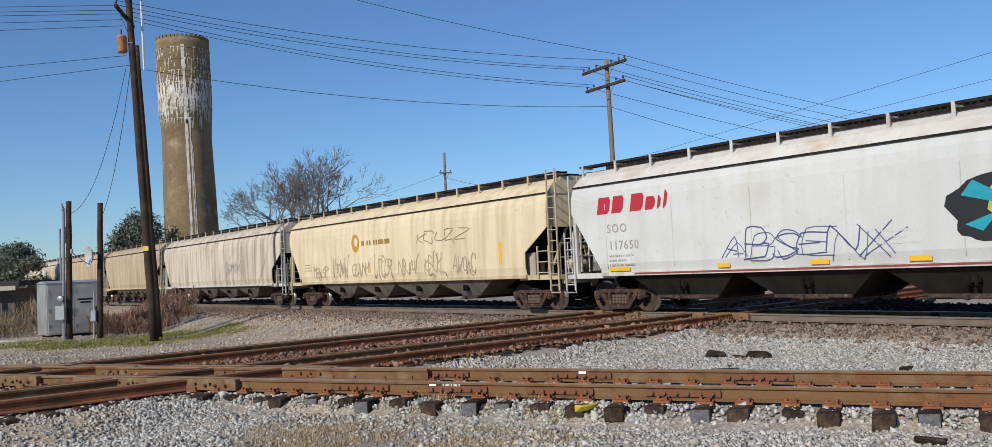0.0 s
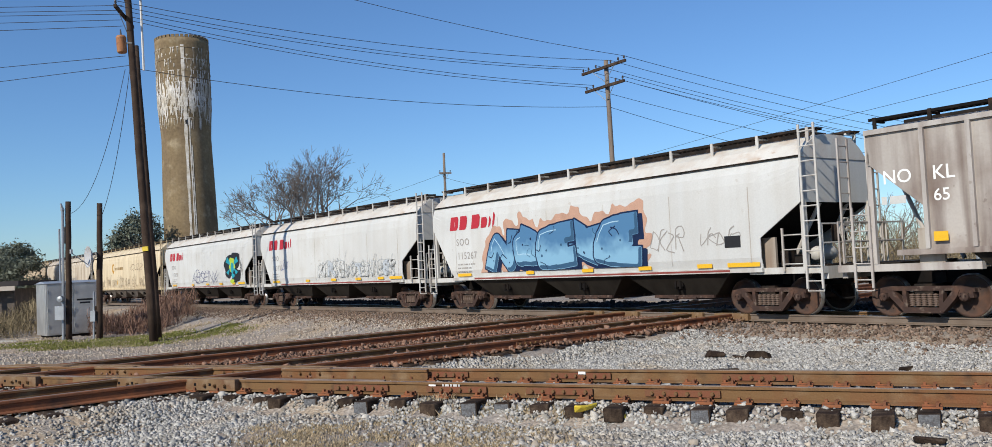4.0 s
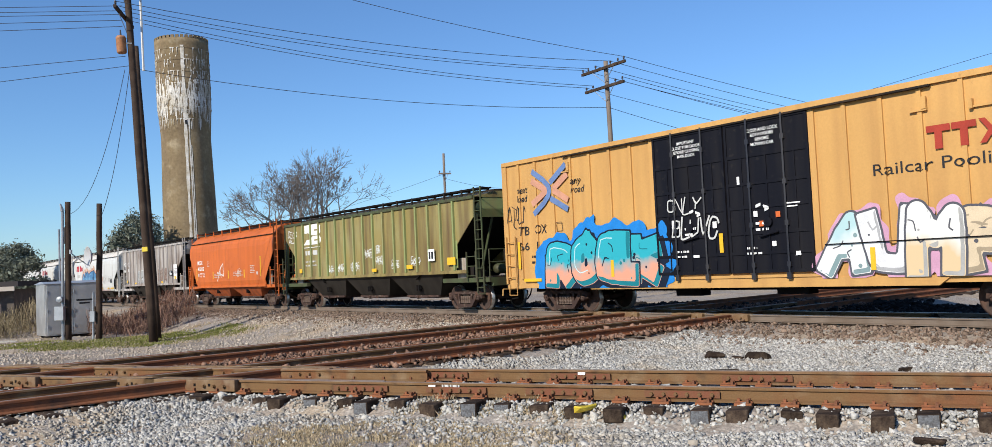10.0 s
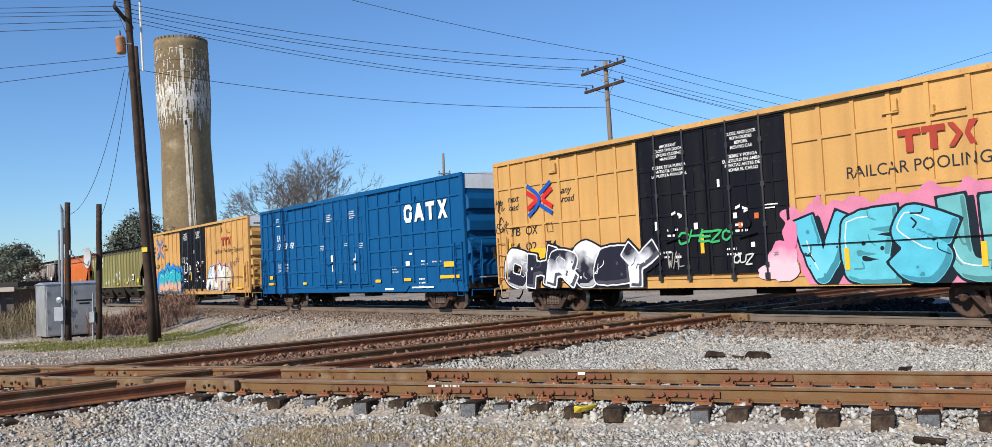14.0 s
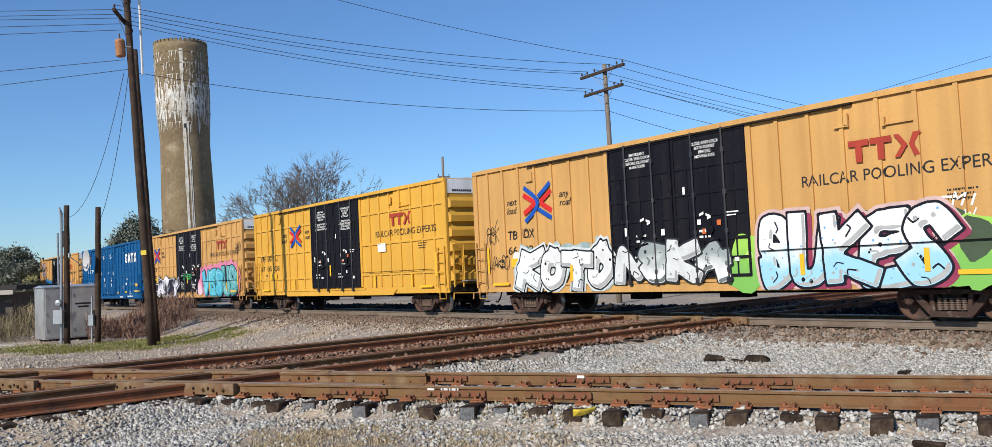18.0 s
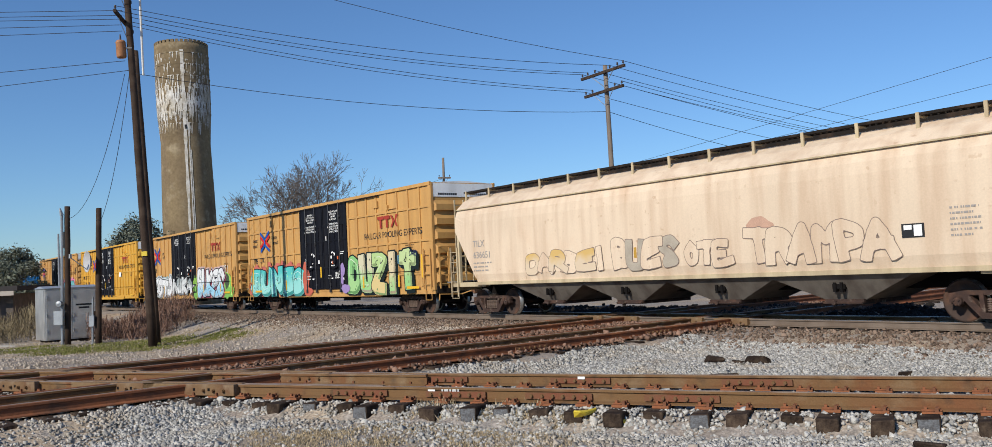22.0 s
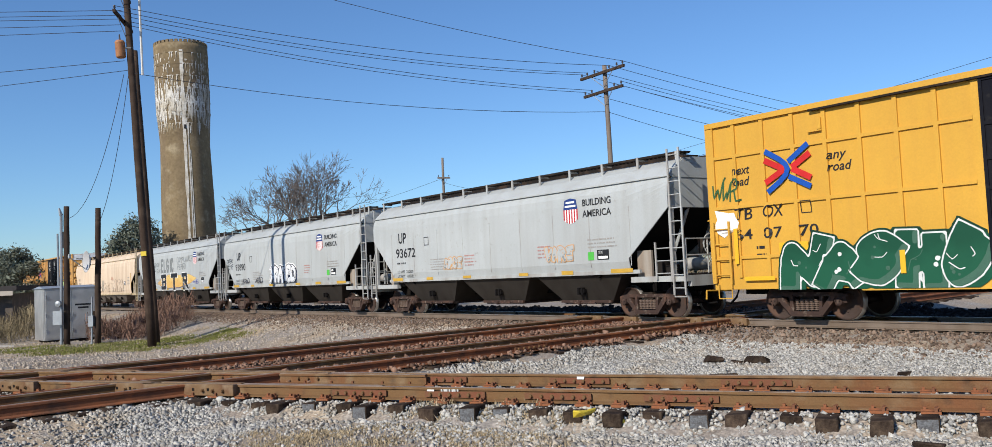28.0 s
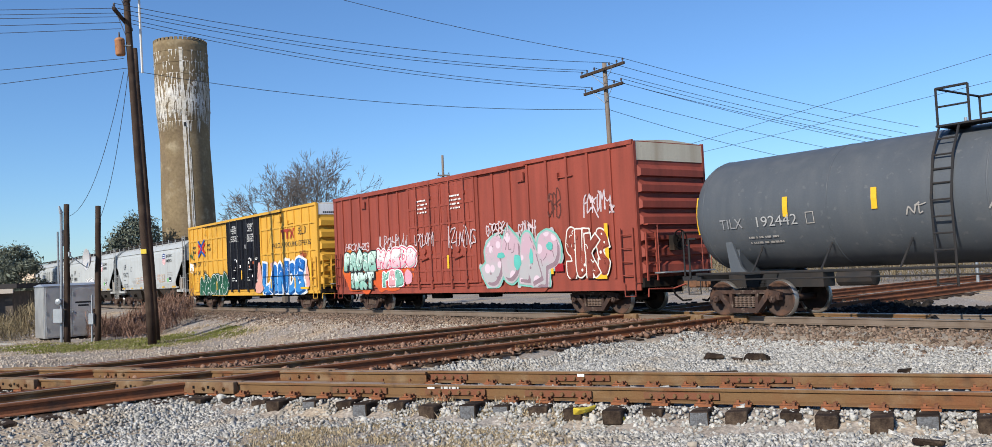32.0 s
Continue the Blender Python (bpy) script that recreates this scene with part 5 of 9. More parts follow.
def mural(car, word, x0, x1, z0, z1, seed, fills, edge, side, cloud=None, drop=None, halo=None, fat=0.4, line=0.05, wild=0.5, puff=0.22, lift=0.008, hi=None, label="", busy=1.0):
    """A sprayed piece: fat overlapping letters with a cloud, a block shadow, outlines, faded fills and highlights."""
    rnd = random.Random(seed)
    n = len(word)
    w, h = (x1 - x0) / n, z1 - z0
    f = fat * min(w, h * 0.75) * (0.49 if busy else 0.43)
    sets = []
    for k, ch in enumerate(word):
        ww = w * (1.22 if ch != "I" else 1.0)
        gx = x0 + (k + 0.5) * w - ww / 2
        up, dn, sk = rnd.uniform(0, 0.09) * h, rnd.uniform(0, 0.05) * h, rnd.uniform(-0.1, 0.2) * w
        e = 0.035 + 0.04 * wild
        strokes = []
        for st in glyph(ch):
            q = [(gx + f * 1.2 + u * (ww - f * 2.4) + sk * (v - 0.5) + rnd.uniform(-e, e) * w, z0 + dn + f * 1.1 + v * (h - f * 2.2 - up - dn) + rnd.uniform(-e, e) * h) for u, v in st]
            if rnd.random() < wild * 0.7:
                q[-1] = (q[-1][0] + rnd.uniform(0.0, 0.3) * w, q[-1][1] + rnd.uniform(-0.06, 0.06) * h)
            strokes.append(curve(q, 3))
        sets.append(strokes)
    step_ = max(0.035, min(0.06, f * 0.35))
    full = [st for strokes in sets for st in strokes]

    def area(strokes, grow):
        gx = [p[0] for st in strokes for p in st]
        gz_ = [p[1] for st in strokes for p in st]
        xs = np.arange(min(gx) - f * 1.4 - grow - 0.1, max(gx) + f * 1.4 + grow + 0.1 + step_, step_)
        zs = np.arange(max(min(gz_) - f * 1.4 - grow - 0.1, z0 - 0.02), max(gz_) + f * 1.4 + grow + 0.1 + step_, step_)
        X, Z = np.meshgrid(xs, zs)
        return xs, zs, X, Z, reach(X, Z, strokes, f)
    if cloud or halo or drop:
        xs, zs, X, Z, F = area(full, puff + line * 3 + f)
        if cloud:
            wob = 0.07 * np.sin(X * 7.1 + Z * 3.0 + seed) + 0.05 * np.sin(Z * 11.0 - X * 4.3 + seed) + 0.03 * np.sin(X * 17.0 + seed)
            patch_of(car, "graffiti_cloud", F - line - puff + wob, xs, zs, cloud, side, lift, "soft sprayed background")
        if halo:
            patch_of(car, "graffiti_halo", F - line * 2.3, xs, zs, halo, side, lift + 0.003)
        if drop:
            dx, dz = f * 0.55, -f * 0.4
            patch_of(car, "graffiti_shadow", reach(X - dx, Z - dz, full, f) - line, xs, zs, drop, side, lift + 0.006)
    for k, strokes in enumerate(sets):
        base = lift + 0.009 + 0.005 * (k % 3)
        xs, zs, X, Z, F = area(strokes, line)
        patch_of(car, "graffiti_outline", F - line, xs, zs, edge, side, base)
        patch_of(car, "graffiti_fill", F, xs, zs, fills[k % len(fills)], side, base + 0.0025, label)
        if hi:
            st = strokes[0]
            decal(car, "graffiti_shine", strip([(x - f * 0.5, max(z + f * 0.45, z0)) for x, z in st[1:len(st) * 2 // 3]], 0.03), hi, side, base + 0.0045)
        if not busy:
            continue
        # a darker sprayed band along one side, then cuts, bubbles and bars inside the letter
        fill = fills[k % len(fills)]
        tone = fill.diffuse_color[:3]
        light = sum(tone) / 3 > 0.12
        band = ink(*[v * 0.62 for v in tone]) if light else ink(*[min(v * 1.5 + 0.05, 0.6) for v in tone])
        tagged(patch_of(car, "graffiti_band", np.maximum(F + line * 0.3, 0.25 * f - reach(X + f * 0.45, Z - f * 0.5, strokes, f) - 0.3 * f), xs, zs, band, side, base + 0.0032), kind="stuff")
        cuts, spots = [], []
        pool = [(st, i) for st in strokes for i in range(len(st) - 1)]
        for _ in range(int(3 * busy)):
            st, i = rnd.choice(pool)
            (a, b), (c, d) = st[i], st[i + 1]
            ln = math.hypot(c - a, d - b) + 1e-6
            nx, nz, q = -(d - b) / ln, (c - a) / ln, rnd.choice((-1, 1))
            mx, mz = (a + c) / 2, (b + d) / 2
            line_ = [(mx + nx * q * f * 0.95, mz + nz * q * f * 0.95), (mx + nx * q * f * 0.4 + nz * f * rnd.uniform(-0.4, 0.4), mz + nz * q * f * 0.4 - nx * f * rnd.uniform(-0.4, 0.4))]
            r = rnd.choice((-1, 1)) * f * rnd.uniform(0.5, 1.1)
            line_.append((line_[-1][0] + nz * r - nx * q * f * 0.3, line_[-1][1] - nx * r - nz * q * f * 0.3))
            cuts += strip([(x, max(z, z0)) for x, z in curve(line_, 3)], line * rnd.uniform(0.4, 0.75))
        for _ in range(int(3 * busy)):
            x, z = rnd.choice(rnd.choice(strokes))
            r = rnd.uniform(0.025, 0.055)
            spots.append(blob(rnd, x + rnd.uniform(-0.4, 0.4) * f, max(z + rnd.uniform(-0.4, 0.4) * f, z0 + 0.06), r, r, 9, 0.08, 2.0))
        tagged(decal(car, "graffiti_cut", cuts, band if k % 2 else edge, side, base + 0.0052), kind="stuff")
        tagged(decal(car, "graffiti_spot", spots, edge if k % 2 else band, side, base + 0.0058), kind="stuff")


def scrawl(car, x0, x1, z0, z1, seed, mat, side, w=0.035, n=6, lift=0.008, label="", word=""):
    """A quick sprayed tag: slanted looping letters, one stroke wide."""
    rnd = random.Random(seed)
    loose = 1.0 if word else 2.0
    word = word or "".join(rnd.choice("ABCEGHKLMNOPRSTUVWZ") for _ in range(n))
    cw, h = (x1 - x0) / len(word), z1 - z0
    polys = []
    for k, ch in enumerate(word):
        if ch == " ":
            continue
        gw, sl = cw * rnd.uniform(0.85, 1.15), rnd.uniform(0.1, 0.35) * cw
        up, dn = rnd.uniform(0, 0.3) * h, rnd.uniform(-0.08, 0.16) * h
        for st in glyph(ch):
            e = 0.07 * loose
            pts = [(x0 + k * cw + u * gw * 0.9 + sl * v + rnd.uniform(-e, e) * cw, z0 + dn + v * (h - up - dn) + rnd.uniform(-e, e) * h) for u, v in st]
            if loose > 1 and rnd.random() < 0.5:
                pts.append((pts[-1][0] + rnd.uniform(0.2, 0.6) * cw, pts[-1][1] + rnd.uniform(-0.4, 0.4) * h))
            polys += strip(curve(pts, 4), w * rnd.uniform(0.8, 1.15))
    return decal(car, "graffiti_tag", polys, mat, side, lift, label)


WEB = paint("stained_web_paint", (0.38, 0.34, 0.29), (0.16, 0.09, 0.05), 0.9)


# ---- covered hoppers with smooth curved sides ----
CURVED = [(1.2, 1.49), (1.32, 1.55), (3.3, 1.55), (3.55, 1.53), (3.74, 1.475), (3.88, 1.40)]
TALLER = [(1.4, 1.49), (1.52, 1.55), (3.55, 1.55), (3.72, 1.53), (3.87, 1.475), (3.99, 1.40)]


def along(profile, z):
    for (z0, y0), (z1, y1) in zip(profile, profile[1:]):
        if z <= z1:
            return y0 + (y1 - y0) * (max(z, z0) - z0) / (z1 - z0)
    return profile[-1][1]


def curved(z):
    return along(CURVED, z)


def taller(z):
    return along(TALLER, z)


def sheet(car, xs, low, profile, mat, far, name="side_sheet", thick=0.03):
    """A side sheet with a lower edge low(x), bent to the profile, given a thickness."""
    bm = bmesh.new()
    s = 1 if far else -1

    def width(z):
        for (z0, y0), (z1, y1) in zip(profile, profile[1:]):
            if z <= z1:
                return y0 + (y1 - y0) * (max(z, z0) - z0) / (z1 - z0)
        return profile[-1][1]
    top = profile[-1][0]
    cols = []
    for x, lo in ((x, low(x, e)) for x in xs for e in ((-1, 1) if low(x, -1) != low(x, 1) else (1,))):
        col = []
        for k in range(11):
            z = lo + (top - lo) * k / 10
            col.append((x, z))
        cols.append([[bm.verts.new((x, s * (width(z) - t), z)) for x, z in col] for t in (0, thick)])
    for a, b in zip(cols, cols[1:]):
        if abs(a[0][0].co.x - b[0][0].co.x) < 1e-6:
            continue
        for k in range(10):
            bm.faces.new((a[0][k], b[0][k], b[0][k + 1], a[0][k + 1]))
            bm.faces.new((a[1][k], a[1][k + 1], b[1][k + 1], b[1][k]))
        bm.faces.new((a[0][0], a[1][0], b[1][0], b[0][0]))
    for c in cols:
        for k in range(10):
            bm.faces.new((c[0][k], c[0][k + 1], c[1][k + 1], c[1][k]))
    bmesh.ops.recalc_face_normals(bm, faces=bm.faces)
    return part(name, bm, mat, car, smooth=False)


def bay(car, x, half, z0, z1, mat, gate=True):
    """One discharge hopper under the car, with its gate."""
    bm = bmesh.new()
    b = 0.5 if mat is BAY_W else max(0.55, half - 0.85)
    hexa(bm, [(x - b, -1.02, z0), (x + b, -1.02, z0), (x + b, 1.02, z0), (x - b, 1.02, z0), (x - half, -1.44, z1), (x + half, -1.44, z1), (x + half, 1.44, z1), (x - half, 1.44, z1)])
    wide = b
    b = part("hopper_bay", bm, mat, car)
    if gate:
        g = part("outlet_gate", B((x - wide * 0.9, x + wide * 0.9, -1.05, 1.05, z0 - 0.1, z0), (x - wide, x + wide, -1.12, -1.04, z0 - 0.06, z0 + 0.02)), M_TRUCK, b, "rusty outlet gate")
        part("gate_shaft", R(((x - 0.5, -1.16, z0 - 0.06), (x + 0.5, -1.16, z0 - 0.06), 0.03), ((x - 0.2, -1.24, z0 - 0.06), (x - 0.2, -1.1, z0 - 0.06), 0.06)), M_TRUCK, b)
        part("vibrator_bracket", B((x - 0.16, x + 0.16, -1.3, -1.2, z0 + 0.26, z0 + 0.38), (x - 0.12, x - 0.05, -1.34, -1.2, z0 + 0.2, z0 + 0.42), (x + 0.05, x + 0.12, -1.34, -1.2, z0 + 0.2, z0 + 0.42)), M_BLACK, b)
    return b


def running_board(car, half, y, z, mat, posts, post_mat, step=1.45):
    bm = bmesh.new()
    for s in (-1, 1):
        box(bm, -half, half, s * y - 0.2, s * y - 0.14, z - 0.02, z + 0.04)
        box(bm, -half, half, s * y + 0.14, s * y + 0.2, z - 0.02, z + 0.04)
        k = -half
        while k < half:
            box(bm, k, k + 0.1, s * y - 0.14, s * y + 0.14, z, z + 0.025)
            k += 0.16
    part("running_board", bm, mat, car, "dark steel grating")
    n = int(2 * half / step)
    for i in range(n + 1):
        x = -half + 0.15 + (2 * half - 0.3) * i / n
        for s in (-1, 1):
            part("board_bracket", B((x - 0.04, x + 0.04, s * (y + 0.2) - 0.02, s * (y + 0.2) + 0.02, posts, z + 0.05), (x - 0.03, x + 0.03, s * y - 0.2, s * y + 0.2, z - 0.06, z - 0.02)), post_mat, car)


def hopper_ends(car, half, mat, frame, zc, top, cuts, reach, slope_mat, brake=True, out=None):
    """End wall, slope sheet, sill, platform, ladders and rails at both ends."""
    for s, cut_top in zip((-1, 1), cuts):
        e = half * s
        bm = bmesh.new()
        ys = [(-1.38, cut_top), (1.38, cut_top), (1.5, cut_top + 0.25), (1.5, 3.4), (1.38, 3.86), (0.85, top - 0.1), (-0.85, top - 0.1), (-1.38, 3.86), (-1.5, 3.4), (-1.5, cut_top + 0.25)]
        a = [bm.verts.new((e - s * 0.02, y, z)) for y, z in ys]
        b = [bm.verts.new((e - s * 0.06, y, z)) for y, z in ys]
        bm.faces.new(a)
        bm.faces.new(b[::-1])
        for i in range(len(ys)):
            j = (i + 1) % len(ys)
            bm.faces.new((a[i], b[i], b[j], a[j]))
        bmesh.ops.recalc_face_normals(bm, faces=bm.faces)
        part("end_wall", bm, mat, car)
        bm = bmesh.new()
        p = [(e - s * 0.03, -1.48, cut_top), (e - s * 0.03, 1.48, cut_top), (e - s * reach, 1.48, 1.2), (e - s * reach, -1.48, 1.2)]
        v = [bm.verts.new(c) for c in p]
        w = [bm.verts.new((c[0] - s * 0.02, c[1], c[2] + 0.03)) for c in p]
        bm.faces.new(v)
        bm.faces.new(w[::-1])
        for i in range(4):
            j = (i + 1) % 4
            bm.faces.new((v[i], w[i], w[j], v[j]))
        bmesh.ops.recalc_face_normals(bm, faces=bm.faces)
        # slope_mat is black: the shade beneath the end is put into the sheet's colour
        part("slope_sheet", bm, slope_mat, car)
        o = e + s * 0.46
        o = e + s * out if out else o
        lo, hi = sorted((e - s * reach * 0.55, o))
        part("end_sill", B((lo, hi, -1.45, -1.28, 1.04, 1.2), (lo, hi, 1.28, 1.45, 1.04, 1.2), (*sorted((o - s * 0.12, o)), -1.28, 1.28, 0.9, 1.2)), frame, car)
        part("platform", B((*sorted((e - s * 0.5, o)), -1.3, 1.3, 1.2, 1.24)), M_UNDER, car)
        part("bolster_web", B((*sorted((e - s * 1.5, e - s * 0.95)), -1.3, -1.22, 1.2, 1.95)), WEB, car, "rust-streaked bolster web")
        for y in (-1.46, 1.36):
            part("end_post", B((e - s * 0.02 - 0.06, e - s * 0.02 + 0.06, y, y + 0.1, 1.2, cut_top + 0.05)), frame, car)
        part("stay", R(((e - s * 0.1, -0.6, cut_top), (e - s * 1.0, -0.6, 1.24), 0.05), ((e - s * 0.1, 0.6, cut_top), (e - s * 1.0, 0.6, 1.24), 0.05), seg=6), frame, car)
        x0, x1 = sorted((e + s * 0.03, e + s * 0.44))
        if s > 0:
            ladder(car, x0, x1, -1.5, 0.68, top + 0.1, frame, 11)
            ladder(car, x0 - 0.62, x0 - 0.05, -1.5, 1.1, 2.15, frame, 3, "grab_rail")
            end_ladder(car, o - 0.05, 0.75, 1.2, 1.2, top, frame, 8)
        else:
            ladder(car, x0, x1, -1.5, 0.68, 2.5, frame, 5)
            end_ladder(car, o + 0.05, -1.25, -0.85, 1.2, top - 0.2, frame, 8)
        stirrup(car, (x0 + x1) / 2, -1.48, 1.0, frame)
        bm = bmesh.new()
        for z in (1.75, 2.2):
            rod(bm, (o - s * 0.03, -1.4, z), (o - s * 0.03, 1.4, z), 0.022, seg=5)
        for y in (-1.4, -0.5, 0.5, 1.4):
            rod(bm, (o - s * 0.03, y, 1.2), (o - s * 0.03, y, 2.2), 0.025, seg=5)
        part("handrail", bm, frame, car)
        if s > 0 and brake:
            brake_wheel(car, o - 0.05, -0.35, 2.05, frame)
            bm = bmesh.new()
            lathe(bm, [(0.0, -0.42), (0.15, -0.4), (0.19, -0.3), (0.19, 0.3), (0.15, 0.4), (0.0, 0.42)], "y", 12, (e - 0.6, 0.2, 1.5))
            part("air_reservoir", bm, frame, car, smooth=True)
            part("brake_valve", B((e - 0.95, e - 0.7, -1.1, -0.8, 1.24, 1.6), (e - 0.45, e - 0.2, -1.25, -0.95, 1.24, 1.5)), M_UNDER, car)
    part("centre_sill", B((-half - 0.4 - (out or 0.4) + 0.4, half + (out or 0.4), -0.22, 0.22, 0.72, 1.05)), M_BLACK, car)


def hopper(joint, length, label, mat, frame, bays, bay_mat, notch=1.95, cut=2.75, z0=0.5, roofmat=None, board=None, name="covered_hopper", seams=0, profile=CURVED, wide=1.2, inset=2.05, rail=None):
    car = start(name, joint, length, label, length / 2 - inset)
    half = length / 2 - 0.62
    bot, eave = profile[0][0], profile[-1][0]
    up = eave - 3.88

    def low(x, e):
        if abs(x) > half - wide - 0.01:
            t = (abs(x) - half + wide) / wide
            if abs(abs(x) - (half - wide)) < 1e-6 and (e < 0) == (x > 0):
                return bot
            foot, head = (notch, cut) if x > 0 else (bot + 0.12, 3.05)
            return foot + (head - foot) * max(t, 0)
        return bot
    xs = [-half, -half + wide * 0.5, -half + wide, *[-half + wide + (2 * half - 2 * wide) * k / 8 for k in range(1, 8)], half - wide, half - wide * 0.5, half]
    for far in (False, True):
        sheet(car, xs, low, profile, mat, far)
    bm = bmesh.new()
    roof = [(-1.47, 3.86), (-1.40, 3.93), (-1.12, 4.18), (-0.8, 4.36), (-0.4, 4.44), (0.4, 4.44), (0.8, 4.36), (1.12, 4.18), (1.40, 3.93), (1.47, 3.86), (1.3, 3.84), (-1.3, 3.84)]
    a = [bm.verts.new((-half, y, z + up)) for y, z in roof]
    b = [bm.verts.new((half, y, z + up)) for y, z in roof]
    for i in range(len(roof)):
        j = (i + 1) % len(roof)
        bm.faces.new((a[i], b[i], b[j], a[j]))
    bm.faces.new(a[::-1])
    bm.faces.new(b)
    bmesh.ops.recalc_face_normals(bm, faces=bm.faces)
    part("roof", bm, roofmat or mat, car)
    part("eave_rail", B((-half, half, -1.485, -1.41, eave - 0.03, eave + 0.005), (-half, half, 1.41, 1.485, eave - 0.03, eave + 0.005)), rail or M_UNDER, car)
    part("hatch_trough", B((-half + 0.4, half - 0.4, -0.34, 0.34, 4.42 + up, 4.56 + up)), M_UNDER, car)
    running_board(car, half + 0.1, 0.82, 4.53 + up, board or M_UNDER, 4.08 + up, frame)
    part("side_sill", B((-half + 1.2, half - 1.2, -1.54, -1.44, bot - 0.1, bot + 0.01), (-half + 1.2, half - 1.2, 1.44, 1.54, bot - 0.1, bot + 0.01)), frame, car)
    for k in range(seams):
        x = -half + 1.5 + (2 * half - 3.0) * k / (seams - 1)
        part("weld_seam", B((x - 0.012, x + 0.012, -1.556, -1.54, bot + 0.14, 3.25)), frame, car)
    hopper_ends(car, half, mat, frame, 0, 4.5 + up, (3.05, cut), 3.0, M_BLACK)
    n = len(bays)
    for x in bays:
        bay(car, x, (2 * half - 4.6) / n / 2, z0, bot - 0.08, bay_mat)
    return car, half


# ---- ribbed covered hoppers ----
def ribbed(joint, length, label, mat, rib_mat, frame, bays, bay_mat, ribs, low_z=1.5, top=4.12, name="ribbed_hopper", inset=2.3, end=0.9):
    car = start(name, joint, length, label, length / 2 - inset)
    half = length / 2 - end
    prof = [(low_z, 1.5), (top, 1.5)]

    def low(x, e):
        if abs(x) > half - 1.31:
            t = (abs(x) - half + 1.3) / 1.3
            if abs(abs(x) - (half - 1.3)) < 1e-6 and (e < 0) == (x > 0):
                return low_z
            return 2.35 + 1.1 * max(t, 0)
        return low_z
    xs = [-half, -half + 1.3, -half / 2, 0, half / 2, half - 1.3, half]
    for far in (False, True):
        sheet(car, xs, low, prof, mat, far)
    for k in range(ribs):
        x = -half + 1.3 + (2 * half - 2.6) * k / (ribs - 1)
        for s in (-1, 1):
            y = sorted((s * 1.5, s * 1.585))
            part("rib", B((x - 0.045, x + 0.045, *y, low_z, top - 0.04)), rib_mat, car)
    part("top_chord", B((-half, half, -1.57, -1.45, top - 0.05, top + 0.06), (-half, half, 1.45, 1.57, top - 0.05, top + 0.06)), frame, car)
    bm = bmesh.new()
    hexa(bm, [(-half, -1.48, top), (half, -1.48, top), (half, 1.48, top), (-half, 1.48, top), (-half, -0.5, top + 0.24), (half, -0.5, top + 0.24), (half, 0.5, top + 0.24), (-half, 0.5, top + 0.24)])
    part("roof", bm, mat, car)
    part("hatch_trough", B((-half + 0.3, half - 0.3, -0.34, 0.34, top + 0.2, top + 0.34)), M_UNDER, car)
    running_board(car, half + 0.1, 0.95, top + 0.33, M_BLACK, top + 0.02, M_UNDER, 1.2)
    part("side_sill", B((-half + 0.6, half - 0.6, -1.56, -1.44, low_z - 0.12, low_z), (-half + 0.6, half - 0.6, 1.44, 1.56, low_z - 0.12, low_z)), mat, car)
    hopper_ends(car, half, rib_mat, frame, 0, top + 0.25, (3.45, 3.45), 4.2, M_BLACK, out=end - 0.2)
    n = len(bays)
    for x in bays:
        bay(car, x, (2 * half - 4.4) / n / 2, 0.55, low_z - 0.1, bay_mat)
    return car, half


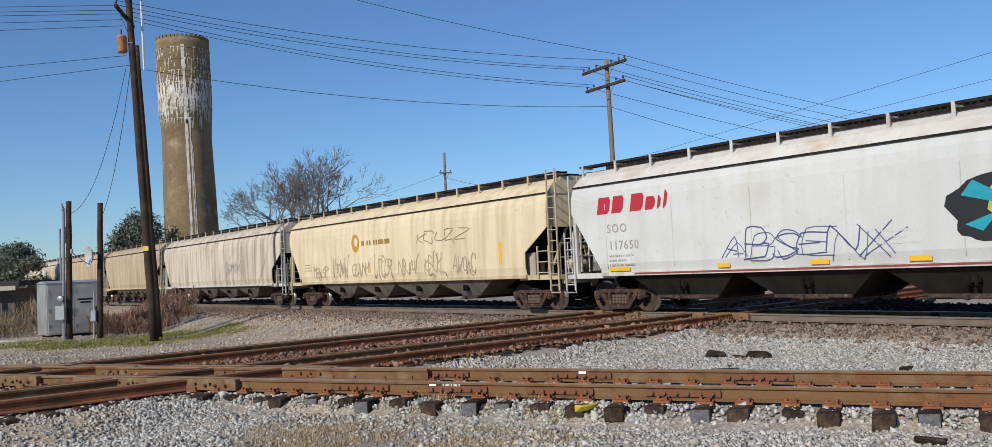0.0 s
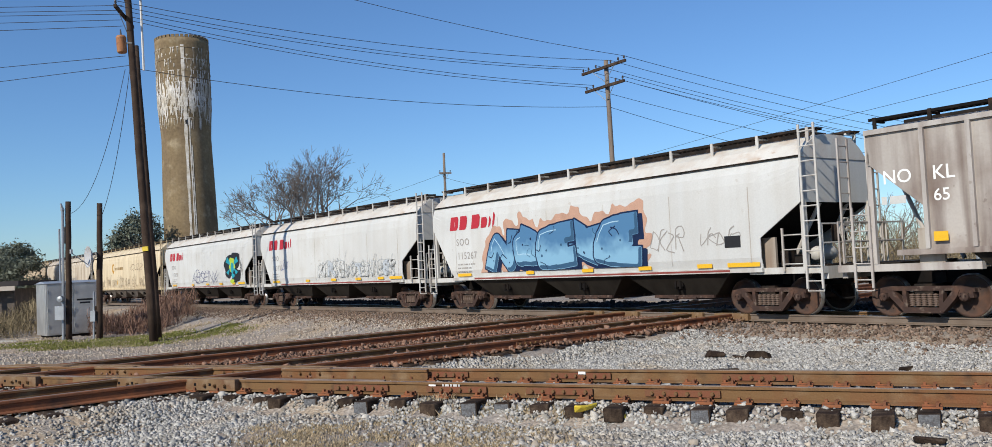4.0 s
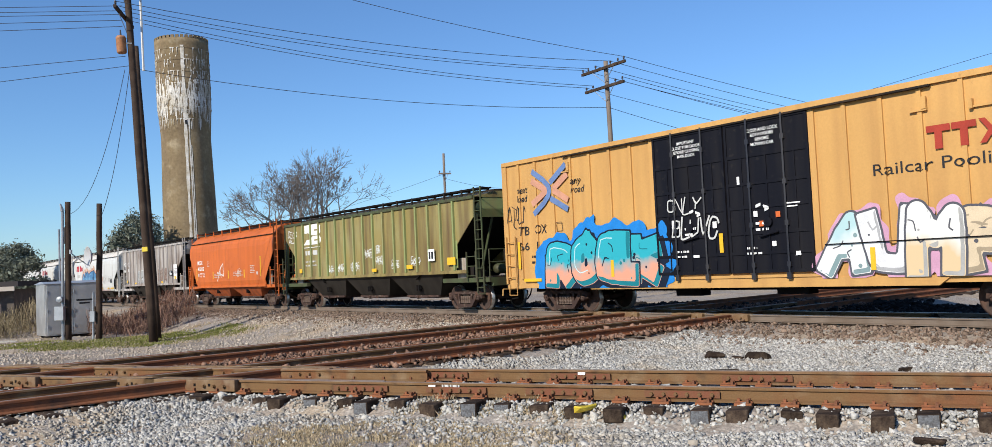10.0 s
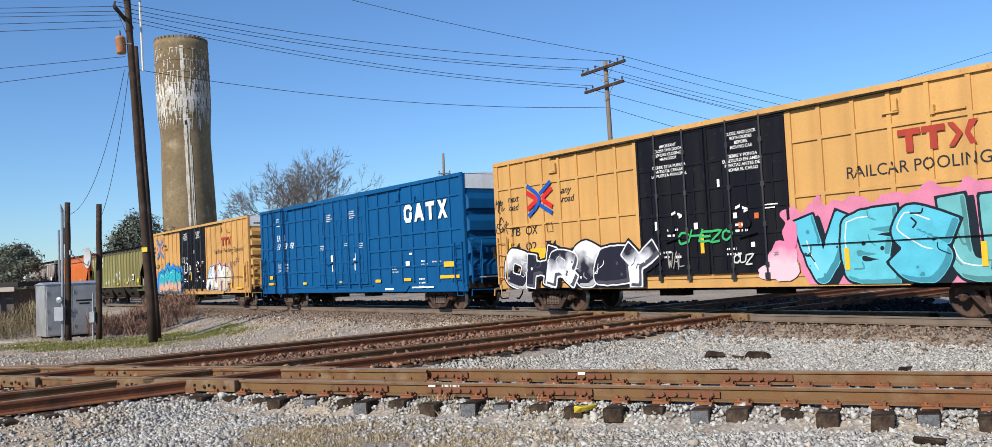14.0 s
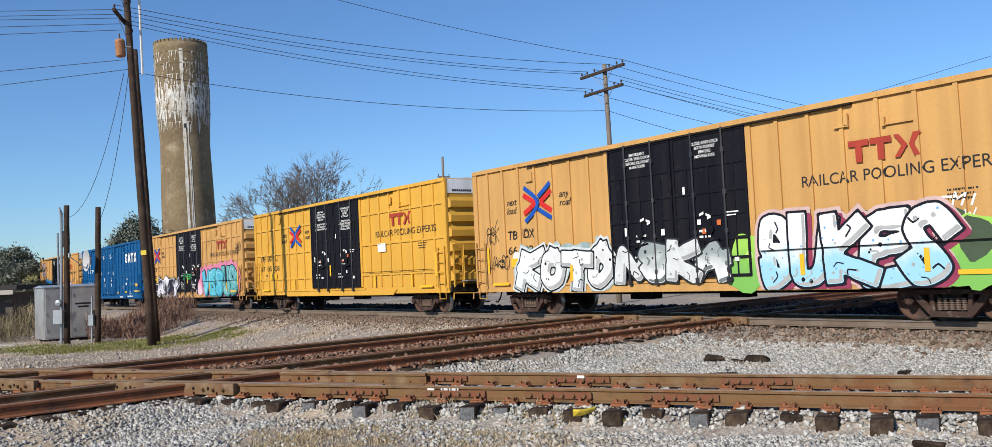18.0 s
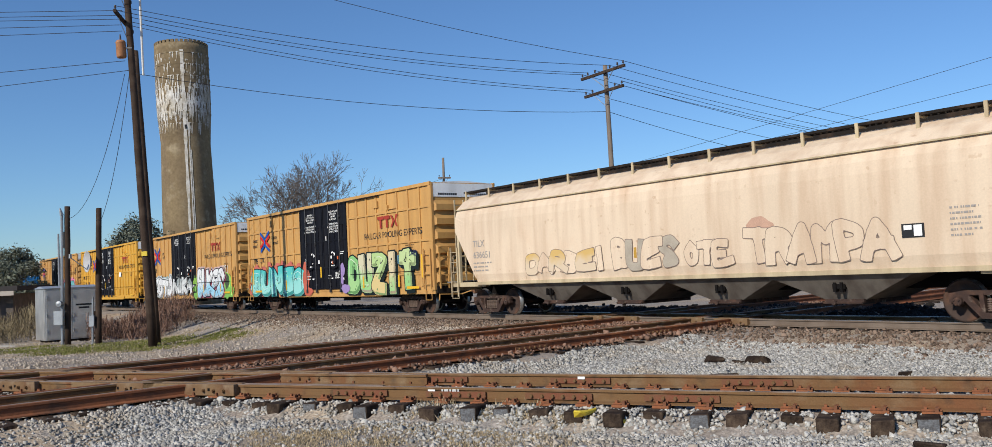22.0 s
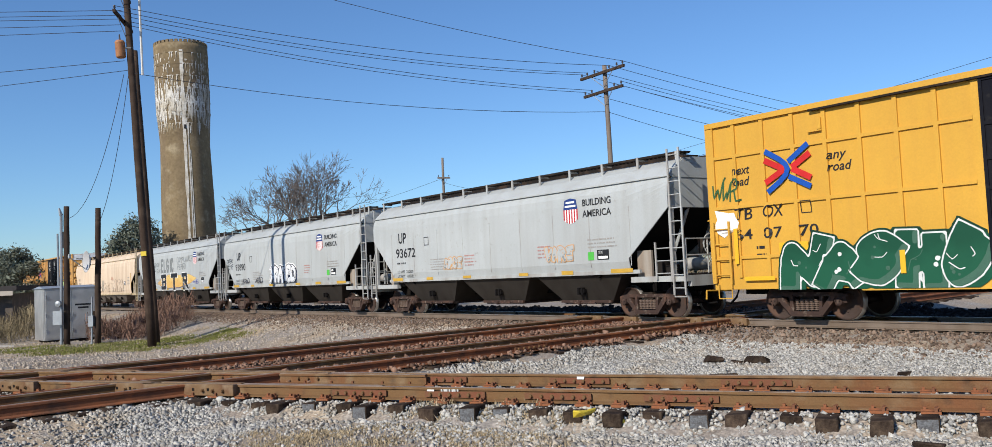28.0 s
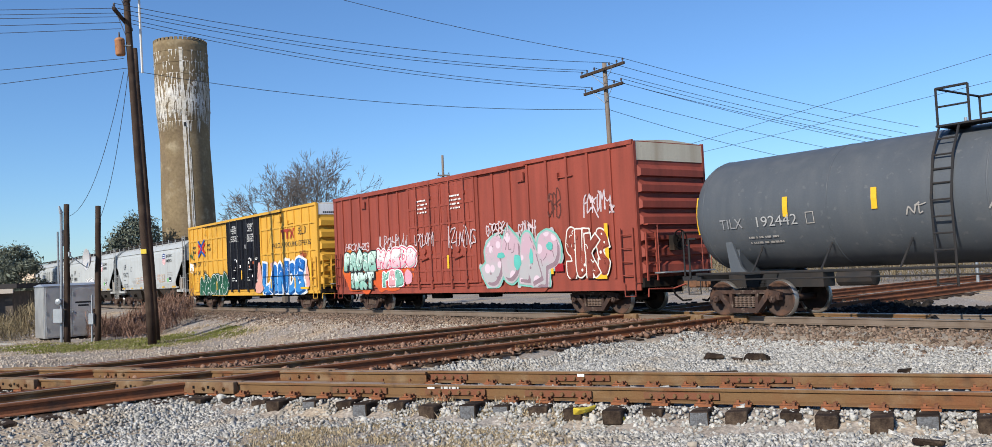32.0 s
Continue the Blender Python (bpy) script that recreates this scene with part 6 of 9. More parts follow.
# ---- box cars ----
def boxcar(joint, length, label, mat, door_mat, panels, frame, end_mat=None, cap=None, door=(-2.55, 2.5), rows=(), name="box_car", ends=7, brake=True, sill_mat=None, posts=8, top=5.08, low=0.95, rod_mat=None):
    car = start(name, joint, length, label, 7.08)
    half = length / 2 - 0.93
    em = end_mat or mat
    part("side_wall", B((-half, half, -1.5, -1.46, low, top - 0.02)), mat, car)
    part("side_wall", B((-half, half, 1.46, 1.5, low, top - 0.02)), mat, car)
    bm = bmesh.new()
    hexa(bm, [(-half, -1.56, top - 0.03), (half, -1.56, top - 0.03), (half, 1.56, top - 0.03), (-half, 1.56, top - 0.03), (-half, -0.15, top + 0.06), (half, -0.15, top + 0.06), (half, 0.15, top + 0.06), (-half, 0.15, top + 0.06)])
    part("roof", bm, cap or em, car)
    part("eave_rail", B((-half, half, -1.575, -1.5, top - 0.12, top + 0.01), (-half, half, 1.5, 1.575, top - 0.12, top + 0.01)), mat, car)
    part("floor", B((-half, half, -1.46, 1.46, 1.0, 1.1)), M_BLACK, car)
    for s in (-1, 1):
        bm = bmesh.new()
        plate(bm, [(-5.6, 0.96), (-5.3, 0.74), (5.3, 0.74), (5.6, 0.96)], s * 1.52 - 0.03, s * 1.52 + 0.03)
        part("side_sill", bm, sill_mat or mat, car)
    d0, d1 = door
    ROWS[car.name] = rows
    # posts between the end and the doors
    for a, b in ((-half, d0), (d1, half)):
        for k in range(posts + 1):
            x = a + (b - a) * k / posts
            w = 0.11 if k in (0, posts) else 0.05
            x = min(max(x, -half + w), half - w)
            POSTS.setdefault(car.name, []).append((x, w))
            for s in (-1, 1):
                y = sorted((s * 1.5, s * 1.548))
                part("side_post", B((x - w, x + w, *y, 1.1, top - 0.12)), mat, car)
        if panels:
            for z in rows:
                for s in (-1, 1):
                    y = sorted((s * 1.5, s * 1.546))
                    part("panel_rib", B((a + 0.12, b - 0.12, *y, z - 0.04, z + 0.04)), mat, car)
    # sliding doors
    mid = (d0 + d1) / 2
    for s in (-1, 1):
        for a, b in ((d0 + 0.05, mid - 0.02), (mid + 0.02, d1 - 0.05)):
            y = sorted((s * 1.5, s * 1.56))
            leaf = part("door", B((a, b, *y, 1.1, top - 0.14)), door_mat, car, "sliding plug door")
            if s > 0:
                continue
            bm = bmesh.new()
            for z in (1.14, 1.6, 2.1, 2.75, 3.35, 4.05, top - 0.18):
                box(bm, a + 0.03, b - 0.03, -1.585, -1.56, z - 0.04, z + 0.04)
            for x in (a + 0.04, b - 0.04):
                box(bm, x - 0.035, x + 0.035, -1.588, -1.56, 1.12, top - 0.16)
            for x in (a + (b - a) * 0.2, a + (b - a) * 0.5, a + (b - a) * 0.83):
                box(bm, x - 0.02, x + 0.02, -1.583, -1.56, 1.12, 4.05)
            part("door_frame", bm, door_mat, leaf)
            bm = bmesh.new()
            for x in (a + (b - a) * 0.3, a + (b - a) * 0.72):
                rod(bm, (x, -1.62, 1.0), (x, -1.62, top - 0.1), 0.025, seg=6)
                for z in (1.3, 2.3, 3.3, 4.4):
                    box(bm, x - 0.05, x + 0.05, -1.63, -1.56, z - 0.06, z + 0.06)
                box(bm, x - 0.06, x + 0.06, -1.65, -1.57, 0.94, 1.1)
            part("lock_rod", bm, rod_mat or door_mat, leaf)
            rod_x = a + (b - a) * 0.5
            bm = bmesh.new()
            rod(bm, (rod_x - 0.25, -1.63, 2.0), (rod_x + 0.3, -1.63, 2.1), 0.025)
            lathe(bm, [(0.0, -1.64), (0.12, -1.63), (0.12, -1.57), (0.0, -1.57)], "y", 12, (rod_x, 0, 2.35))
            part("door_gear", bm, door_mat, leaf)
    part("door_track", B((d0 - 4.4, d1 + 0.3, -1.558, -1.5, 0.98, 1.05)), mat, car)
    # upper track: with contrasting doors its dark colour stands for the shadow it casts
    part("door_track", B((d0 - 3.8, d1 + 2.9, -1.625, -1.53, top - 0.17, top - 0.125)), M_UNDER if door_mat is not mat else mat, car, "door track under the eave, shadow-dark on cars with black doors")
    for x in (d0 - 3.55, d1 + 2.75):
        part("track_stop", B((x - 0.05, x + 0.05, -1.6, -1.54, top - 0.62, top - 0.36), (x - 0.32, x + 0.05, -1.58, -1.54, top - 0.66, top - 0.62)), mat, car, "bracket that stops the door")
    # ribbed ends
    for s in (-1, 1):
        e = s * half
        part("end_wall", B((*sorted((e, e - s * 0.05)), -1.46, 1.46, 0.95, top - 0.02)), em, car)
        z, h = 1.15, (top - 0.66 - 1.15) / ends
        for k in range(ends):
            bm = bmesh.new()
            hexa(bm, [(e, -1.44, z + h * k + h * 0.12), (e, 1.44, z + h * k + h * 0.12), (e, 1.44, z + h * k + h * 0.9), (e, -1.44, z + h * k + h * 0.9),
                      (e + s * 0.11, -1.36, z + h * k + h * 0.2), (e + s * 0.11, 1.36, z + h * k + h * 0.2), (e + s * 0.11, 1.36, z + h * k + h * 0.62), (e + s * 0.11, -1.36, z + h * k + h * 0.62)])
            bmesh.ops.recalc_face_normals(bm, faces=bm.faces)
            part("end_rib", bm, em, car)
        part("end_cap", B((*sorted((e, e + s * 0.02)), -1.46, 1.46, top - 0.58, top - 0.05)), cap or em, car, "white painted end panel" if cap else "")
        for y0, y1 in ((-1.54, -1.44), (1.44, 1.54)):
            part("corner_post", B((*sorted((e + s * 0.03, e - s * 0.1)), y0, y1, 0.95, top - 0.03)), mat, car)
        part("bulkhead_sill", B((*sorted((e - s * 0.05, e + s * 0.1)), -1.45, 1.45, 0.82, 1.08)), M_UNDER, car)
        x0, x1 = sorted((e - s * 0.12, e - s * 0.62))
        ladder(car, x0, x1, -1.6, 0.98, 2.55, frame, 4)
        stirrup(car, (x0 + x1) / 2, -1.56, 0.95, frame)
        end_ladder(car, e + s * 0.16, -1.35, -0.95, 1.0, 2.4, frame, 4)
        bm = bmesh.new()
        chain(bm, [(e + s * 0.1, -1.35, 2.62), (e + s * 0.24, -1.35, 2.62), (e + s * 0.24, 1.35, 2.62), (e + s * 0.1, 1.35, 2.62)], 0.02, 5)
        for y in (-0.95, 0.95, 1.35):
            rod(bm, (e + s * 0.24, y, 1.25), (e + s * 0.24, y, 2.62), 0.018, seg=5)
        part("grab_rail", bm, frame, car)
        part("platform", B((*sorted((e + s * 0.08, e + s * 0.5)), -1.0, 1.2, 1.2, 1.24)), M_GALV, car, "steel crossover grating")
        bm = bmesh.new()
        chain(bm, [(e + s * 0.3, -1.5, 0.78), (e + s * 0.3, -0.5, 0.74), (e + s * 0.55, -0.2, 0.86)], 0.022, 5)
        chain(bm, [(e + s * 0.3, -1.5, 0.78), (e + s * 0.3, -1.52, 0.55)], 0.022, 5)
        part("uncoupling_lever", bm, frame, car)
        if s > 0 and brake:
            brake_wheel(car, e + 0.42, -0.2, 2.15, M_BLACK)
    part("centre_sill", B((-half, half, -0.25, 0.25, 0.62, 1.0)), M_BLACK, car)
    part("brake_cylinder", B((1.0, 1.9, -1.1, -0.7, 0.55, 0.9)), M_BLACK, car)
    part("brake_valve", B((-2.5, -1.6, -0.9, -0.5, 0.5, 0.85)), M_BLACK, car)
    part("vent_hatch", B((half - 3.35, half - 2.65, -1.56, -1.52, 4.32, 4.36), (half - 3.35, half - 3.28, -1.6, -1.5, 4.3, 4.5)), mat, car)
    return car, half


# ---- tank car ----
def tank_car(joint, length, label, mat, frame):
    car = start("tank_car", joint, length, label, length / 2 - 2.3)
    half = length / 2 - 0.7
    zc, r = 2.68, 1.49
    bm = bmesh.new()
    prof = [(0.0, -half)] + [(r * math.sin(a), -half + 0.75 * (1 - math.cos(a))) for a in (0.3, 0.6, 0.9, 1.2, 1.4, 1.5708)]
    prof += [(r, -half + 0.75 + (2 * half - 1.5) * k / 8) for k in range(1, 8)]
    prof += [(rr, -a) for rr, a in reversed(prof[:7])]
    lathe(bm, prof, "x", 40, (0, 0, zc))
    bmesh.ops.remove_doubles(bm, verts=bm.verts[:], dist=0.0005)
    bmesh.ops.recalc_face_normals(bm, faces=bm.faces)
    part("tank_shell", bm, mat, car, "", smooth=True)
    for x in (-half + 0.75, -half / 2 + 0.4, 0.0, half / 2 - 0.4, half - 0.75):
        bm = bmesh.new()
        lathe(bm, [(r, -0.02), (r + 0.008, -0.015), (r + 0.008, 0.015), (r, 0.02)], "x", 40, (x, 0, zc))
        part("weld_seam", bm, mat, car, smooth=True)
    for s in (-1, 1):
        e = s * half
        bm = B((*sorted((e - s * 1.55, e - s * 1.65)), -1.2, 1.2, 1.08, 1.75))
        plate(bm, [(e - s * 1.5, 1.95), (e - s * 1.3, 1.95), (e - s * 1.42, 1.1), (e - s * 1.95, 1.1), (e - s * 1.75, 1.3)], -1.3, -1.22)
        plate(bm, [(e - s * 1.5, 1.95), (e - s * 1.3, 1.95), (e - s * 1.42, 1.1), (e - s * 1.95, 1.1), (e - s * 1.75, 1.3)], 1.22, 1.3)
        part("saddle", bm, mat, car)
        part("stub_sill", B((*sorted((e - s * 3.4, e + s * 0.15)), -0.25, 0.25, 0.72, 1.08), (*sorted((e - s * 0.5, e + s * 0.15)), -1.4, 1.4, 0.98, 1.1)), frame, car)
        bm = bmesh.new()
        rod(bm, (e - s * 0.15, -1.42, 1.05), (e - s * 0.15, -1.42, 2.1), 0.03)
        rod(bm, (e - s * 0.15, -1.42, 2.1), (e - s * 0.4, -1.42, 2.1), 0.03)
        rod(bm, (e + s * 0.05, -1.4, 1.1), (e + s * 0.05, -1.4, 2.3), 0.025)
        rod(bm, (e + s * 0.05, 1.4, 1.1), (e + s * 0.05, 1.4, 2.3), 0.025)
        rod(bm, (e + s * 0.05, -1.4, 2.3), (e + s * 0.05, 1.4, 2.3), 0.025)
        part("end_rail", bm, frame, car)
        stirrup(car, e - s * 0.3, -1.45, 1.0, frame)
    part("walkway_rail", R(((-half + 0.4, -1.46, 1.14), (half - 0.4, -1.46, 1.14), 0.035), ((-half + 0.4, -1.46, 0.98), (half - 0.4, -1.46, 0.98), 0.02)), frame, car)
    for k in range(7):
        x = -half + 2.2 + k * (2 * half - 4.4) / 6
        part("rail_stay", R(((x, -1.46, 1.14), (x + 0.22, -1.25, 1.8), 0.025)), frame, car)
    # manway, platform and ladders
    bm = bmesh.new()
    lathe(bm, [(0.0, 4.55), (0.3, 4.52), (0.36, 4.42), (0.36, 4.12), (0.0, 4.12)], "z", 16)
    part("manway", bm, mat, car)
    part("platform", B((-1.15, 1.15, -1.05, -0.5, 4.12, 4.16), (-1.15, 1.15, 0.5, 1.05, 4.12, 4.16), (-1.15, -0.7, -0.5, 0.5, 4.12, 4.16), (0.7, 1.15, -0.5, 0.5, 4.12, 4.16)), frame, car)
    bm = bmesh.new()
    for x in (-1.12, -0.45, 0.45, 1.12):
        for y in (-1.0, 1.0):
            rod(bm, (x, y, 4.14), (x, y, 4.95), 0.028)
    for y in (-1.0, 1.0):
        for a, b in ((-1.12, -0.45), (0.45, 1.12)):
            rod(bm, (a, y, 4.95), (b, y, 4.95), 0.028)
            rod(bm, (a, y, 4.55), (b, y, 4.55), 0.022)
    for x in (-1.12, 1.12):
        rod(bm, (x, -1.0, 4.95), (x, 1.0, 4.95), 0.028)
    part("guard_rail", bm, frame, car)
    bm = bmesh.new()
    for x in (-1.1, -0.68):
        chain(bm, [(x, -1.52, 0.75), (x, -1.56, 2.6), (x, -1.36, 3.5), (x, -1.0, 4.12)], 0.028, 6)
    for z in (0.8, 1.15, 1.5, 1.85, 2.2, 2.55, 2.9, 3.2, 3.5, 3.85):
        y = -1.56 if z < 2.6 else -1.56 + 0.2 * (z - 2.6) / 0.9 if z < 3.5 else -1.36 + 0.36 * (z - 3.5) / 0.62
        rod(bm, (-1.1, y, z), (-0.68, y, z), 0.02)
    part("ladder", bm, frame, car)
    bm = bmesh.new()
    lathe(bm, [(0.0, 0.85), (0.14, 0.87), (0.17, 1.0), (0.17, 1.22), (0.0, 1.22)], "z", 12)
    part("bottom_valve", bm, frame, car)
    bm = bmesh.new()
    lathe(bm, [(0.0, -0.5), (0.2, -0.45), (0.2, 0.45), (0.0, 0.5)], "x", 12, (-3.4, -0.7, 0.95))
    part("air_reservoir", bm, frame, car)
    return car, half


def tank_side(z):
    return math.sqrt(max(1.49 ** 2 - (z - 2.68) ** 2, 0.05))

W_GREY = paint("white_grey_paint", (0.57, 0.575, 0.56), (0.36, 0.31, 0.25), 0.22, rough=0.5, patch=((0.50, 0.485, 0.45), 0.6, 0.45, 0.75))
W_FRAME = paint("frame_white", (0.55, 0.54, 0.51), (0.2, 0.13, 0.08), 0.6)
CREAM = paint("cream_paint", (0.70, 0.585, 0.40), (0.33, 0.22, 0.12), 0.5)
CREAM_F = paint("cream_frame", (0.55, 0.45, 0.29), (0.2, 0.13, 0.08), 0.6)
PEACH = paint("faded_peach_paint", (0.70, 0.56, 0.415), (0.40, 0.24, 0.14), 0.5, patch=((0.66, 0.45, 0.30), 0.5, 0.55, 0.8))
TAN = paint("dirty_tan_paint", (0.50, 0.40, 0.27), (0.2, 0.13, 0.08), 0.8)
DIRTYW = paint("dirty_white_paint", (0.61, 0.54, 0.43), (0.24, 0.16, 0.10), 0.9)
ORANGE = paint("orange_paint", (0.56, 0.135, 0.030), (0.22, 0.06, 0.025), 0.4)
GREEN = paint("faded_green_paint", (0.262, 0.208, 0.076), (0.11, 0.068, 0.035), 1.0, patch=((0.28, 0.255, 0.12), 0.6, 0.4, 0.7))
GREEN_RIB = paint("fresh_green_paint", (0.245, 0.285, 0.115), (0.27, 0.22, 0.1), 0.9)
GREEN_FR = paint("grimy_green_paint", (0.07, 0.085, 0.04), (0.05, 0.035, 0.025), 0.8)
SOOT = paint("sooty_grey_paint", (0.42, 0.385, 0.35), (0.10, 0.06, 0.045), 0.95, patch=((0.17, 0.12, 0.095), 0.7, 0.42, 0.66))
SOOT_RIB = paint("grey_rib_paint", (0.46, 0.43, 0.40), (0.14, 0.09, 0.07), 0.8)
YEL_NEW = paint("golden_yellow_paint", (0.63, 0.345, 0.05), (0.4, 0.2, 0.05), 0.22)
YEL_OLD = paint("faded_yellow_paint", (0.56, 0.315, 0.105), (0.30, 0.15, 0.06), 0.42)
DOOR_BLK = paint("black_door_paint", (0.008, 0.0085, 0.013), (0.03, 0.027, 0.025), 0.4, spec=0.08)
ROD_BLK = paint("black_rod_paint", (0.02, 0.02, 0.026), (0.09, 0.08, 0.07), 0.5, rough=0.4, spec=0.5)
BLUE = paint("blue_paint", (0.005, 0.084, 0.232), (0.004, 0.052, 0.14), 0.4, rough=0.5, spec=0.12)
BROWN = paint("oxide_red_paint", (0.285, 0.064, 0.043), (0.09, 0.026, 0.02), 0.5)
GREY_UP = paint("light_grey_paint", (0.43, 0.45, 0.45), (0.26, 0.24, 0.21), 0.3)
GREY_FR = paint("grey_frame_paint", (0.42, 0.43, 0.42), (0.18, 0.13, 0.1), 0.6)
TANK = paint("dark_grey_tank_paint", (0.082, 0.092, 0.105), (0.15, 0.15, 0.15), 0.3, rough=0.45)
TANK_FR = paint("grimy_tank_frame", (0.03, 0.03, 0.032), (0.06, 0.045, 0.035), 0.5, spec=0.1)
# both bay colours are darkened for the shade under the car body
BAY_W = paint("dusty_shaded_bay_paint", (0.16, 0.14, 0.12), (0.06, 0.045, 0.038), 0.9)
BAY_D = paint("shaded_bay_paint", (0.030, 0.026, 0.022), (0.012, 0.010, 0.009), 0.8, spec=0.1)
END_WHITE = paint("white_end_panel", (0.88, 0.88, 0.87), (0.4, 0.38, 0.35), 0.3)
flat = lambda z: 1.5
post = lambda z: 1.548


proud = lambda z: 1.549


def skin(z):
    """Over the box cars' posts, sill and lower door track."""
    return 1.562


rib = lambda z: 1.502
SIGN_BLUE, SIGN_RED = ink(0.015, 0.09, 0.42), ink(0.62, 0.03, 0.03)


def data_block(car, x, z, side, mat, seed, scale=1.0):
    bars(car, x, z, 3, 1.1 * scale, 0.07 * scale, mat, side, seed)


def rail_name(car, x, z, h):
    """The red two-word brand mark, as plain slanted blocks."""
    polys = []
    u = x
    for w, hh in ((0.56, h), (0.5, h), (0.0, 0), (0.54, h), (0.4, h * 0.74), (0.16, h * 0.74), (0.16, h)):
        if w == 0.0:
            u += 0.2
            continue
        sh = lambda a, b: (a + b * 0.2, z + b)
        polys.append([sh(u, 0), sh(u + w - 0.12, 0), sh(u + w - 0.04, 0.1), sh(u + w - 0.04, hh - 0.1), sh(u + w - 0.12, hh), sh(u, hh)])
        u += w + 0.06
    decal(car, "brand_mark", polys, M_RED, curved, 0.009, "red slanted brand mark")


# the cars that lead, far down the line
c, h = hopper(-110.5, 18.0, "dirty white covered hopper car far down the line", DIRTYW, W_FRAME, (-3.6, 0, 3.6), BAY_D)
c, h = hopper(-92.5, 18.8, "dirty white covered hopper car far down the line", DIRTYW, W_FRAME, (-3.6, 0, 3.6), BAY_D)
c, h = hopper(-73.7, 19.3, "rust-streaked tan covered hopper car", TAN, W_FRAME, (-4.5, -1.5, 1.5, 4.5), BAY_W)
c, h = hopper(-54.4, 16.9, "rust-streaked tan covered hopper car", TAN, CREAM_F, (-3.6, -1.2, 1.2, 3.6), BAY_W)
c, h = hopper(-37.5, 21.4, "dirty white long covered hopper car", DIRTYW, W_FRAME, (-5.0, -1.7, 1.7, 5.0), BAY_W)
scrawl(c, 2.0, 4.6, 1.9, 2.5, 71, M_FAINT, curved, 0.05, 8)
c, h = hopper(-16.1, 21.45, "cream covered hopper car with a faded brand mark", CREAM, CREAM_F, (-5.0, -1.7, 1.7, 5.0), BAY_W)
decal(c, "brand_disc", [blob(random.Random(2), -3.05, 2.85, 0.36, 0.4, 20, 0.02, 2.0)], ink(0.55, 0.30, 0.05), curved, 0.008, "ochre round mark")
decal(c, "brand_ring", [blob(random.Random(2), -3.0, 2.9, 0.17, 0.2, 14, 0.02, 2.0)], CREAM, curved, 0.010)
bars(c, -2.5, 2.72, 1, 2.9, 0.28, ink(0.34, 0.22, 0.09), curved, 5, name="brand_mark")
for k in range(7):
    scrawl(c, -7.4 + k * 2.0, -5.9 + k * 2.0, 1.4, 2.0 + 0.25 * (k % 2), 80 + k, ink(0.42, 0.33, 0.22), curved, 0.05, 5)
scrawl(c, 2.0, 5.5, 2.6, 3.1, 90, ink(0.25, 0.18, 0.12), curved, 0.03, 5)
data_block(c, -8.4, 2.0, curved, M_FAINT, 4)
stripes(c, [(7.55, 2.0, 0.14, 0.75), (-1.8, 1.7, 0.1, 0.35)], -1.555)

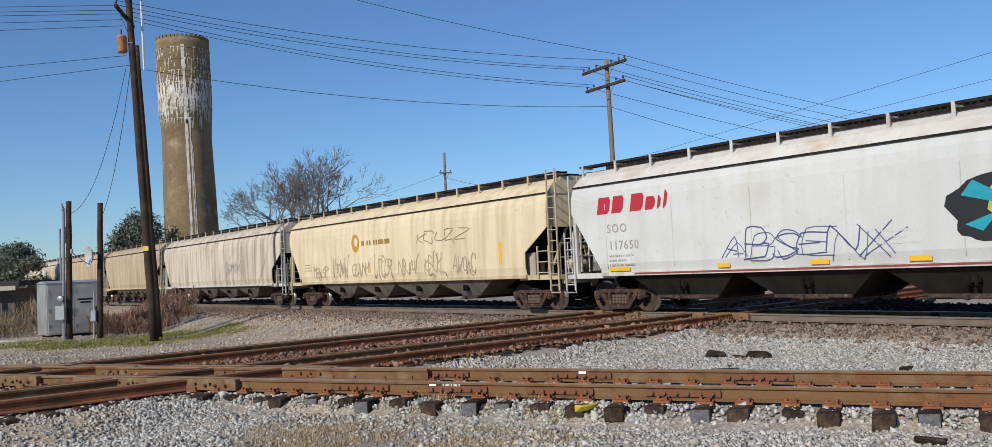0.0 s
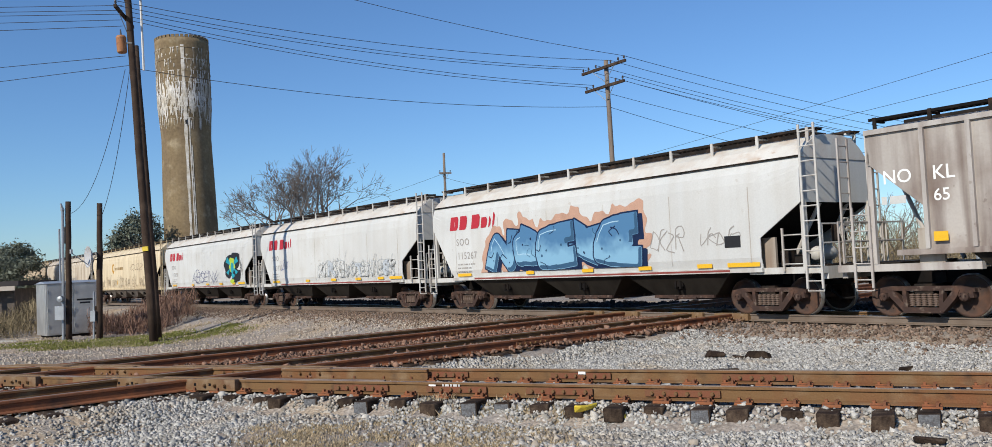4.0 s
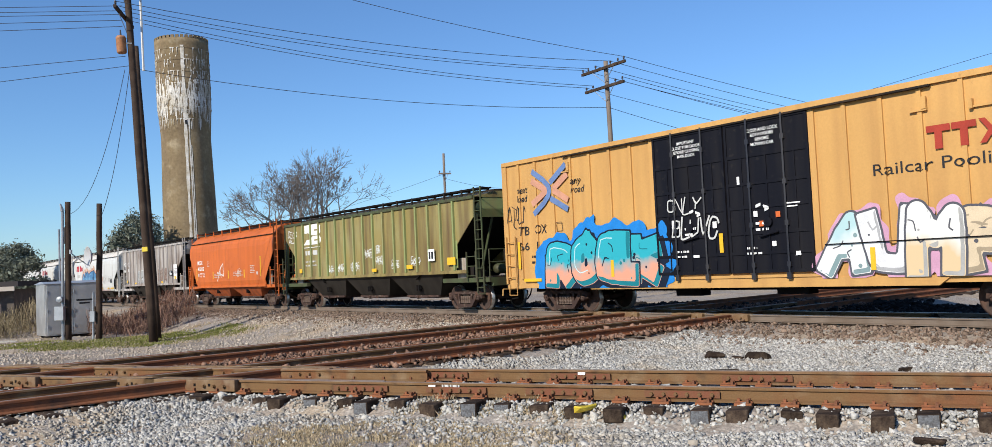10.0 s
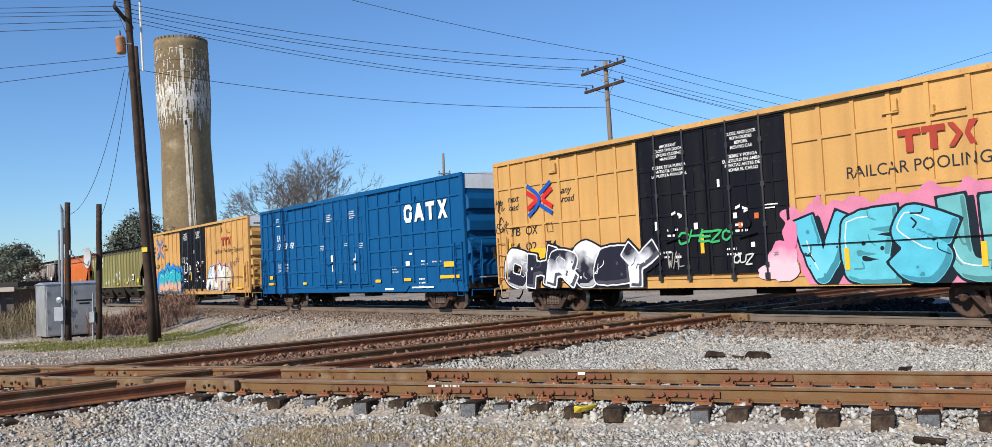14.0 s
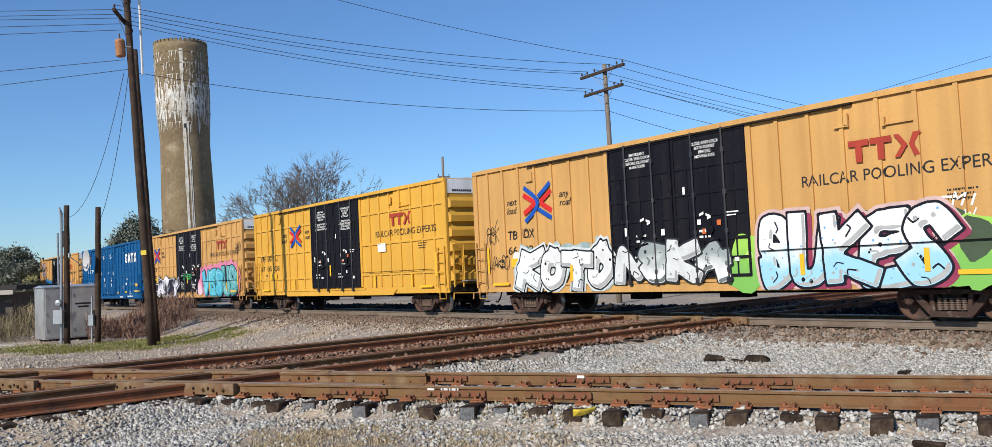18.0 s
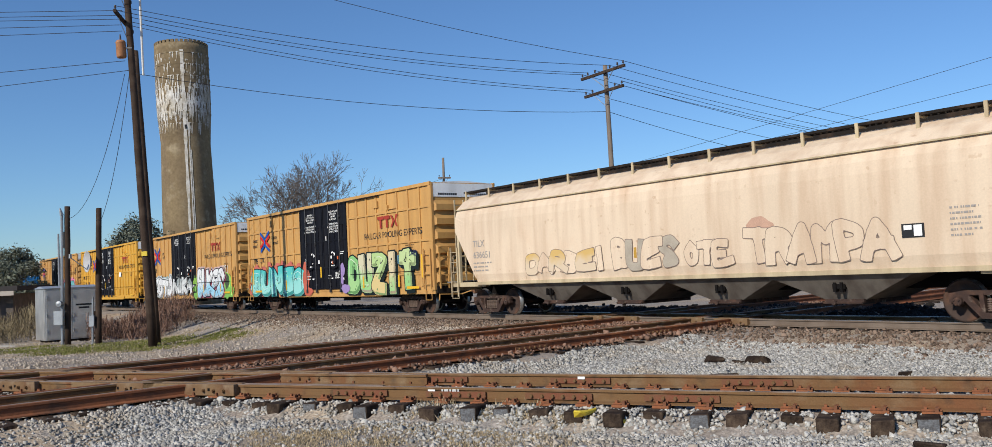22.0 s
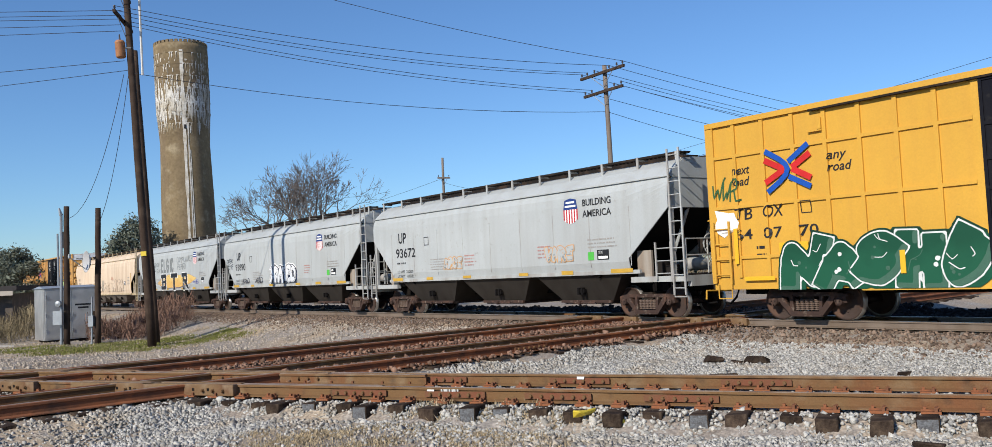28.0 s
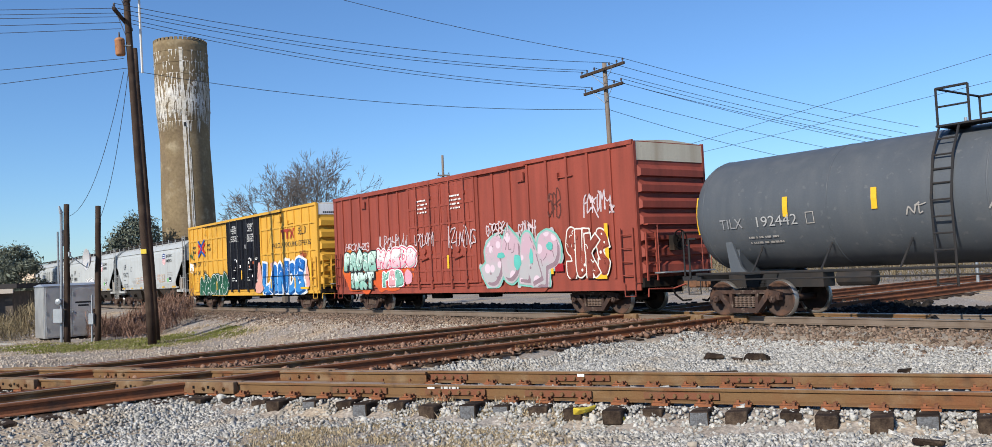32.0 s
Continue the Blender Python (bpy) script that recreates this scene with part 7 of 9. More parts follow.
# three white hoppers of one owner
for joint, ln, num, k in ((5.35, 17.3, "117650", 0), (22.65, 17.25, "113733", 1), (39.9, 17.4, "115267", 2)):
    lab = ("white covered hopper car with red brand mark and sprayed creature", "white covered hopper car with a red brand mark and grey scrawls",
           "white covered hopper car with a red brand mark and blue graffiti")[k]
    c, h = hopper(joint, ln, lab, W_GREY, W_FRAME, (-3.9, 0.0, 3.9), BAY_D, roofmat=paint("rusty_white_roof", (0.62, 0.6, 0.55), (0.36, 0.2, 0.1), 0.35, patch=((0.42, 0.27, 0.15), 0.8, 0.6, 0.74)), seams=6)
    rail_name(c, -h + 1.15, 2.95, 0.5)
    text(c, "SOO", -h + 1.55, 2.38, 0.26, M_FAINT, curved, bold=0.01, space=1.2)
    text(c, num, -h + 1.6, 1.88, 0.26, M_FAINT, curved, bold=0.01, space=1.15)
    data_block(c, -h + 1.6, 1.66, curved, M_FAINT, k)
    stripes(c, [(-h + 2.0, 1.3, 0.85, 0.11), (-h + 5.8, 1.3, 0.4, 0.11), (-h + 8.6, 1.3, 0.5, 0.11), (-h + 11.0, 1.3, 0.5, 0.11), (h - 3.0, 1.3, 0.5, 0.11), (h - 1.75, 1.3, 1.0, 0.11)], -1.552)
    part("sill_stripe", B((-h + 2.6, h - 2.2, -1.545, -1.54, 1.13, 1.18)), ink(0.28, 0.07, 0.06), c)
    data_block(c, 2.0, 1.9, curved, M_PALE, k + 9)
    if k == 0:
        scrawl(c, -2.3, 2.3, 1.42, 2.2, 100, ink(0.09, 0.10, 0.22), curved, 0.03, label="dark blue sprayed tag", word="ABSENX")
        scrawl(c, -2.15, 2.5, 1.38, 2.1, 101, ink(0.12, 0.13, 0.26), curved, 0.025, word="ABSENX")
        rnd = random.Random(6)
        for dx, dz, rx, rz in ((4.6, 2.35, 0.95, 0.62), (5.4, 2.6, 0.75, 0.5), (5.5, 1.75, 0.7, 0.4), (4.3, 1.95, 0.5, 0.35)):
            decal(c, "graffiti_cloud", [blob(rnd, dx, dz, rx, rz, 20, 0.1, 2.2)], M_INK, curved, 0.008 + rnd.random() * 0.002, "black sprayed cloud")
        teal, lime = ink(0.03, 0.33, 0.42), ink(0.42, 0.55, 0.06)
        decal(c, "graffiti_fill", [blob(rnd, 4.9, 2.38, 0.5, 0.42, 18, 0.12, 2.2)], lime, curved, 0.013, "lime and teal sprayed creature")
        for sx in (-1, 1):
            decal(c, "graffiti_fill", [[(4.9 + sx * 0.3, 2.35), (4.9 + sx * 1.0, 2.55), (4.9 + sx * 0.75, 2.85), (4.9 + sx * 0.35, 2.6)], [(4.9 + sx * 0.25, 2.2), (4.9 + sx * 0.95, 1.95), (4.9 + sx * 0.6, 1.8)]], teal, curved, 0.014)
        decal(c, "graffiti_fill", [blob(rnd, 4.95, 2.2, 0.22, 0.3, 14, 0.1), blob(rnd, 5.05, 1.75, 0.25, 0.1, 12, 0.1), [(4.85, 1.6), (5.1, 1.6), (5.05, 2.0), (4.9, 2.0)]], teal, curved, 0.0155)
        decal(c, "graffiti_fill", [blob(rnd, 4.9, 1.42, 0.32, 0.12, 12, 0.1)], lime, curved, 0.016)
        scrawl(c, 6.2, 6.6, 2.0, 2.7, 104, M_INK, curved, 0.02, 3)
    if k == 1:
        for q, (wd, xa, xb, hh) in enumerate((("KARSE", -0.9, 1.7, 0.75), ("VOTEN", 1.8, 4.4, 0.6), ("RESK", 4.4, 6.2, 0.65))):
            mural(c, wd, xa, xb, 1.42, 1.42 + hh, 110 + q, [W_GREY, W_GREY, ink(0.52, 0.56, 0.60)], ink(0.30, 0.32, 0.32), curved, fat=0.34, line=0.016, wild=1.0, label="grey outlined sprayed letters")
            scrawl(c, xa - 0.1, xb, 1.42, 1.5 + hh, 115 + q, ink(0.34, 0.36, 0.37), curved, 0.018, 7, 0.03)
        scrawl(c, -5.4, -4.4, 1.9, 2.4, 112, ink(0.2, 0.22, 0.4), curved, 0.03, 4)
    if k == 2:
        mural(c, "NOEKE", -4.4, 2.5, 1.38, 2.85, 120, [spray((0.08, 0.20, 0.36), (0.22, 0.42, 0.58), 1.5, 2.7)], ink(0.012, 0.025, 0.07), curved, cloud=ink(0.54, 0.33, 0.24), drop=ink(0.012, 0.025, 0.07), fat=0.5, wild=0.9, hi=ink(0.4, 0.6, 0.74), label="blue sprayed letters on a coral cloud")
        scrawl(c, 3.2, 4.4, 1.8, 2.4, 121, M_FAINT, curved, 0.03, 4)
        scrawl(c, 4.9, 6.2, 1.8, 2.2, 122, M_FAINT, curved, 0.03, 4)
    rnd = random.Random(200 + k)
    part("consolidated_plate", B((h - 2.3, h - 1.8, -1.56, -1.552, 1.75, 2.05)), M_INK, c)

# sooty ribbed hopper
c, h = ribbed(57.3, 17.4, "sooty grey ribbed covered hopper car with pale ribs", SOOT, SOOT_RIB, SOOT_RIB, (-3.7, 0, 3.7), BAY_D, 14, inset=1.95, end=1.1)
text(c, "NO", -h + 0.35, 2.95, 0.3, M_WHITE, flat, bold=0.01)
text(c, "KL", -h + 1.45, 2.95, 0.3, M_WHITE, flat, bold=0.01)
bars(c, -h + 0.3, 2.5, 1, 0.8, 0.24, M_PALE, flat, 3)
text(c, "65", -h + 1.45, 2.5, 0.26, M_WHITE, flat, bold=0.01)
mural(c, "GENUB", -3.3, 0.9, 1.62, 2.5, 130, [ink(0.36, 0.36, 0.35)], ink(0.60, 0.62, 0.62), rib, line=0.035, fat=0.4, label="pale outlined sprayed letters")
mural(c, "KOS", 2.0, 4.4, 1.62, 2.6, 131, [ink(0.24, 0.17, 0.14)], ink(0.42, 0.38, 0.34), rib, line=0.03, label="brown outlined sprayed letters")
part("placard", B((5.85, 6.55, -1.6, -1.59, 1.75, 2.75)), END_WHITE, c, "white painted panel")
scrawl(c, 5.95, 6.5, 2.15, 2.5, 132, M_INK, lambda z: 1.6, 0.025, 3)
part("placard", B((4.9, 5.5, -1.6, -1.59, 2.0, 2.35)), M_INK, c, "black data panel")
decal(c, "data_bar", [[(5.0, 2.06), (5.15, 2.06), (5.15, 2.3), (5.0, 2.3)], [(5.2, 2.06), (5.4, 2.06), (5.4, 2.18), (5.2, 2.18)]], M_WHITE, lambda z: 1.602, 0.004)
stripes(c, [(6.2, 1.86, 0.42, 0.2), (3.2, 1.6, 0.4, 0.12), (-0.5, 1.6, 0.4, 0.12), (-3.6, 1.6, 0.4, 0.12), (-6.0, 1.75, 0.3, 0.2)], -1.602)
data_block(c, 3.3, 2.2, rib, M_PALE, 8)

# orange hopper
c, h = hopper(74.6, 14.8, "orange covered hopper car with white lettering", ORANGE, ORANGE, (-2.4, 2.4), paint("orange_bay", (0.42, 0.10, 0.03), (0.1, 0.04, 0.03), 0.8), notch=1.5, cut=3.0, board=M_UNDER, z0=0.55)
text(c, "MOCX", -h + 1.45, 2.55, 0.25, M_WHITE, curved, bold=0.02, wide=0.95)
text(c, "416112", -h + 1.5, 2.18, 0.25, M_WHITE, curved, bold=0.015, wide=1.15)
text(c, "LD LMT 229800", -h + 1.85, 1.94, 0.1, M_WHITE, curved, wide=0.95)
text(c, "LT WT   56200", -h + 1.85, 1.78, 0.1, M_WHITE, curved, wide=0.95)
decal(c, "brand_disc", [blob(random.Random(1), -h + 1.65, 1.9, 0.1, 0.11, 14, 0.02, 2.0)], M_PALE, curved, 0.008)
decal(c, "panel_outline", strip([(-h + 3.3, 2.42), (-h + 3.6, 2.42), (-h + 3.6, 2.7), (-h + 3.3, 2.7), (-h + 3.3, 2.42)], 0.022), M_PALE, curved, 0.008)
text(c, "C", -h + 3.39, 2.48, 0.12, M_PALE, curved)
stripes(c, [(-h + 1.3, 1.95, 0.1, 0.75), (-h + 4.3, 1.85, 0.09, 0.42), (0.1, 1.85, 0.11, 0.45), (2.6, 1.85, 0.11, 0.45)], -1.555)
stripes(c, [(5.0, 2.2, 0.13, 1.1)], -1.555, ink(0.66, 0.36, 0.03))
bars(c, -2.3, 1.9, 3, 1.3, 0.05, M_PALE, curved, 4)
bars(c, 0.9, 1.95, 3, 1.5, 0.05, M_PALE, curved, 5)
bars(c, 3.5, 2.25, 5, 0.7, 0.05, M_PALE, curved, 6)
decal(c, "brand_disc", [blob(random.Random(1), 4.5, 1.85, 0.09, 0.1, 14, 0.02, 2.0)], M_PALE, curved, 0.008)
decal(c, "graffiti_tag", strip([(-1.75, 1.5), (-1.15, 2.3), (-0.75, 2.5), (-0.7, 1.8), (-1.75, 2.0)], 0.09) + strip([(-1.3, 2.2), (-1.1, 1.7)], 0.07), ink(0.74, 0.62, 0.55), curved, 0.008, "pale sprayed arrow")
scrawl(c, 1.35, 2.2, 1.75, 2.15, 140, ink(0.68, 0.50, 0.40), curved, 0.03, label="pale sprayed tag", word="JERK")

# green ribbed hopper
c, h = ribbed(89.4, 18.5, "faded green ribbed covered hopper car with a white initial mark", GREEN, GREEN_RIB, GREEN_FR, (-4.0, 0, 4.0), BAY_D, 17, inset=2.3)
lobes = ([(2.35, 3.62), (2.75, 3.62), (3.15, 3.5), (3.95, 3.5), (4.1, 3.62), (4.1, 3.9), (3.95, 4.03), (2.35, 4.0)],
         [(2.2, 3.05), (3.95, 3.05), (4.12, 3.18), (4.12, 3.35), (3.98, 3.46), (3.3, 3.46), (2.85, 3.3), (2.6, 3.3)])
decal(c, "brand_mark", [[(-h + u, v) for u, v in lobe] for lobe in lobes], M_WHITE, rib, 0.012, "white initial mark")
decal(c, "mark_gap", [[(-h + 3.4, z), (-h + 3.82, z), (-h + 3.82, z + 0.07), (-h + 3.4, z + 0.07)] for z in (3.7, 3.22)], GREEN, rib, 0.016)
bars(c, -h + 2.37, 2.55, 1, 1.7, 0.3, M_PALE, flat, 6, 0.012)
bars(c, -h + 2.37, 2.2, 2, 1.5, 0.1, M_PALE, flat, 7, 0.012)
decal(c, "rule_line", [[(-h + 2.32, 2.9), (-h + 4.07, 2.9), (-h + 4.07, 2.93), (-h + 2.32, 2.93)]], M_WHITE, post, 0.012)
for k, (x, z, w, wd) in enumerate(((-3.6, 1.66, 0.9, "RUSK"), (-2.6, 1.7, 0.9, "ANS"), (-1.3, 1.72, 1.1, "MOPRE"), (-0.05, 2.25, 1.0, "PHASE"), (1.0, 2.4, 0.6, "TRK"), (1.0, 1.95, 1.0, "DRICE"), (2.3, 1.75, 0.9, "SOGE"), (3.9, 1.8, 0.9, "EMNO"))):
    scrawl(c, x, x + w * 0.72, z + 0.04, z + 0.32, 150 + k, ink(0.7, 0.72, 0.68), rib, 0.03, label="white sprayed tag", word=wd)
    scrawl(c, x + 0.05, x + w * 0.7, z - 0.04, z + 0.2, 350 + k, ink(0.7, 0.72, 0.68), rib, 0.024, 4, 0.009)
scrawl(c, -h + 0.35, -h + 1.4, 3.5, 3.85, 159, ink(0.74, 0.74, 0.7), lambda z: 1.5, 0.04, word="DEOS", label="white sprayed tag")
scrawl(c, -h + 0.45, -h + 1.3, 3.2, 3.45, 160, ink(0.74, 0.74, 0.7), lambda z: 1.5, 0.035, word="ALZ")
part("placard", B((5.3, 5.75, -1.6, -1.59, 1.9, 2.35)), M_WHITE, c, "white data panel")
decal(c, "data_bar", [[(5.36, 1.98), (5.48, 1.98), (5.48, 2.26), (5.36, 2.26)], [(5.54, 1.98), (5.68, 1.98), (5.68, 2.26), (5.54, 2.26)]], M_INK, lambda z: 1.602, 0.004)
stripes(c, [(6.9, 1.85, 0.55, 0.28), (3.9, 1.72, 0.45, 0.16), (1.0, 1.66, 0.4, 0.14), (-h + 1.97, 1.8, 0.3, 0.2)], -1.602)
scrawl(c, -0.4, 0.8, 0.75, 1.2, 161, M_FAINT, lambda z: 0.62 + (z - 0.55) * 0.94, 0.03, 4, 0.03)
part("end_patch", B((6.95, 7.2, -1.505, -1.5, 1.6, 2.6)), GREEN_RIB, c)


# yellow box cars of one pool
def slogan(car, h, faded=False, dx=0.0, big=1.0, up=0.0):
    """The slogan and crossed-arrows emblem at the leading end."""
    x = -h + dx
    b, r = (ink(0.14, 0.22, 0.42), ink(0.60, 0.30, 0.20)) if faded else (SIGN_BLUE, SIGN_RED)
    ex, ez = x + 2.55 + 0.1 * (big - 1), 3.69 + up
    s, v = 0.60 * big, 0.52 * big
    w = 0.15 * big
    decal(car, "emblem_red", strip([(ex - s, ez + v * 0.5), (ex - s * 0.2, ez + 0.02)], w) + strip([(ex - s, ez - v * 0.5), (ex - s * 0.2, ez - 0.02)], w) + strip([(ex + s, ez + v * 0.55), (ex + s * 0.28, ez + 0.04)], w) + strip([(ex + s, ez - v * 0.5), (ex + s * 0.28, ez - 0.03)], w), r, proud, 0.006, "red arrow bars")
    bend = [(ex - s * 0.95, ez + v * 0.92), (ex - s * 0.35, ez + v * 0.5), (ex - s * 0.06, ez + v * 0.22), (ex + s * 0.02, ez), (ex - s * 0.06, ez - v * 0.24), (ex - s * 0.35, ez - v * 0.54), (ex - s * 0.92, ez - v * 0.95)]
    decal(car, "emblem_blue", strip(bend, w * 0.9) + strip([(ex + s * 0.95, ez + v * 0.98), (ex + s * 0.12, ez + v * 0.36)], w * 0.9) + strip([(ex + s * 0.98, ez - v * 0.9), (ex + s * 0.12, ez - v * 0.4)], w * 0.9), b, proud, 0.0085, "blue arrow bars")
    text(car, "next", x + 0.88, 3.72 + up, 0.23, M_INK, post, bold=0.014, shear=0.25, wide=0.55)
    text(car, "load", x + 0.86, 3.43 + up, 0.23, M_INK, post, bold=0.014, shear=0.25, wide=0.55)
    text(car, "any", x + 3.6, 3.78 + up, 0.22, M_INK, post, bold=0.014, shear=0.25, wide=0.5)
    text(car, "road", x + 3.6, 3.50 + up, 0.22, M_INK, post, bold=0.014, shear=0.25, wide=0.62)


def pool_mark(car, x, z, s, faded=False):
    """The pool's three-part mark, as plain blocks, with its motto below."""
    m = ink(0.40, 0.055, 0.035)
    polys = []
    for u in (0.0, s * 1.05):
        polys.append([(x + u, z + s), (x + u, z + s * 0.72), (x + u + s * 0.34, z + s * 0.72), (x + u + s * 0.34, z), (x + u + s * 0.66, z), (x + u + s * 0.66, z + s * 0.72), (x + u + s, z + s * 0.72), (x + u + s, z + s)])
    cx = x + s * 2.15
    polys += [[(cx, z), (cx + s * 0.25, z), (cx + s * 0.62, z + s * 0.5), (cx + s * 0.25, z + s), (cx, z + s), (cx + s * 0.35, z + s * 0.5)],
              [(cx + s * 1.15, z), (cx + s * 0.88, z), (cx + s * 0.68, z + s * 0.5), (cx + s * 0.88, z + s), (cx + s * 1.25, z + s), (cx + s * 0.9, z + s * 0.5)]]
    decal(car, "brand_mark", polys, m, proud, 0.006, "dark red block mark")


DOOR_WORDS = (("IMPORTANT", "CLOSE THIS DOOR", "BEFORE CLOSING", "MAIN DOOR", "CIERRE ESTA PUERTA", "ANTES DE CERRAR", "LA PUERTA PRINCIPAL"),
              ("CLOSE AND LOCK", "BOTH DOORS", "BEFORE", "MOVING CAR", "CIERRE Y PONGA", "EL SEGURO EN AMBAS", "PUERTAS ANTES DE", "MOVER EL CARRO"))


def pool_car(joint, ln, label, mat, panels, num, faded=False, dx=0.0, big=1.0, up=0.0, motto="RAILCAR POOLING EXPERTS", door=(-2.55, 2.5), posts=8, tdx=0.0):
    c, h = boxcar(joint, ln, label, mat, DOOR_BLK, panels, mat, cap=END_WHITE, rows=(4.21, 2.9, 1.61), door=door, ends=6, posts=posts, top=5.13 if panels else 5.08, low=0.8, rod_mat=ROD_BLK)
    # added black bar that draws the shadow line below the lower rib
    part("guide_rail", B((door[1] + 0.25, h - 1.0, -1.622, -1.6, 1.705, 1.728)), M_BLACK, c, "thin black bar drawn as the shadow line under the rib")
    full = h
    h += 0.13
    slogan(c, h, faded, dx, big, up)
    text(c, "TB", -h + tdx + 0.88, 2.56, 0.3, M_INK, post, bold=0.012, shear=0.15, wide=0.55)
    text(c, "OX", -h + tdx + 1.75, 2.58, 0.3, M_INK, post, bold=0.012, shear=0.15, wide=0.6)
    for k, (s, u) in enumerate(zip((num[:2], num[2:4], num[4:]), (0.88, 1.75, 2.75))):
        text(c, s, -h + tdx + u, 2.06, 0.27, M_INK, post, bold=0.012, wide=0.52)
    decal(c, "panel_outline", strip([(-h + 2.85, 2.6), (-h + 3.12, 2.6), (-h + 3.12, 2.88), (-h + 2.85, 2.88), (-h + 2.85, 2.6)], 0.02), M_INK, post, 0.008)
    bars(c, -h + 1.5, 1.8, 2, 0.6, 0.1, M_INK, flat, 3)
    part("decal_panel", B((-h + 2.2, -h + 3.0, -1.562, -1.552, 1.62, 1.92)), M_REFL, c, "yellow data panel")
    pool_mark(c, 5.25, 3.58, 0.5)
    text(c, motto, 3.95, 3.17, 0.27, M_INK, post, wide=4.75)
    # writing on the doors
    mid = (door[0] + door[1]) / 2
    for k, (x, lines) in enumerate(((mid - 1.25, DOOR_WORDS[0]), (mid + 1.2, DOOR_WORDS[1]))):
        lines = lines[:8 if panels else 4]
        for j, s in enumerate(lines):
            w = 0.068 * len(s)
            text(c, s, x - w / 2, 4.62 - 0.118 * j - (0.1 if j > 3 else 0), 0.083, M_WHITE, lambda z: 1.59, bold=0.01, wide=w)
    for k, x in enumerate((-1.55, 0.75)):
        bars(c, x + 0.1, 2.3, 2, 0.4, 0.08, M_WHITE, lambda z: 1.59, 20 + k)
        bars(c, x - 0.2, 1.7, 2, 0.5, 0.07, M_WHITE, lambda z: 1.59, 30 + k)
    for x, z, w, hh in ((-0.5, 2.3, 0.13, 0.17), (0.8, 2.5, 0.12, 0.14), (1.3, 1.75, 0.12, 0.12), (-1.9, 2.35, 0.08, 0.24), (-1.2, 1.55, 0.2, 0.07), (1.75, 2.75, 0.4, 0.03), (1.75, 2.67, 0.32, 0.03), (0.35, 3.35, 0.08, 0.2), (1.95, 1.5, 0.14, 0.1)):
        decal(c, "door_label", [[(x, z), (x + w, z), (x + w, z + hh), (x, z + hh)]], M_WHITE, lambda z: 1.59, 0.006)
    for x, z in ((-1.35, 2.28), (0.95, 2.25), (1.45, 2.45)):
        decal(c, "door_label", [[(x, z), (x + 0.13, z), (x + 0.13, z + 0.14), (x, z + 0.14)]], ink(0.62, 0.14, 0.04), lambda z: 1.59, 0.008, "orange label")
    for x in (mid - 1.05, mid + 1.1):
        for u, w, tilt in ((-0.2, 0.15, 0.05), (0.02, 0.14, -0.05), (0.06, 0.12, 0.04)):
            z = 2.72 - 0.1 * (u > 0.04)
            decal(c, "door_label", [[(x + u, z), (x + u + w, z + tilt), (x + u + w, z + tilt + 0.07), (x + u, z + 0.07)]], M_WHITE, lambda z: 1.59, 0.006)
    stripes(c, [(-0.25, 1.9, 0.12, 0.5), (3.9, 1.35, 0.12, 0.5), (6.9, 1.35, 0.12, 0.5), (-4.3, 1.35, 0.12, 0.5), (h - 0.85, 1.9, 0.12, 0.9), (-h + 0.95, 1.9, 0.12, 0.9), (h - 1.6, 1.07, 0.9, 0.1), (-h + 1.6, 1.07, 0.9, 0.1)], -1.596)
    bars(c, h - 2.2, 2.75, 3, 0.8, 0.05, M_INK, post, 40)
    h = full
    # the end panel's warning, too small to read
    bm = bmesh.new()
    for k in range(9):
        box(bm, h + 0.02, h + 0.026, -1.2 + k * 0.1, -1.13 + k * 0.1, 4.62, 4.7)
        box(bm, h + 0.02, h + 0.026, 0.3 + k * 0.1, 0.37 + k * 0.1, 4.62, 4.7)
    part("end_stencil", bm, M_INK, c)
    return c, h


c, h = pool_car(107.9, 20.9, "faded yellow ribbed box car with black doors and blue graffiti", YEL_OLD, False, "661610", True, 0.0, 1.4, 0.25, "Railcar Pooling Experts")
puffs(c, ((-7.5, 1.5, 0.45, 0.7), (-2.5, 1.6, 0.55, 0.8), (-2.35, 1.1, 0.4, 0.3), (-7.2, 1.0, 0.5, 0.2)), ink(0.02, 0.22, 0.62), skin, 0.002, "bright blue sprayed background", 9)
mural(c, "ROEK", -7.2, -2.5, 0.8, 2.42, 170, [spray((0.03, 0.38, 0.46), (0.72, 0.33, 0.22), 0.95, 1.95)], ink(0.012, 0.02, 0.04), skin, cloud=ink(0.02, 0.22, 0.62), drop=ink(0.012, 0.02, 0.04), fat=0.5, wild=0.6, hi=ink(0.5, 0.72, 0.74), label="turquoise and coral sprayed letters")
mural(c, "AUMP", 2.8, 6.8, 0.95, 2.45, 171, [spray((0.42, 0.6, 0.62), (0.74, 0.74, 0.72), 1.2, 2.5), ink(0.74, 0.74, 0.75), spray((0.74, 0.73, 0.7), (0.66, 0.5, 0.3), 1.1, 2.2), ink(0.68, 0.55, 0.38)], ink(0.10, 0.10, 0.12), skin, cloud=ink(0.60, 0.33, 0.46), puff=0.06, fat=0.4, wild=0.9, label="white and teal sprayed letters edged in lilac")
scrawl(c, 6.2, 7.5, 2.3, 2.65, 175, ink(0.14, 0.12, 0.12), post, 0.04, word="JUMP")
scrawl(c, -2.05, -0.9, 2.75, 3.3, 172, M_PALE, lambda z: 1.6, 0.04, word="ONLY", label="pale sprayed tag")
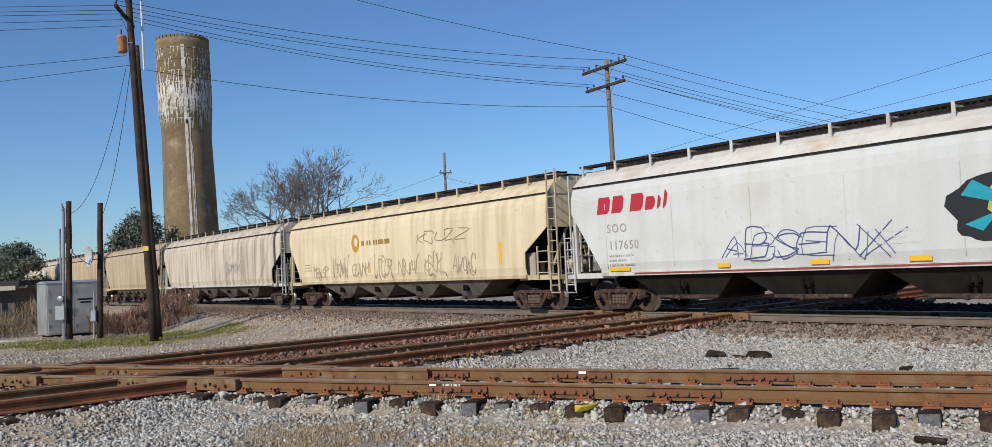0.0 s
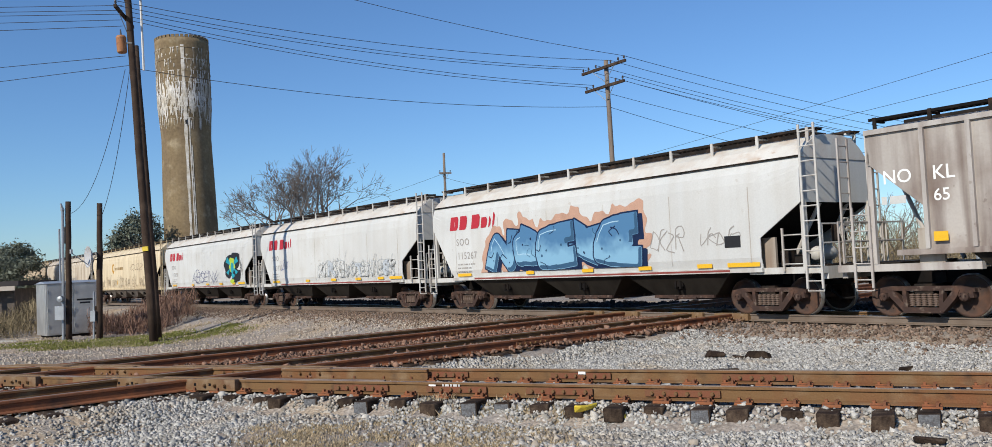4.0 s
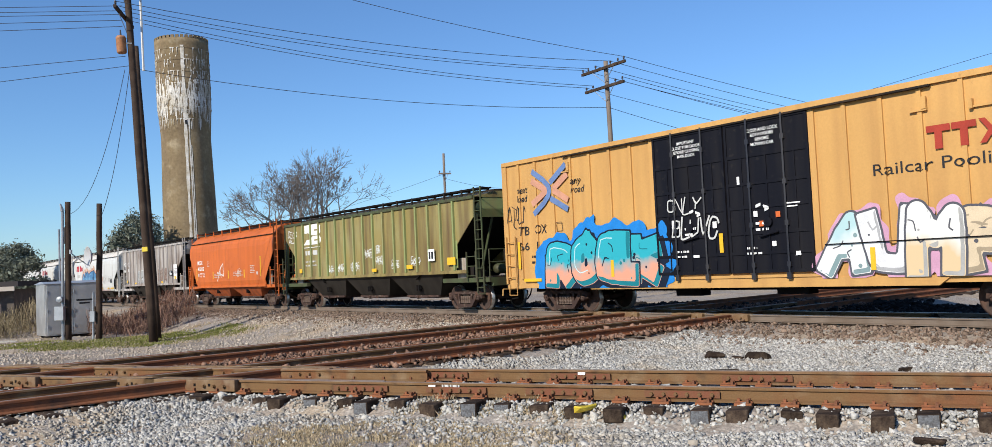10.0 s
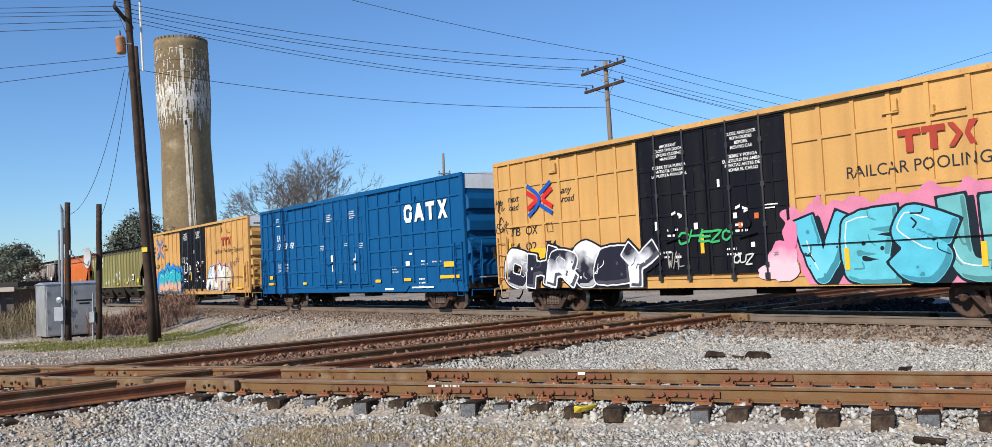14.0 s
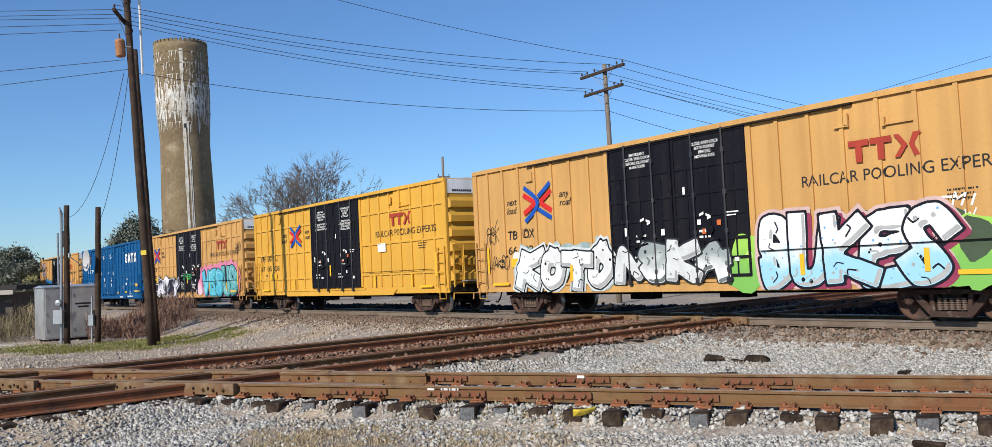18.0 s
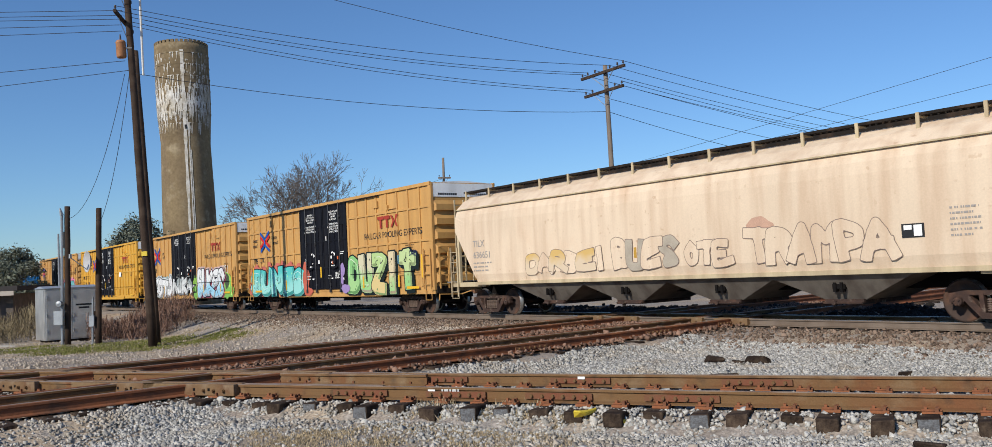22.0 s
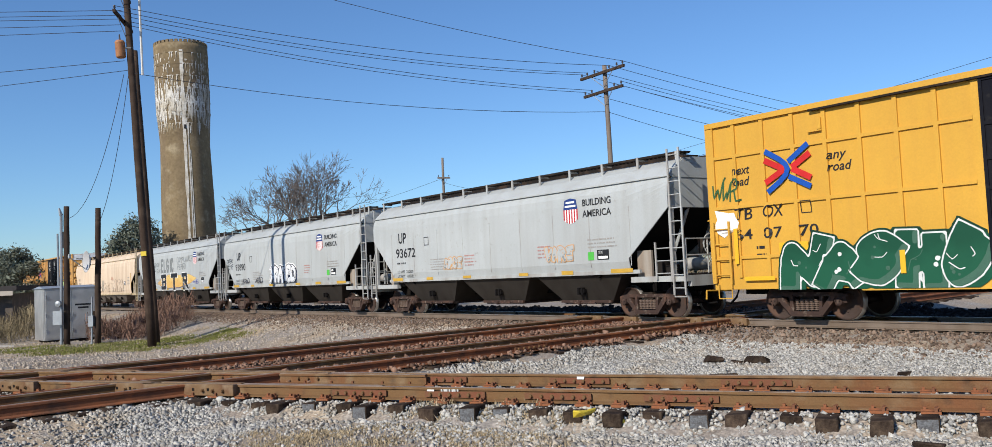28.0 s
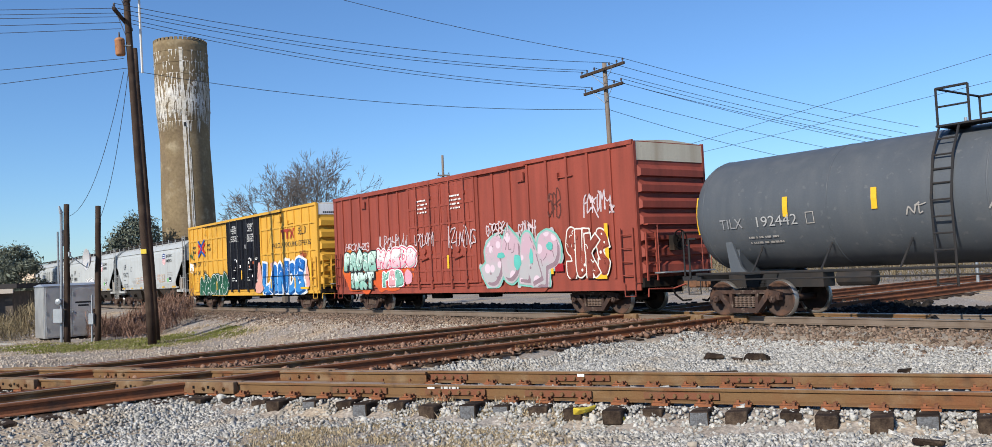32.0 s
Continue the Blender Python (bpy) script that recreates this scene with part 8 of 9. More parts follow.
scrawl(c, -1.9, -0.35, 2.1, 2.7, 173, M_PALE, lambda z: 1.6, 0.05, word="BLUVC", label="pale sprayed tag")
scrawl(c, -h + 0.2, -h + 1.0, 2.9, 3.6, 174, M_INK, post, 0.03, 4)

# blue box car
c, h = boxcar(128.8, 21.05, "clean blue panelled box car with white lettering", BLUE, BLUE, True, BLUE, cap=END_WHITE, rows=(4.3, 3.05, 2.45, 1.75), door=(-2.55, 2.3), ends=4, low=0.72)
for pts in (strip([(5.98, 4.02), (5.86, 4.12), (5.6, 4.12), (5.5, 4.0), (5.5, 3.7), (5.6, 3.58), (5.86, 3.58), (5.93, 3.68), (5.93, 3.84)], 0.17),
            [[(6.2, 3.5), (6.38, 3.5), (6.45, 3.64), (6.67, 3.64), (6.74, 3.5), (6.92, 3.5), (6.66, 4.2), (6.46, 4.2)]],
            [[(7.08, 4.2), (7.08, 4.03), (7.29, 4.03), (7.29, 3.5), (7.48, 3.5), (7.48, 4.03), (7.69, 4.03), (7.69, 4.2)]],
            [[(7.9, 3.5), (8.1, 3.5), (8.24, 3.72), (8.38, 3.5), (8.58, 3.5), (8.34, 3.86), (8.56, 4.2), (8.36, 4.2), (8.24, 4.0), (8.12, 4.2), (7.92, 4.2), (8.14, 3.86)]]):
    decal(c, "brand_mark", pts, M_WHITE, proud, 0.008, "white block of the brand mark")
text(c, "LR", -h + 2.1, 3.42, 0.3, M_WHITE, post, bold=0.02, wide=0.42)
text(c, "S", -h + 2.98, 3.42, 0.3, M_WHITE, post, bold=0.02)
for s, u in (("13", 2.1), ("73", 2.95), ("92", 3.75)):
    text(c, s, -h + u, 2.98, 0.3, M_WHITE, post, bold=0.02, wide=0.42)
bars(c, -h + 2.05, 4.52, 4, 0.5, 0.06, M_WHITE, flat, 1)
for k, (a, b) in enumerate((("LD LMT", "205800"), ("LT WT", "80200"), ("CU FT", "7500"))):
    text(c, a, -h + 2.12, 2.12 - 0.15 * k, 0.11, M_WHITE, post, wide=0.075 * len(a))
    text(c, b, -h + 2.98, 2.12 - 0.15 * k, 0.11, M_WHITE, post, wide=0.08 * len(b))
for x, z in ((-1.55, 4.3), (0.75, 4.3)):
    bars(c, x, z, 4, 0.62, 0.05, M_WHITE, lambda z: 1.59, 5)
bars(c, -2.3, 2.9, 3, 0.5, 0.045, M_WHITE, lambda z: 1.59, 6)
bars(c, 0.2, 2.9, 2, 0.4, 0.045, M_WHITE, lambda z: 1.59, 7)
bars(c, 1.6, 2.85, 3, 0.5, 0.045, M_WHITE, lambda z: 1.59, 8)
for x in (-1.2, 1.0):
    for u, z, w, hh in ((0.0, 2.15, 0.22, 0.3), (0.1, 1.7, 0.08, 0.3)):
        decal(c, "door_label", [[(x + u, z), (x + u + w, z), (x + u + w, z + hh), (x + u, z + hh)]], M_WHITE, lambda z: 1.59, 0.006)
bars(c, 4.2, 1.75, 3, 0.55, 0.06, M_PALE, flat, 9)
bars(c, 6.5, 1.9, 2, 0.5, 0.07, M_WHITE, flat, 10)
bars(c, 7.3, 1.85, 2, 0.9, 0.07, M_PALE, flat, 11)
bars(c, 6.3, 1.2, 3, 0.5, 0.08, M_WHITE, flat, 12)
for x0, x1, z0, z1 in ((5.7, 5.92, 2.2, 2.28), (5.4, 5.7, 1.78, 1.95)):
    decal(c, "data_label", [[(x0, z0), (x1, z0), (x1, z1), (x0, z1)]], M_WHITE, proud, 0.008)
stripes(c, [(8.55, 1.75, 0.7, 0.2), (8.55, 1.28, 1.3, 0.12), (5.5, 1.22, 0.55, 0.12), (3.1, 1.2, 0.45, 0.12), (-0.3, 1.2, 0.35, 0.1), (-4.2, 1.2, 0.4, 0.12), (-h + 1.4, 1.22, 0.9, 0.12), (-h + 1.3, 1.55, 0.4, 0.18)], -1.564)
stripes(c, [(4.0, 0.85, 0.7, 0.08), (6.6, 0.9, 1.6, 0.06)], -1.552, M_WHITE)

c, h = pool_car(149.95, 20.6, "yellow panelled box car with black doors and black-and-white graffiti", YEL_OLD, True, "640274")
mural(c, "CHRSEY", -8.7, -2.0, 0.8, 2.1, 180, [spray((0.74, 0.74, 0.76), (0.02, 0.02, 0.035), 0.9, 2.3), ink(0.02, 0.02, 0.035), spray((0.02, 0.02, 0.035), (0.7, 0.7, 0.76), 1.0, 2.2)], ink(0.74, 0.74, 0.76), lambda z: 1.6, drop=ink(0.012, 0.012, 0.02), halo=ink(0.012, 0.012, 0.02), fat=0.42, line=0.045, wild=0.9, label="black and white sprayed letters")
part("decal_panel", B((-h + 1.9, -h + 2.7, -1.6, -1.585, 1.65, 2.1)), M_REFL, c, "yellow data panel")
part("decal_panel", B((-h + 3.0, -h + 3.9, -1.6, -1.585, 1.62, 2.1)), YEL_OLD, c, "yellow data panel")
mural(c, "VESUS", 2.75, 8.5, 0.8, 2.5, 181, [spray((0.10, 0.46, 0.60), (0.16, 0.55, 0.66), 0.9, 2.4, (0.015, 0.05, 0.08), 0.12, 3.0), ink(0.12, 0.5, 0.6), ink(0.10, 0.48, 0.62), ink(0.15, 0.44, 0.46), ink(0.13, 0.40, 0.42)], ink(0.012, 0.02, 0.03), skin, cloud=ink(0.66, 0.22, 0.34), drop=ink(0.012, 0.02, 0.03), fat=0.42, line=0.055, wild=0.6, hi=ink(0.66, 0.78, 0.8), label="turquoise sprayed letters on pink bubbles")
puffs(c, ((2.2, 1.35, 0.45, 0.5), (2.45, 2.0, 0.2, 0.35), (1.8, 1.1, 0.35, 0.18)), spray((0.66, 0.2, 0.34), (0.74, 0.5, 0.56), 1.0, 2.0), lambda z: 1.592, 0.004, "pink sprayed cloud", 5)
scrawl(c, -1.05, 0.75, 1.95, 2.3, 182, ink(0.05, 0.42, 0.14), lambda z: 1.6, 0.06, word="CHEZO", label="green sprayed tag")
scrawl(c, -1.5, -0.9, 1.3, 1.8, 186, M_FAINT, lambda z: 1.6, 0.03, word="WAL")
scrawl(c, 0.75, 1.3, 1.35, 1.6, 187, M_PALE, lambda z: 1.6, 0.04, word="CUZ")
scrawl(c, -h + 0.03, -h + 0.6, 2.75, 3.2, 183, M_INK, post, 0.03, 3)
scrawl(c, -h + 0.03, -h + 0.5, 3.5, 3.9, 184, M_INK, post, 0.03, 3)
scrawl(c, h - 1.2, h - 0.2, 3.3, 3.9, 185, M_INK, post, 0.03, 4)

c, h = pool_car(170.55, 20.7, "clean yellow panelled box car with black doors", YEL_NEW, True, "670508", dx=2.9, door=(-2.3, 2.65))
part("placard", B((4.2, 4.85, -1.562, -1.552, 2.55, 2.9)), M_WHITE, c, "black and white data panel")
decal(c, "data_bar", [[(4.24, 2.74), (4.52, 2.74), (4.52, 2.87), (4.24, 2.87)], [(4.56, 2.74), (4.8, 2.74), (4.8, 2.87), (4.56, 2.87)], [(4.24, 2.58), (4.8, 2.58), (4.8, 2.7), (4.24, 2.7)]], M_INK, post, 0.018)

c, h = pool_car(191.25, 20.75, "faded yellow ribbed box car with black doors and white graffiti", YEL_OLD, False, "668223", dx=1.15, big=1.12, posts=8, tdx=1.1)
mural(c, "KOTO", -6.9, -2.4, 0.8, 2.2, 190, [spray((0.74, 0.75, 0.75), (0.68, 0.72, 0.74), 0.9, 2.2), ink(0.75, 0.75, 0.75)], ink(0.012, 0.016, 0.02), skin, cloud=ink(0.40, 0.50, 0.50), puff=0.04, halo=ink(0.62, 0.66, 0.66), fat=0.42, wild=0.7, label="white sprayed letters with black edges")
puffs(c, [(x, 2.15, 0.4, 0.14) for x in (-6.6, -5.9, -5.2, -4.5, -3.7, -3.0)], ink(0.32, 0.42, 0.43), post, 0.0075, "misty teal sprayed edge", 4)
mural(c, "NSKA", -2.2, 1.7, 0.98, 2.15, 191, [ink(0.66, 0.68, 0.68), spray((0.30, 0.34, 0.34), (0.72, 0.73, 0.73), 1.0, 2.1)], ink(0.03, 0.035, 0.04), lambda z: 1.6, fat=0.42, wild=0.8, label="grey-white sprayed letters")
greens = spray((0.33, 0.60, 0.10), (0.20, 0.46, 0.10), 0.9, 2.2, (0.42, 0.66, 0.16), 0.25, 2.2)
puffs(c, ((2.3, 1.4, 0.55, 0.75), (2.2, 1.05, 0.5, 0.3), (7.4, 1.6, 0.6, 0.8), (8.0, 1.5, 0.6, 0.75), (8.5, 1.15, 0.5, 0.35), (7.6, 1.0, 0.9, 0.22)), greens, skin, 0.002, "lime green sprayed cloud", 11)
puffs(c, ((7.9, 1.75, 0.35, 0.45), (7.2, 2.25, 0.5, 0.2), (5.6, 2.3, 0.5, 0.2)), ink(0.07, 0.10, 0.06), skin, 0.006, "dark sprayed shadow", 21)
mural(c, "SUKES", 2.7, 7.4, 0.78, 2.55, 192, [spray((0.76, 0.77, 0.77), (0.32, 0.60, 0.76), 0.9, 2.2, (0.16, 0.36, 0.58), 0.14, 4.5)], ink(0.012, 0.012, 0.02), skin, drop=ink(0.30, 0.05, 0.10), halo=ink(0.62, 0.44, 0.42), fat=0.42, line=0.06, wild=0.9, label="white and sky-blue sprayed letters")
scrawl(c, 6.9, 8.0, 2.4, 2.7, 193, M_WHITE, post, 0.045, word="REMI", label="white sprayed tag")
scrawl(c, 7.0, 7.9, 2.15, 2.35, 194, M_WHITE, post, 0.035, word="ALEW")
for k, z in enumerate((1.9, 1.45)):
    decal(c, "graffiti_heart", [blob(random.Random(k), -h + 2.3 + 0.1 * k, z, 0.2, 0.25, 14, 0.12, 2.0)], M_WHITE, post, 0.012)
scrawl(c, -h + 0.7, -h + 1.4, 2.5, 3.1, 195, M_INK, post, 0.025, 3)
scrawl(c, -h + 0.8, -h + 1.9, 1.6, 2.1, 196, M_INK, post, 0.025, 5)

c, h = pool_car(212.0, 20.75, "yellow panelled box car with black doors and turquoise graffiti", YEL_OLD, True, "639165")
mural(c, "SUNES", -8.9, -2.1, 0.8, 2.32, 200, [spray((0.10, 0.52, 0.50), (0.30, 0.66, 0.62), 0.9, 2.4, (0.34, 0.66, 0.30), 0.16, 3.0)], ink(0.012, 0.02, 0.025), skin, cloud=ink(0.58, 0.16, 0.12), puff=0.12, drop=ink(0.012, 0.02, 0.025), fat=0.5, wild=0.6, hi=ink(0.66, 0.8, 0.78), label="turquoise sprayed letters with a red mist")
puffs(c, ((-1.95, 1.5, 0.35, 0.6), (-1.7, 1.0, 0.5, 0.2), (-2.0, 2.2, 0.2, 0.25)), ink(0.56, 0.14, 0.09), lambda z: 1.592, 0.004, "red sprayed mist", 31)
puffs(c, ((1.95, 1.95, 0.22, 0.3), (1.85, 1.5, 0.18, 0.22), (2.2, 1.1, 0.4, 0.2)), ink(0.36, 0.26, 0.52), lambda z: 1.592, 0.004, "lilac sprayed bubbles", 41)
scrawl(c, 1.2, 1.75, 1.6, 1.9, 203, M_PALE, lambda z: 1.6, 0.04, word="GOB")
puffs(c, ((4.2, 2.35, 0.4, 0.2), (7.2, 2.2, 0.45, 0.3), (2.6, 1.1, 0.4, 0.25)), ink(0.22, 0.48, 0.64), skin, 0.002, "sky-blue sprayed mist", 51)
mural(c, "DUZIT", 2.55, 8.0, 0.8, 2.65, 202, [spray((0.24, 0.52, 0.20), (0.36, 0.60, 0.26), 0.9, 2.5, (0.18, 0.40, 0.15), 0.2, 2.6), spray((0.62, 0.58, 0.40), (0.32, 0.58, 0.24), 1.1, 2.4), spray((0.44, 0.60, 0.26), (0.66, 0.52, 0.24), 0.9, 2.2), spray((0.66, 0.56, 0.36), (0.34, 0.58, 0.24), 0.8, 2.3), spray((0.50, 0.62, 0.30), (0.30, 0.56, 0.22), 0.9, 2.4)], ink(0.012, 0.02, 0.02), skin, drop=ink(0.012, 0.02, 0.02), fat=0.45, line=0.06, wild=0.5, hi=ink(0.72, 0.76, 0.62), label="lime green and cream sprayed letters")
scrawl(c, 7.75, 8.35, 2.35, 2.6, 204, ink(0.02, 0.03, 0.08), skin, 0.035, 3, 0.03, word="OWB")

# peach hopper
c, h = hopper(232.8, 21.5, "faded peach long covered hopper car with pencil-like graffiti", PEACH, CREAM_F, (-5.2, -1.75, 1.75, 5.2), BAY_W, rail=CREAM_F)
text(c, "TILX", -h + 1.1, 2.45, 0.24, M_FAINT, curved, bold=0.01, wide=0.7)
text(c, "636651", -h + 1.1, 2.05, 0.24, M_FAINT, curved, bold=0.01, wide=1.0)
data_block(c, -h + 1.1, 1.85, curved, M_FAINT, 2)
for k, (word, x0, x1, hh) in enumerate((("CARBEI", -6.0, -2.2, 0.72), ("BUES", -1.9, 0.6, 0.95), ("OTE", 0.85, 2.3, 0.7), ("TRAMPA", 2.9, 6.7, 0.95))):
    mural(c, word, x0, x1, 1.4, 1.4 + hh, 210 + k, [PEACH if k else spray((0.66, 0.44, 0.16), (0.70, 0.56, 0.40), 1.5, 2.2), PEACH if k != 1 else ink(0.46, 0.40, 0.32)], ink(0.25, 0.19, 0.16), curved, fat=0.42, line=0.018, wild=0.9, busy=0, label="thinly outlined sprayed letters")
decal(c, "graffiti_cloud", [blob(random.Random(7), 3.3, 2.3, 0.42, 0.3, 18, 0.1, 2.0)], ink(0.58, 0.36, 0.26), curved, 0.007, "rosy sprayed bubble")
part("placard", B((6.95, 7.45, -1.562, -1.555, 1.85, 2.15)), M_INK, c, "black and white data panel")
decal(c, "data_bar", [[(7.0, 2.02), (7.18, 2.02), (7.18, 2.12), (7.0, 2.12)], [(7.22, 1.88), (7.4, 1.88), (7.4, 2.12), (7.22, 2.12)]], M_WHITE, curved, 0.014)
bars(c, 8.0, 2.4, 6, 0.7, 0.06, M_FAINT, curved, 5)
stripes(c, [(9.0, 2.2, 0.12, 1.1), (1.9, 1.75, 0.1, 0.3), (-1.0, 1.9, 0.1, 0.3)], -1.555, ink(0.55, 0.32, 0.06))


def shield(car, x, z, s):
    decal(car, "brand_shield", [[(x, z + s * 0.55), (x + s * 0.1, z + s), (x + s * 0.5, z + s * 1.08), (x + s * 0.9, z + s), (x + s, z + s * 0.55)]], ink(0.03, 0.06, 0.22), lambda z: 1.553, 0.004, "blue and red striped shield")
    polys_w, polys_r = [], []
    for k in range(11):
        a, b = x + s * k / 11, x + s * (k + 1) / 11
        d = lambda u: z + s * (0.5 * abs((u - x) / s - 0.5) ** 2 * 1.6 - 0.12)
        (polys_r if k % 2 == 0 else polys_w).append([(a, d(a)), (b, d(b)), (b, z + s * 0.55), (a, z + s * 0.55)])
    decal(car, "shield_stripe", polys_r, ink(0.55, 0.05, 0.06), curved, 0.008)
    decal(car, "shield_stripe", polys_w, M_WHITE, curved, 0.008)
    decal(car, "shield_bar", [[(x + s * 0.2, z + s * 0.84), (x + s * 0.8, z + s * 0.84), (x + s * 0.8, z + s * 0.93), (x + s * 0.2, z + s * 0.93)], [(x + s * 0.12, z + s * 0.66), (x + s * 0.88, z + s * 0.66), (x + s * 0.88, z + s * 0.75), (x + s * 0.12, z + s * 0.75)]], M_WHITE, lambda z: 1.553, 0.007)


for joint, ln, num, k in ((254.3, 18.1, "94744", 0), (272.4, 18.05, "93890", 1), (290.45, 17.85, "93672", 2)):
    lab = ("light grey covered hopper car with large black block graffiti", "light grey covered hopper car with white graffiti", "light grey covered hopper car with a striped shield")[k]
    # these bays too carry the overhang's shade in their paint colour
    c, h = hopper(joint, ln, lab, GREY_UP, GREY_FR, (-4.3, 0, 4.3), paint("shaded_grey_bay", (0.036, 0.031, 0.027), (0.02, 0.016, 0.013), 0.8), seams=9, profile=TALLER, notch=1.75, cut=3.1, wide=1.6, rail=GREY_UP)
    text(c, "UP", -h + 2.04, 2.86, 0.42, M_INK, curved, bold=0.025, wide=0.62)
    text(c, num, -h + 1.82, 2.28, 0.37, M_INK, curved, bold=0.02, wide=1.5)
    bars(c, -h + 1.9, 2.02, 1, 1.0, 0.09, M_INK, curved, 3)
    text(c, "LD LMT  222500", -h + 1.9, 1.66, 0.11, M_INK, curved, wide=1.2)
    text(c, "LT WT    63500", -h + 1.9, 1.48, 0.11, M_INK, curved, wide=1.2)
    decal(c, "panel_outline", strip([(-h + 4.0, 2.7), (-h + 4.3, 2.7), (-h + 4.3, 3.0), (-h + 4.0, 3.0), (-h + 4.0, 2.7)], 0.025), M_INK, curved, 0.008)
    bars(c, -h + 4.4, 2.1, 5, 1.4, 0.05, M_FAINT, curved, 7)
    shield(c, h - 4.34, 3.0, 0.66)
    text(c, "BUILDING", h - 3.46, 3.42, 0.21, M_INK, lambda z: 1.552, bold=0.02, wide=1.25)
    text(c, "AMERICA", h - 3.46, 3.08, 0.21, M_INK, lambda z: 1.552, bold=0.02, wide=1.25)
    bars(c, h - 3.3, 2.35, 3, 1.7, 0.06, M_FAINT, curved, 8)
    part("placard", B((h - 2.9, h - 2.4, -1.562, -1.555, 1.75, 2.05)), M_INK, c, "black and white data panel")
    decal(c, "data_bar", [[(h - 2.85, 1.92), (h - 2.66, 1.92), (h - 2.66, 2.02), (h - 2.85, 2.02)], [(h - 2.85, 1.78), (h - 2.45, 1.78), (h - 2.45, 1.86), (h - 2.85, 1.86)]], M_WHITE, curved, 0.012)
    if k:
        part("placard", B((h - 3.3, h - 3.05, -1.562, -1.555, 1.75, 2.0)), ink(0.1, 0.5, 0.08), c, "green tag")
        bars(c, -1.6, 2.15, 4, 0.8, 0.06, ink(0.5, 0.25, 0.22), curved, 9)
        bars(c, 2.6, 2.25, 4, 0.8, 0.06, ink(0.5, 0.25, 0.22), curved, 10)
    stripes(c, [(-h + 1.9, 1.4, 0.75, 0.12), (-h + 4.3, 1.4, 0.45, 0.1), (-1.5, 1.4, 0.5, 0.1), (1.8, 1.4, 0.5, 0.1), (h - 4.3, 1.4, 0.55, 0.12), (h - 1.9, 1.4, 0.9, 0.12)], -1.555, ink(0.60, 0.36, 0.06))
    if k == 0:
        for n, x in enumerate((-2.25, 0.05, 2.3)):
            pts = [strip([(x - 0.55, 2.3), (x + 0.45, 2.3)], 0.26) + strip([(x - 0.25, 2.3), (x - 0.25, 1.5)], 0.34) + strip([(x + 0.4, 2.2), (x + 0.4, 1.55)], 0.3) + strip([(x - 0.4, 1.9), (x + 0.3, 1.9)], 0.2) + strip([(x - 0.55, 1.5), (x + 0.5, 1.5)], 0.26),
                   strip([(x - 0.6, 2.3), (x + 0.6, 2.3)], 0.3) + strip([(x, 2.3), (x, 1.45)], 0.36),
                   strip([(x - 0.55, 2.3), (x + 0.4, 2.3)], 0.26) + strip([(x - 0.25, 2.3), (x - 0.25, 1.45)], 0.34) + strip([(x + 0.38, 2.25), (x + 0.38, 1.95)], 0.3) + strip([(x - 0.2, 1.9), (x + 0.4, 1.9)], 0.2) + strip([(x + 0.1, 1.85), (x + 0.65, 1.4)], 0.3)][n]
            halo = [grown(q, 0.09) for q in pts]
            decal(c, "graffiti_outline", halo, M_WHITE, curved, 0.010)
            decal(c, "graffiti_fill", pts, M_INK, curved, 0.013, "black block letter with a white edge")
            rnd = random.Random(220 + n)
            decal(c, "graffiti_line", sum((strip([(u, v), (u - 0.1, v - 0.16)], 0.02) for u, v in ((x + rnd.uniform(-0.3, 0.1), rnd.uniform(1.6, 2.3)) for _ in range(9))), []), M_PALE, curved, 0.0155)
        spindle = [(-3.75, 1.83), (-2.7, 2.16), (-1.15, 2.38), (1.15, 2.3), (3.2, 2.32), (4.65, 2.03), (3.35, 1.72), (1.2, 1.5), (-1.2, 1.48), (-2.8, 1.56)]
        decal(c, "graffiti_outline", strip(spindle + spindle[:1], 0.035), ink(0.24, 0.16, 0.26), curved, 0.0062)
        decal(c, "graffiti_cloud", [spindle], spray((0.72, 0.50, 0.17), (0.66, 0.40, 0.13), 1.6, 2.3, (0.26, 0.10, 0.05), 0.16, 5.0), curved, 0.007, "orange spotted spindle behind the letters")
        ghost = ink(0.22, 0.235, 0.235)
        for n, ch in enumerate("ELGIC"):
            x = -2.75 + 0.62 * n - (0.22 if n > 3 else 0)
            decal(c, "graffiti_ghost", sum((strip([(x + u * 0.36, 2.62 + v * 0.78) for u, v in st], 0.19) for st in glyph(ch)), []), ghost, taller, 0.006, "faded grey painted-over letter")
        pale = ink(0.27, 0.285, 0.285)
        scrawl(c, -4.7, -3.2, 3.0, 3.3, 221, pale, taller, 0.05, word="KSXZW", label="faded grey tag")
        scrawl(c, -3.9, -3.0, 2.55, 2.85, 223, pale, taller, 0.05, word="EUK", label="faded grey tag")
        scrawl(c, 0.75, 3.9, 3.15, 3.52, 222, pale, taller, 0.05, word="COMPLAVEZ", label="faded grey tag")
        scrawl(c, 0.85, 2.6, 2.65, 3.05, 224, pale, taller, 0.05, word="PERRO", label="faded grey tag")
        scrawl(c, 4.0, 5.1, 1.68, 1.92, 225, ink(0.10, 0.10, 0.36), taller, 0.03, word="KOTEN", label="blue sprayed tag")
    if k == 1:
        mural(c, "XRATED", -1.55, 1.6, 1.5, 2.35, 230, [spray((0.74, 0.75, 0.76), (0.68, 0.70, 0.73), 1.5, 2.3)], ink(0.02, 0.025, 0.045), curved, drop=ink(0.04, 0.05, 0.10), halo=M_WHITE, fat=0.42, line=0.04, wild=0.8, label="white sprayed letters with dark edges")
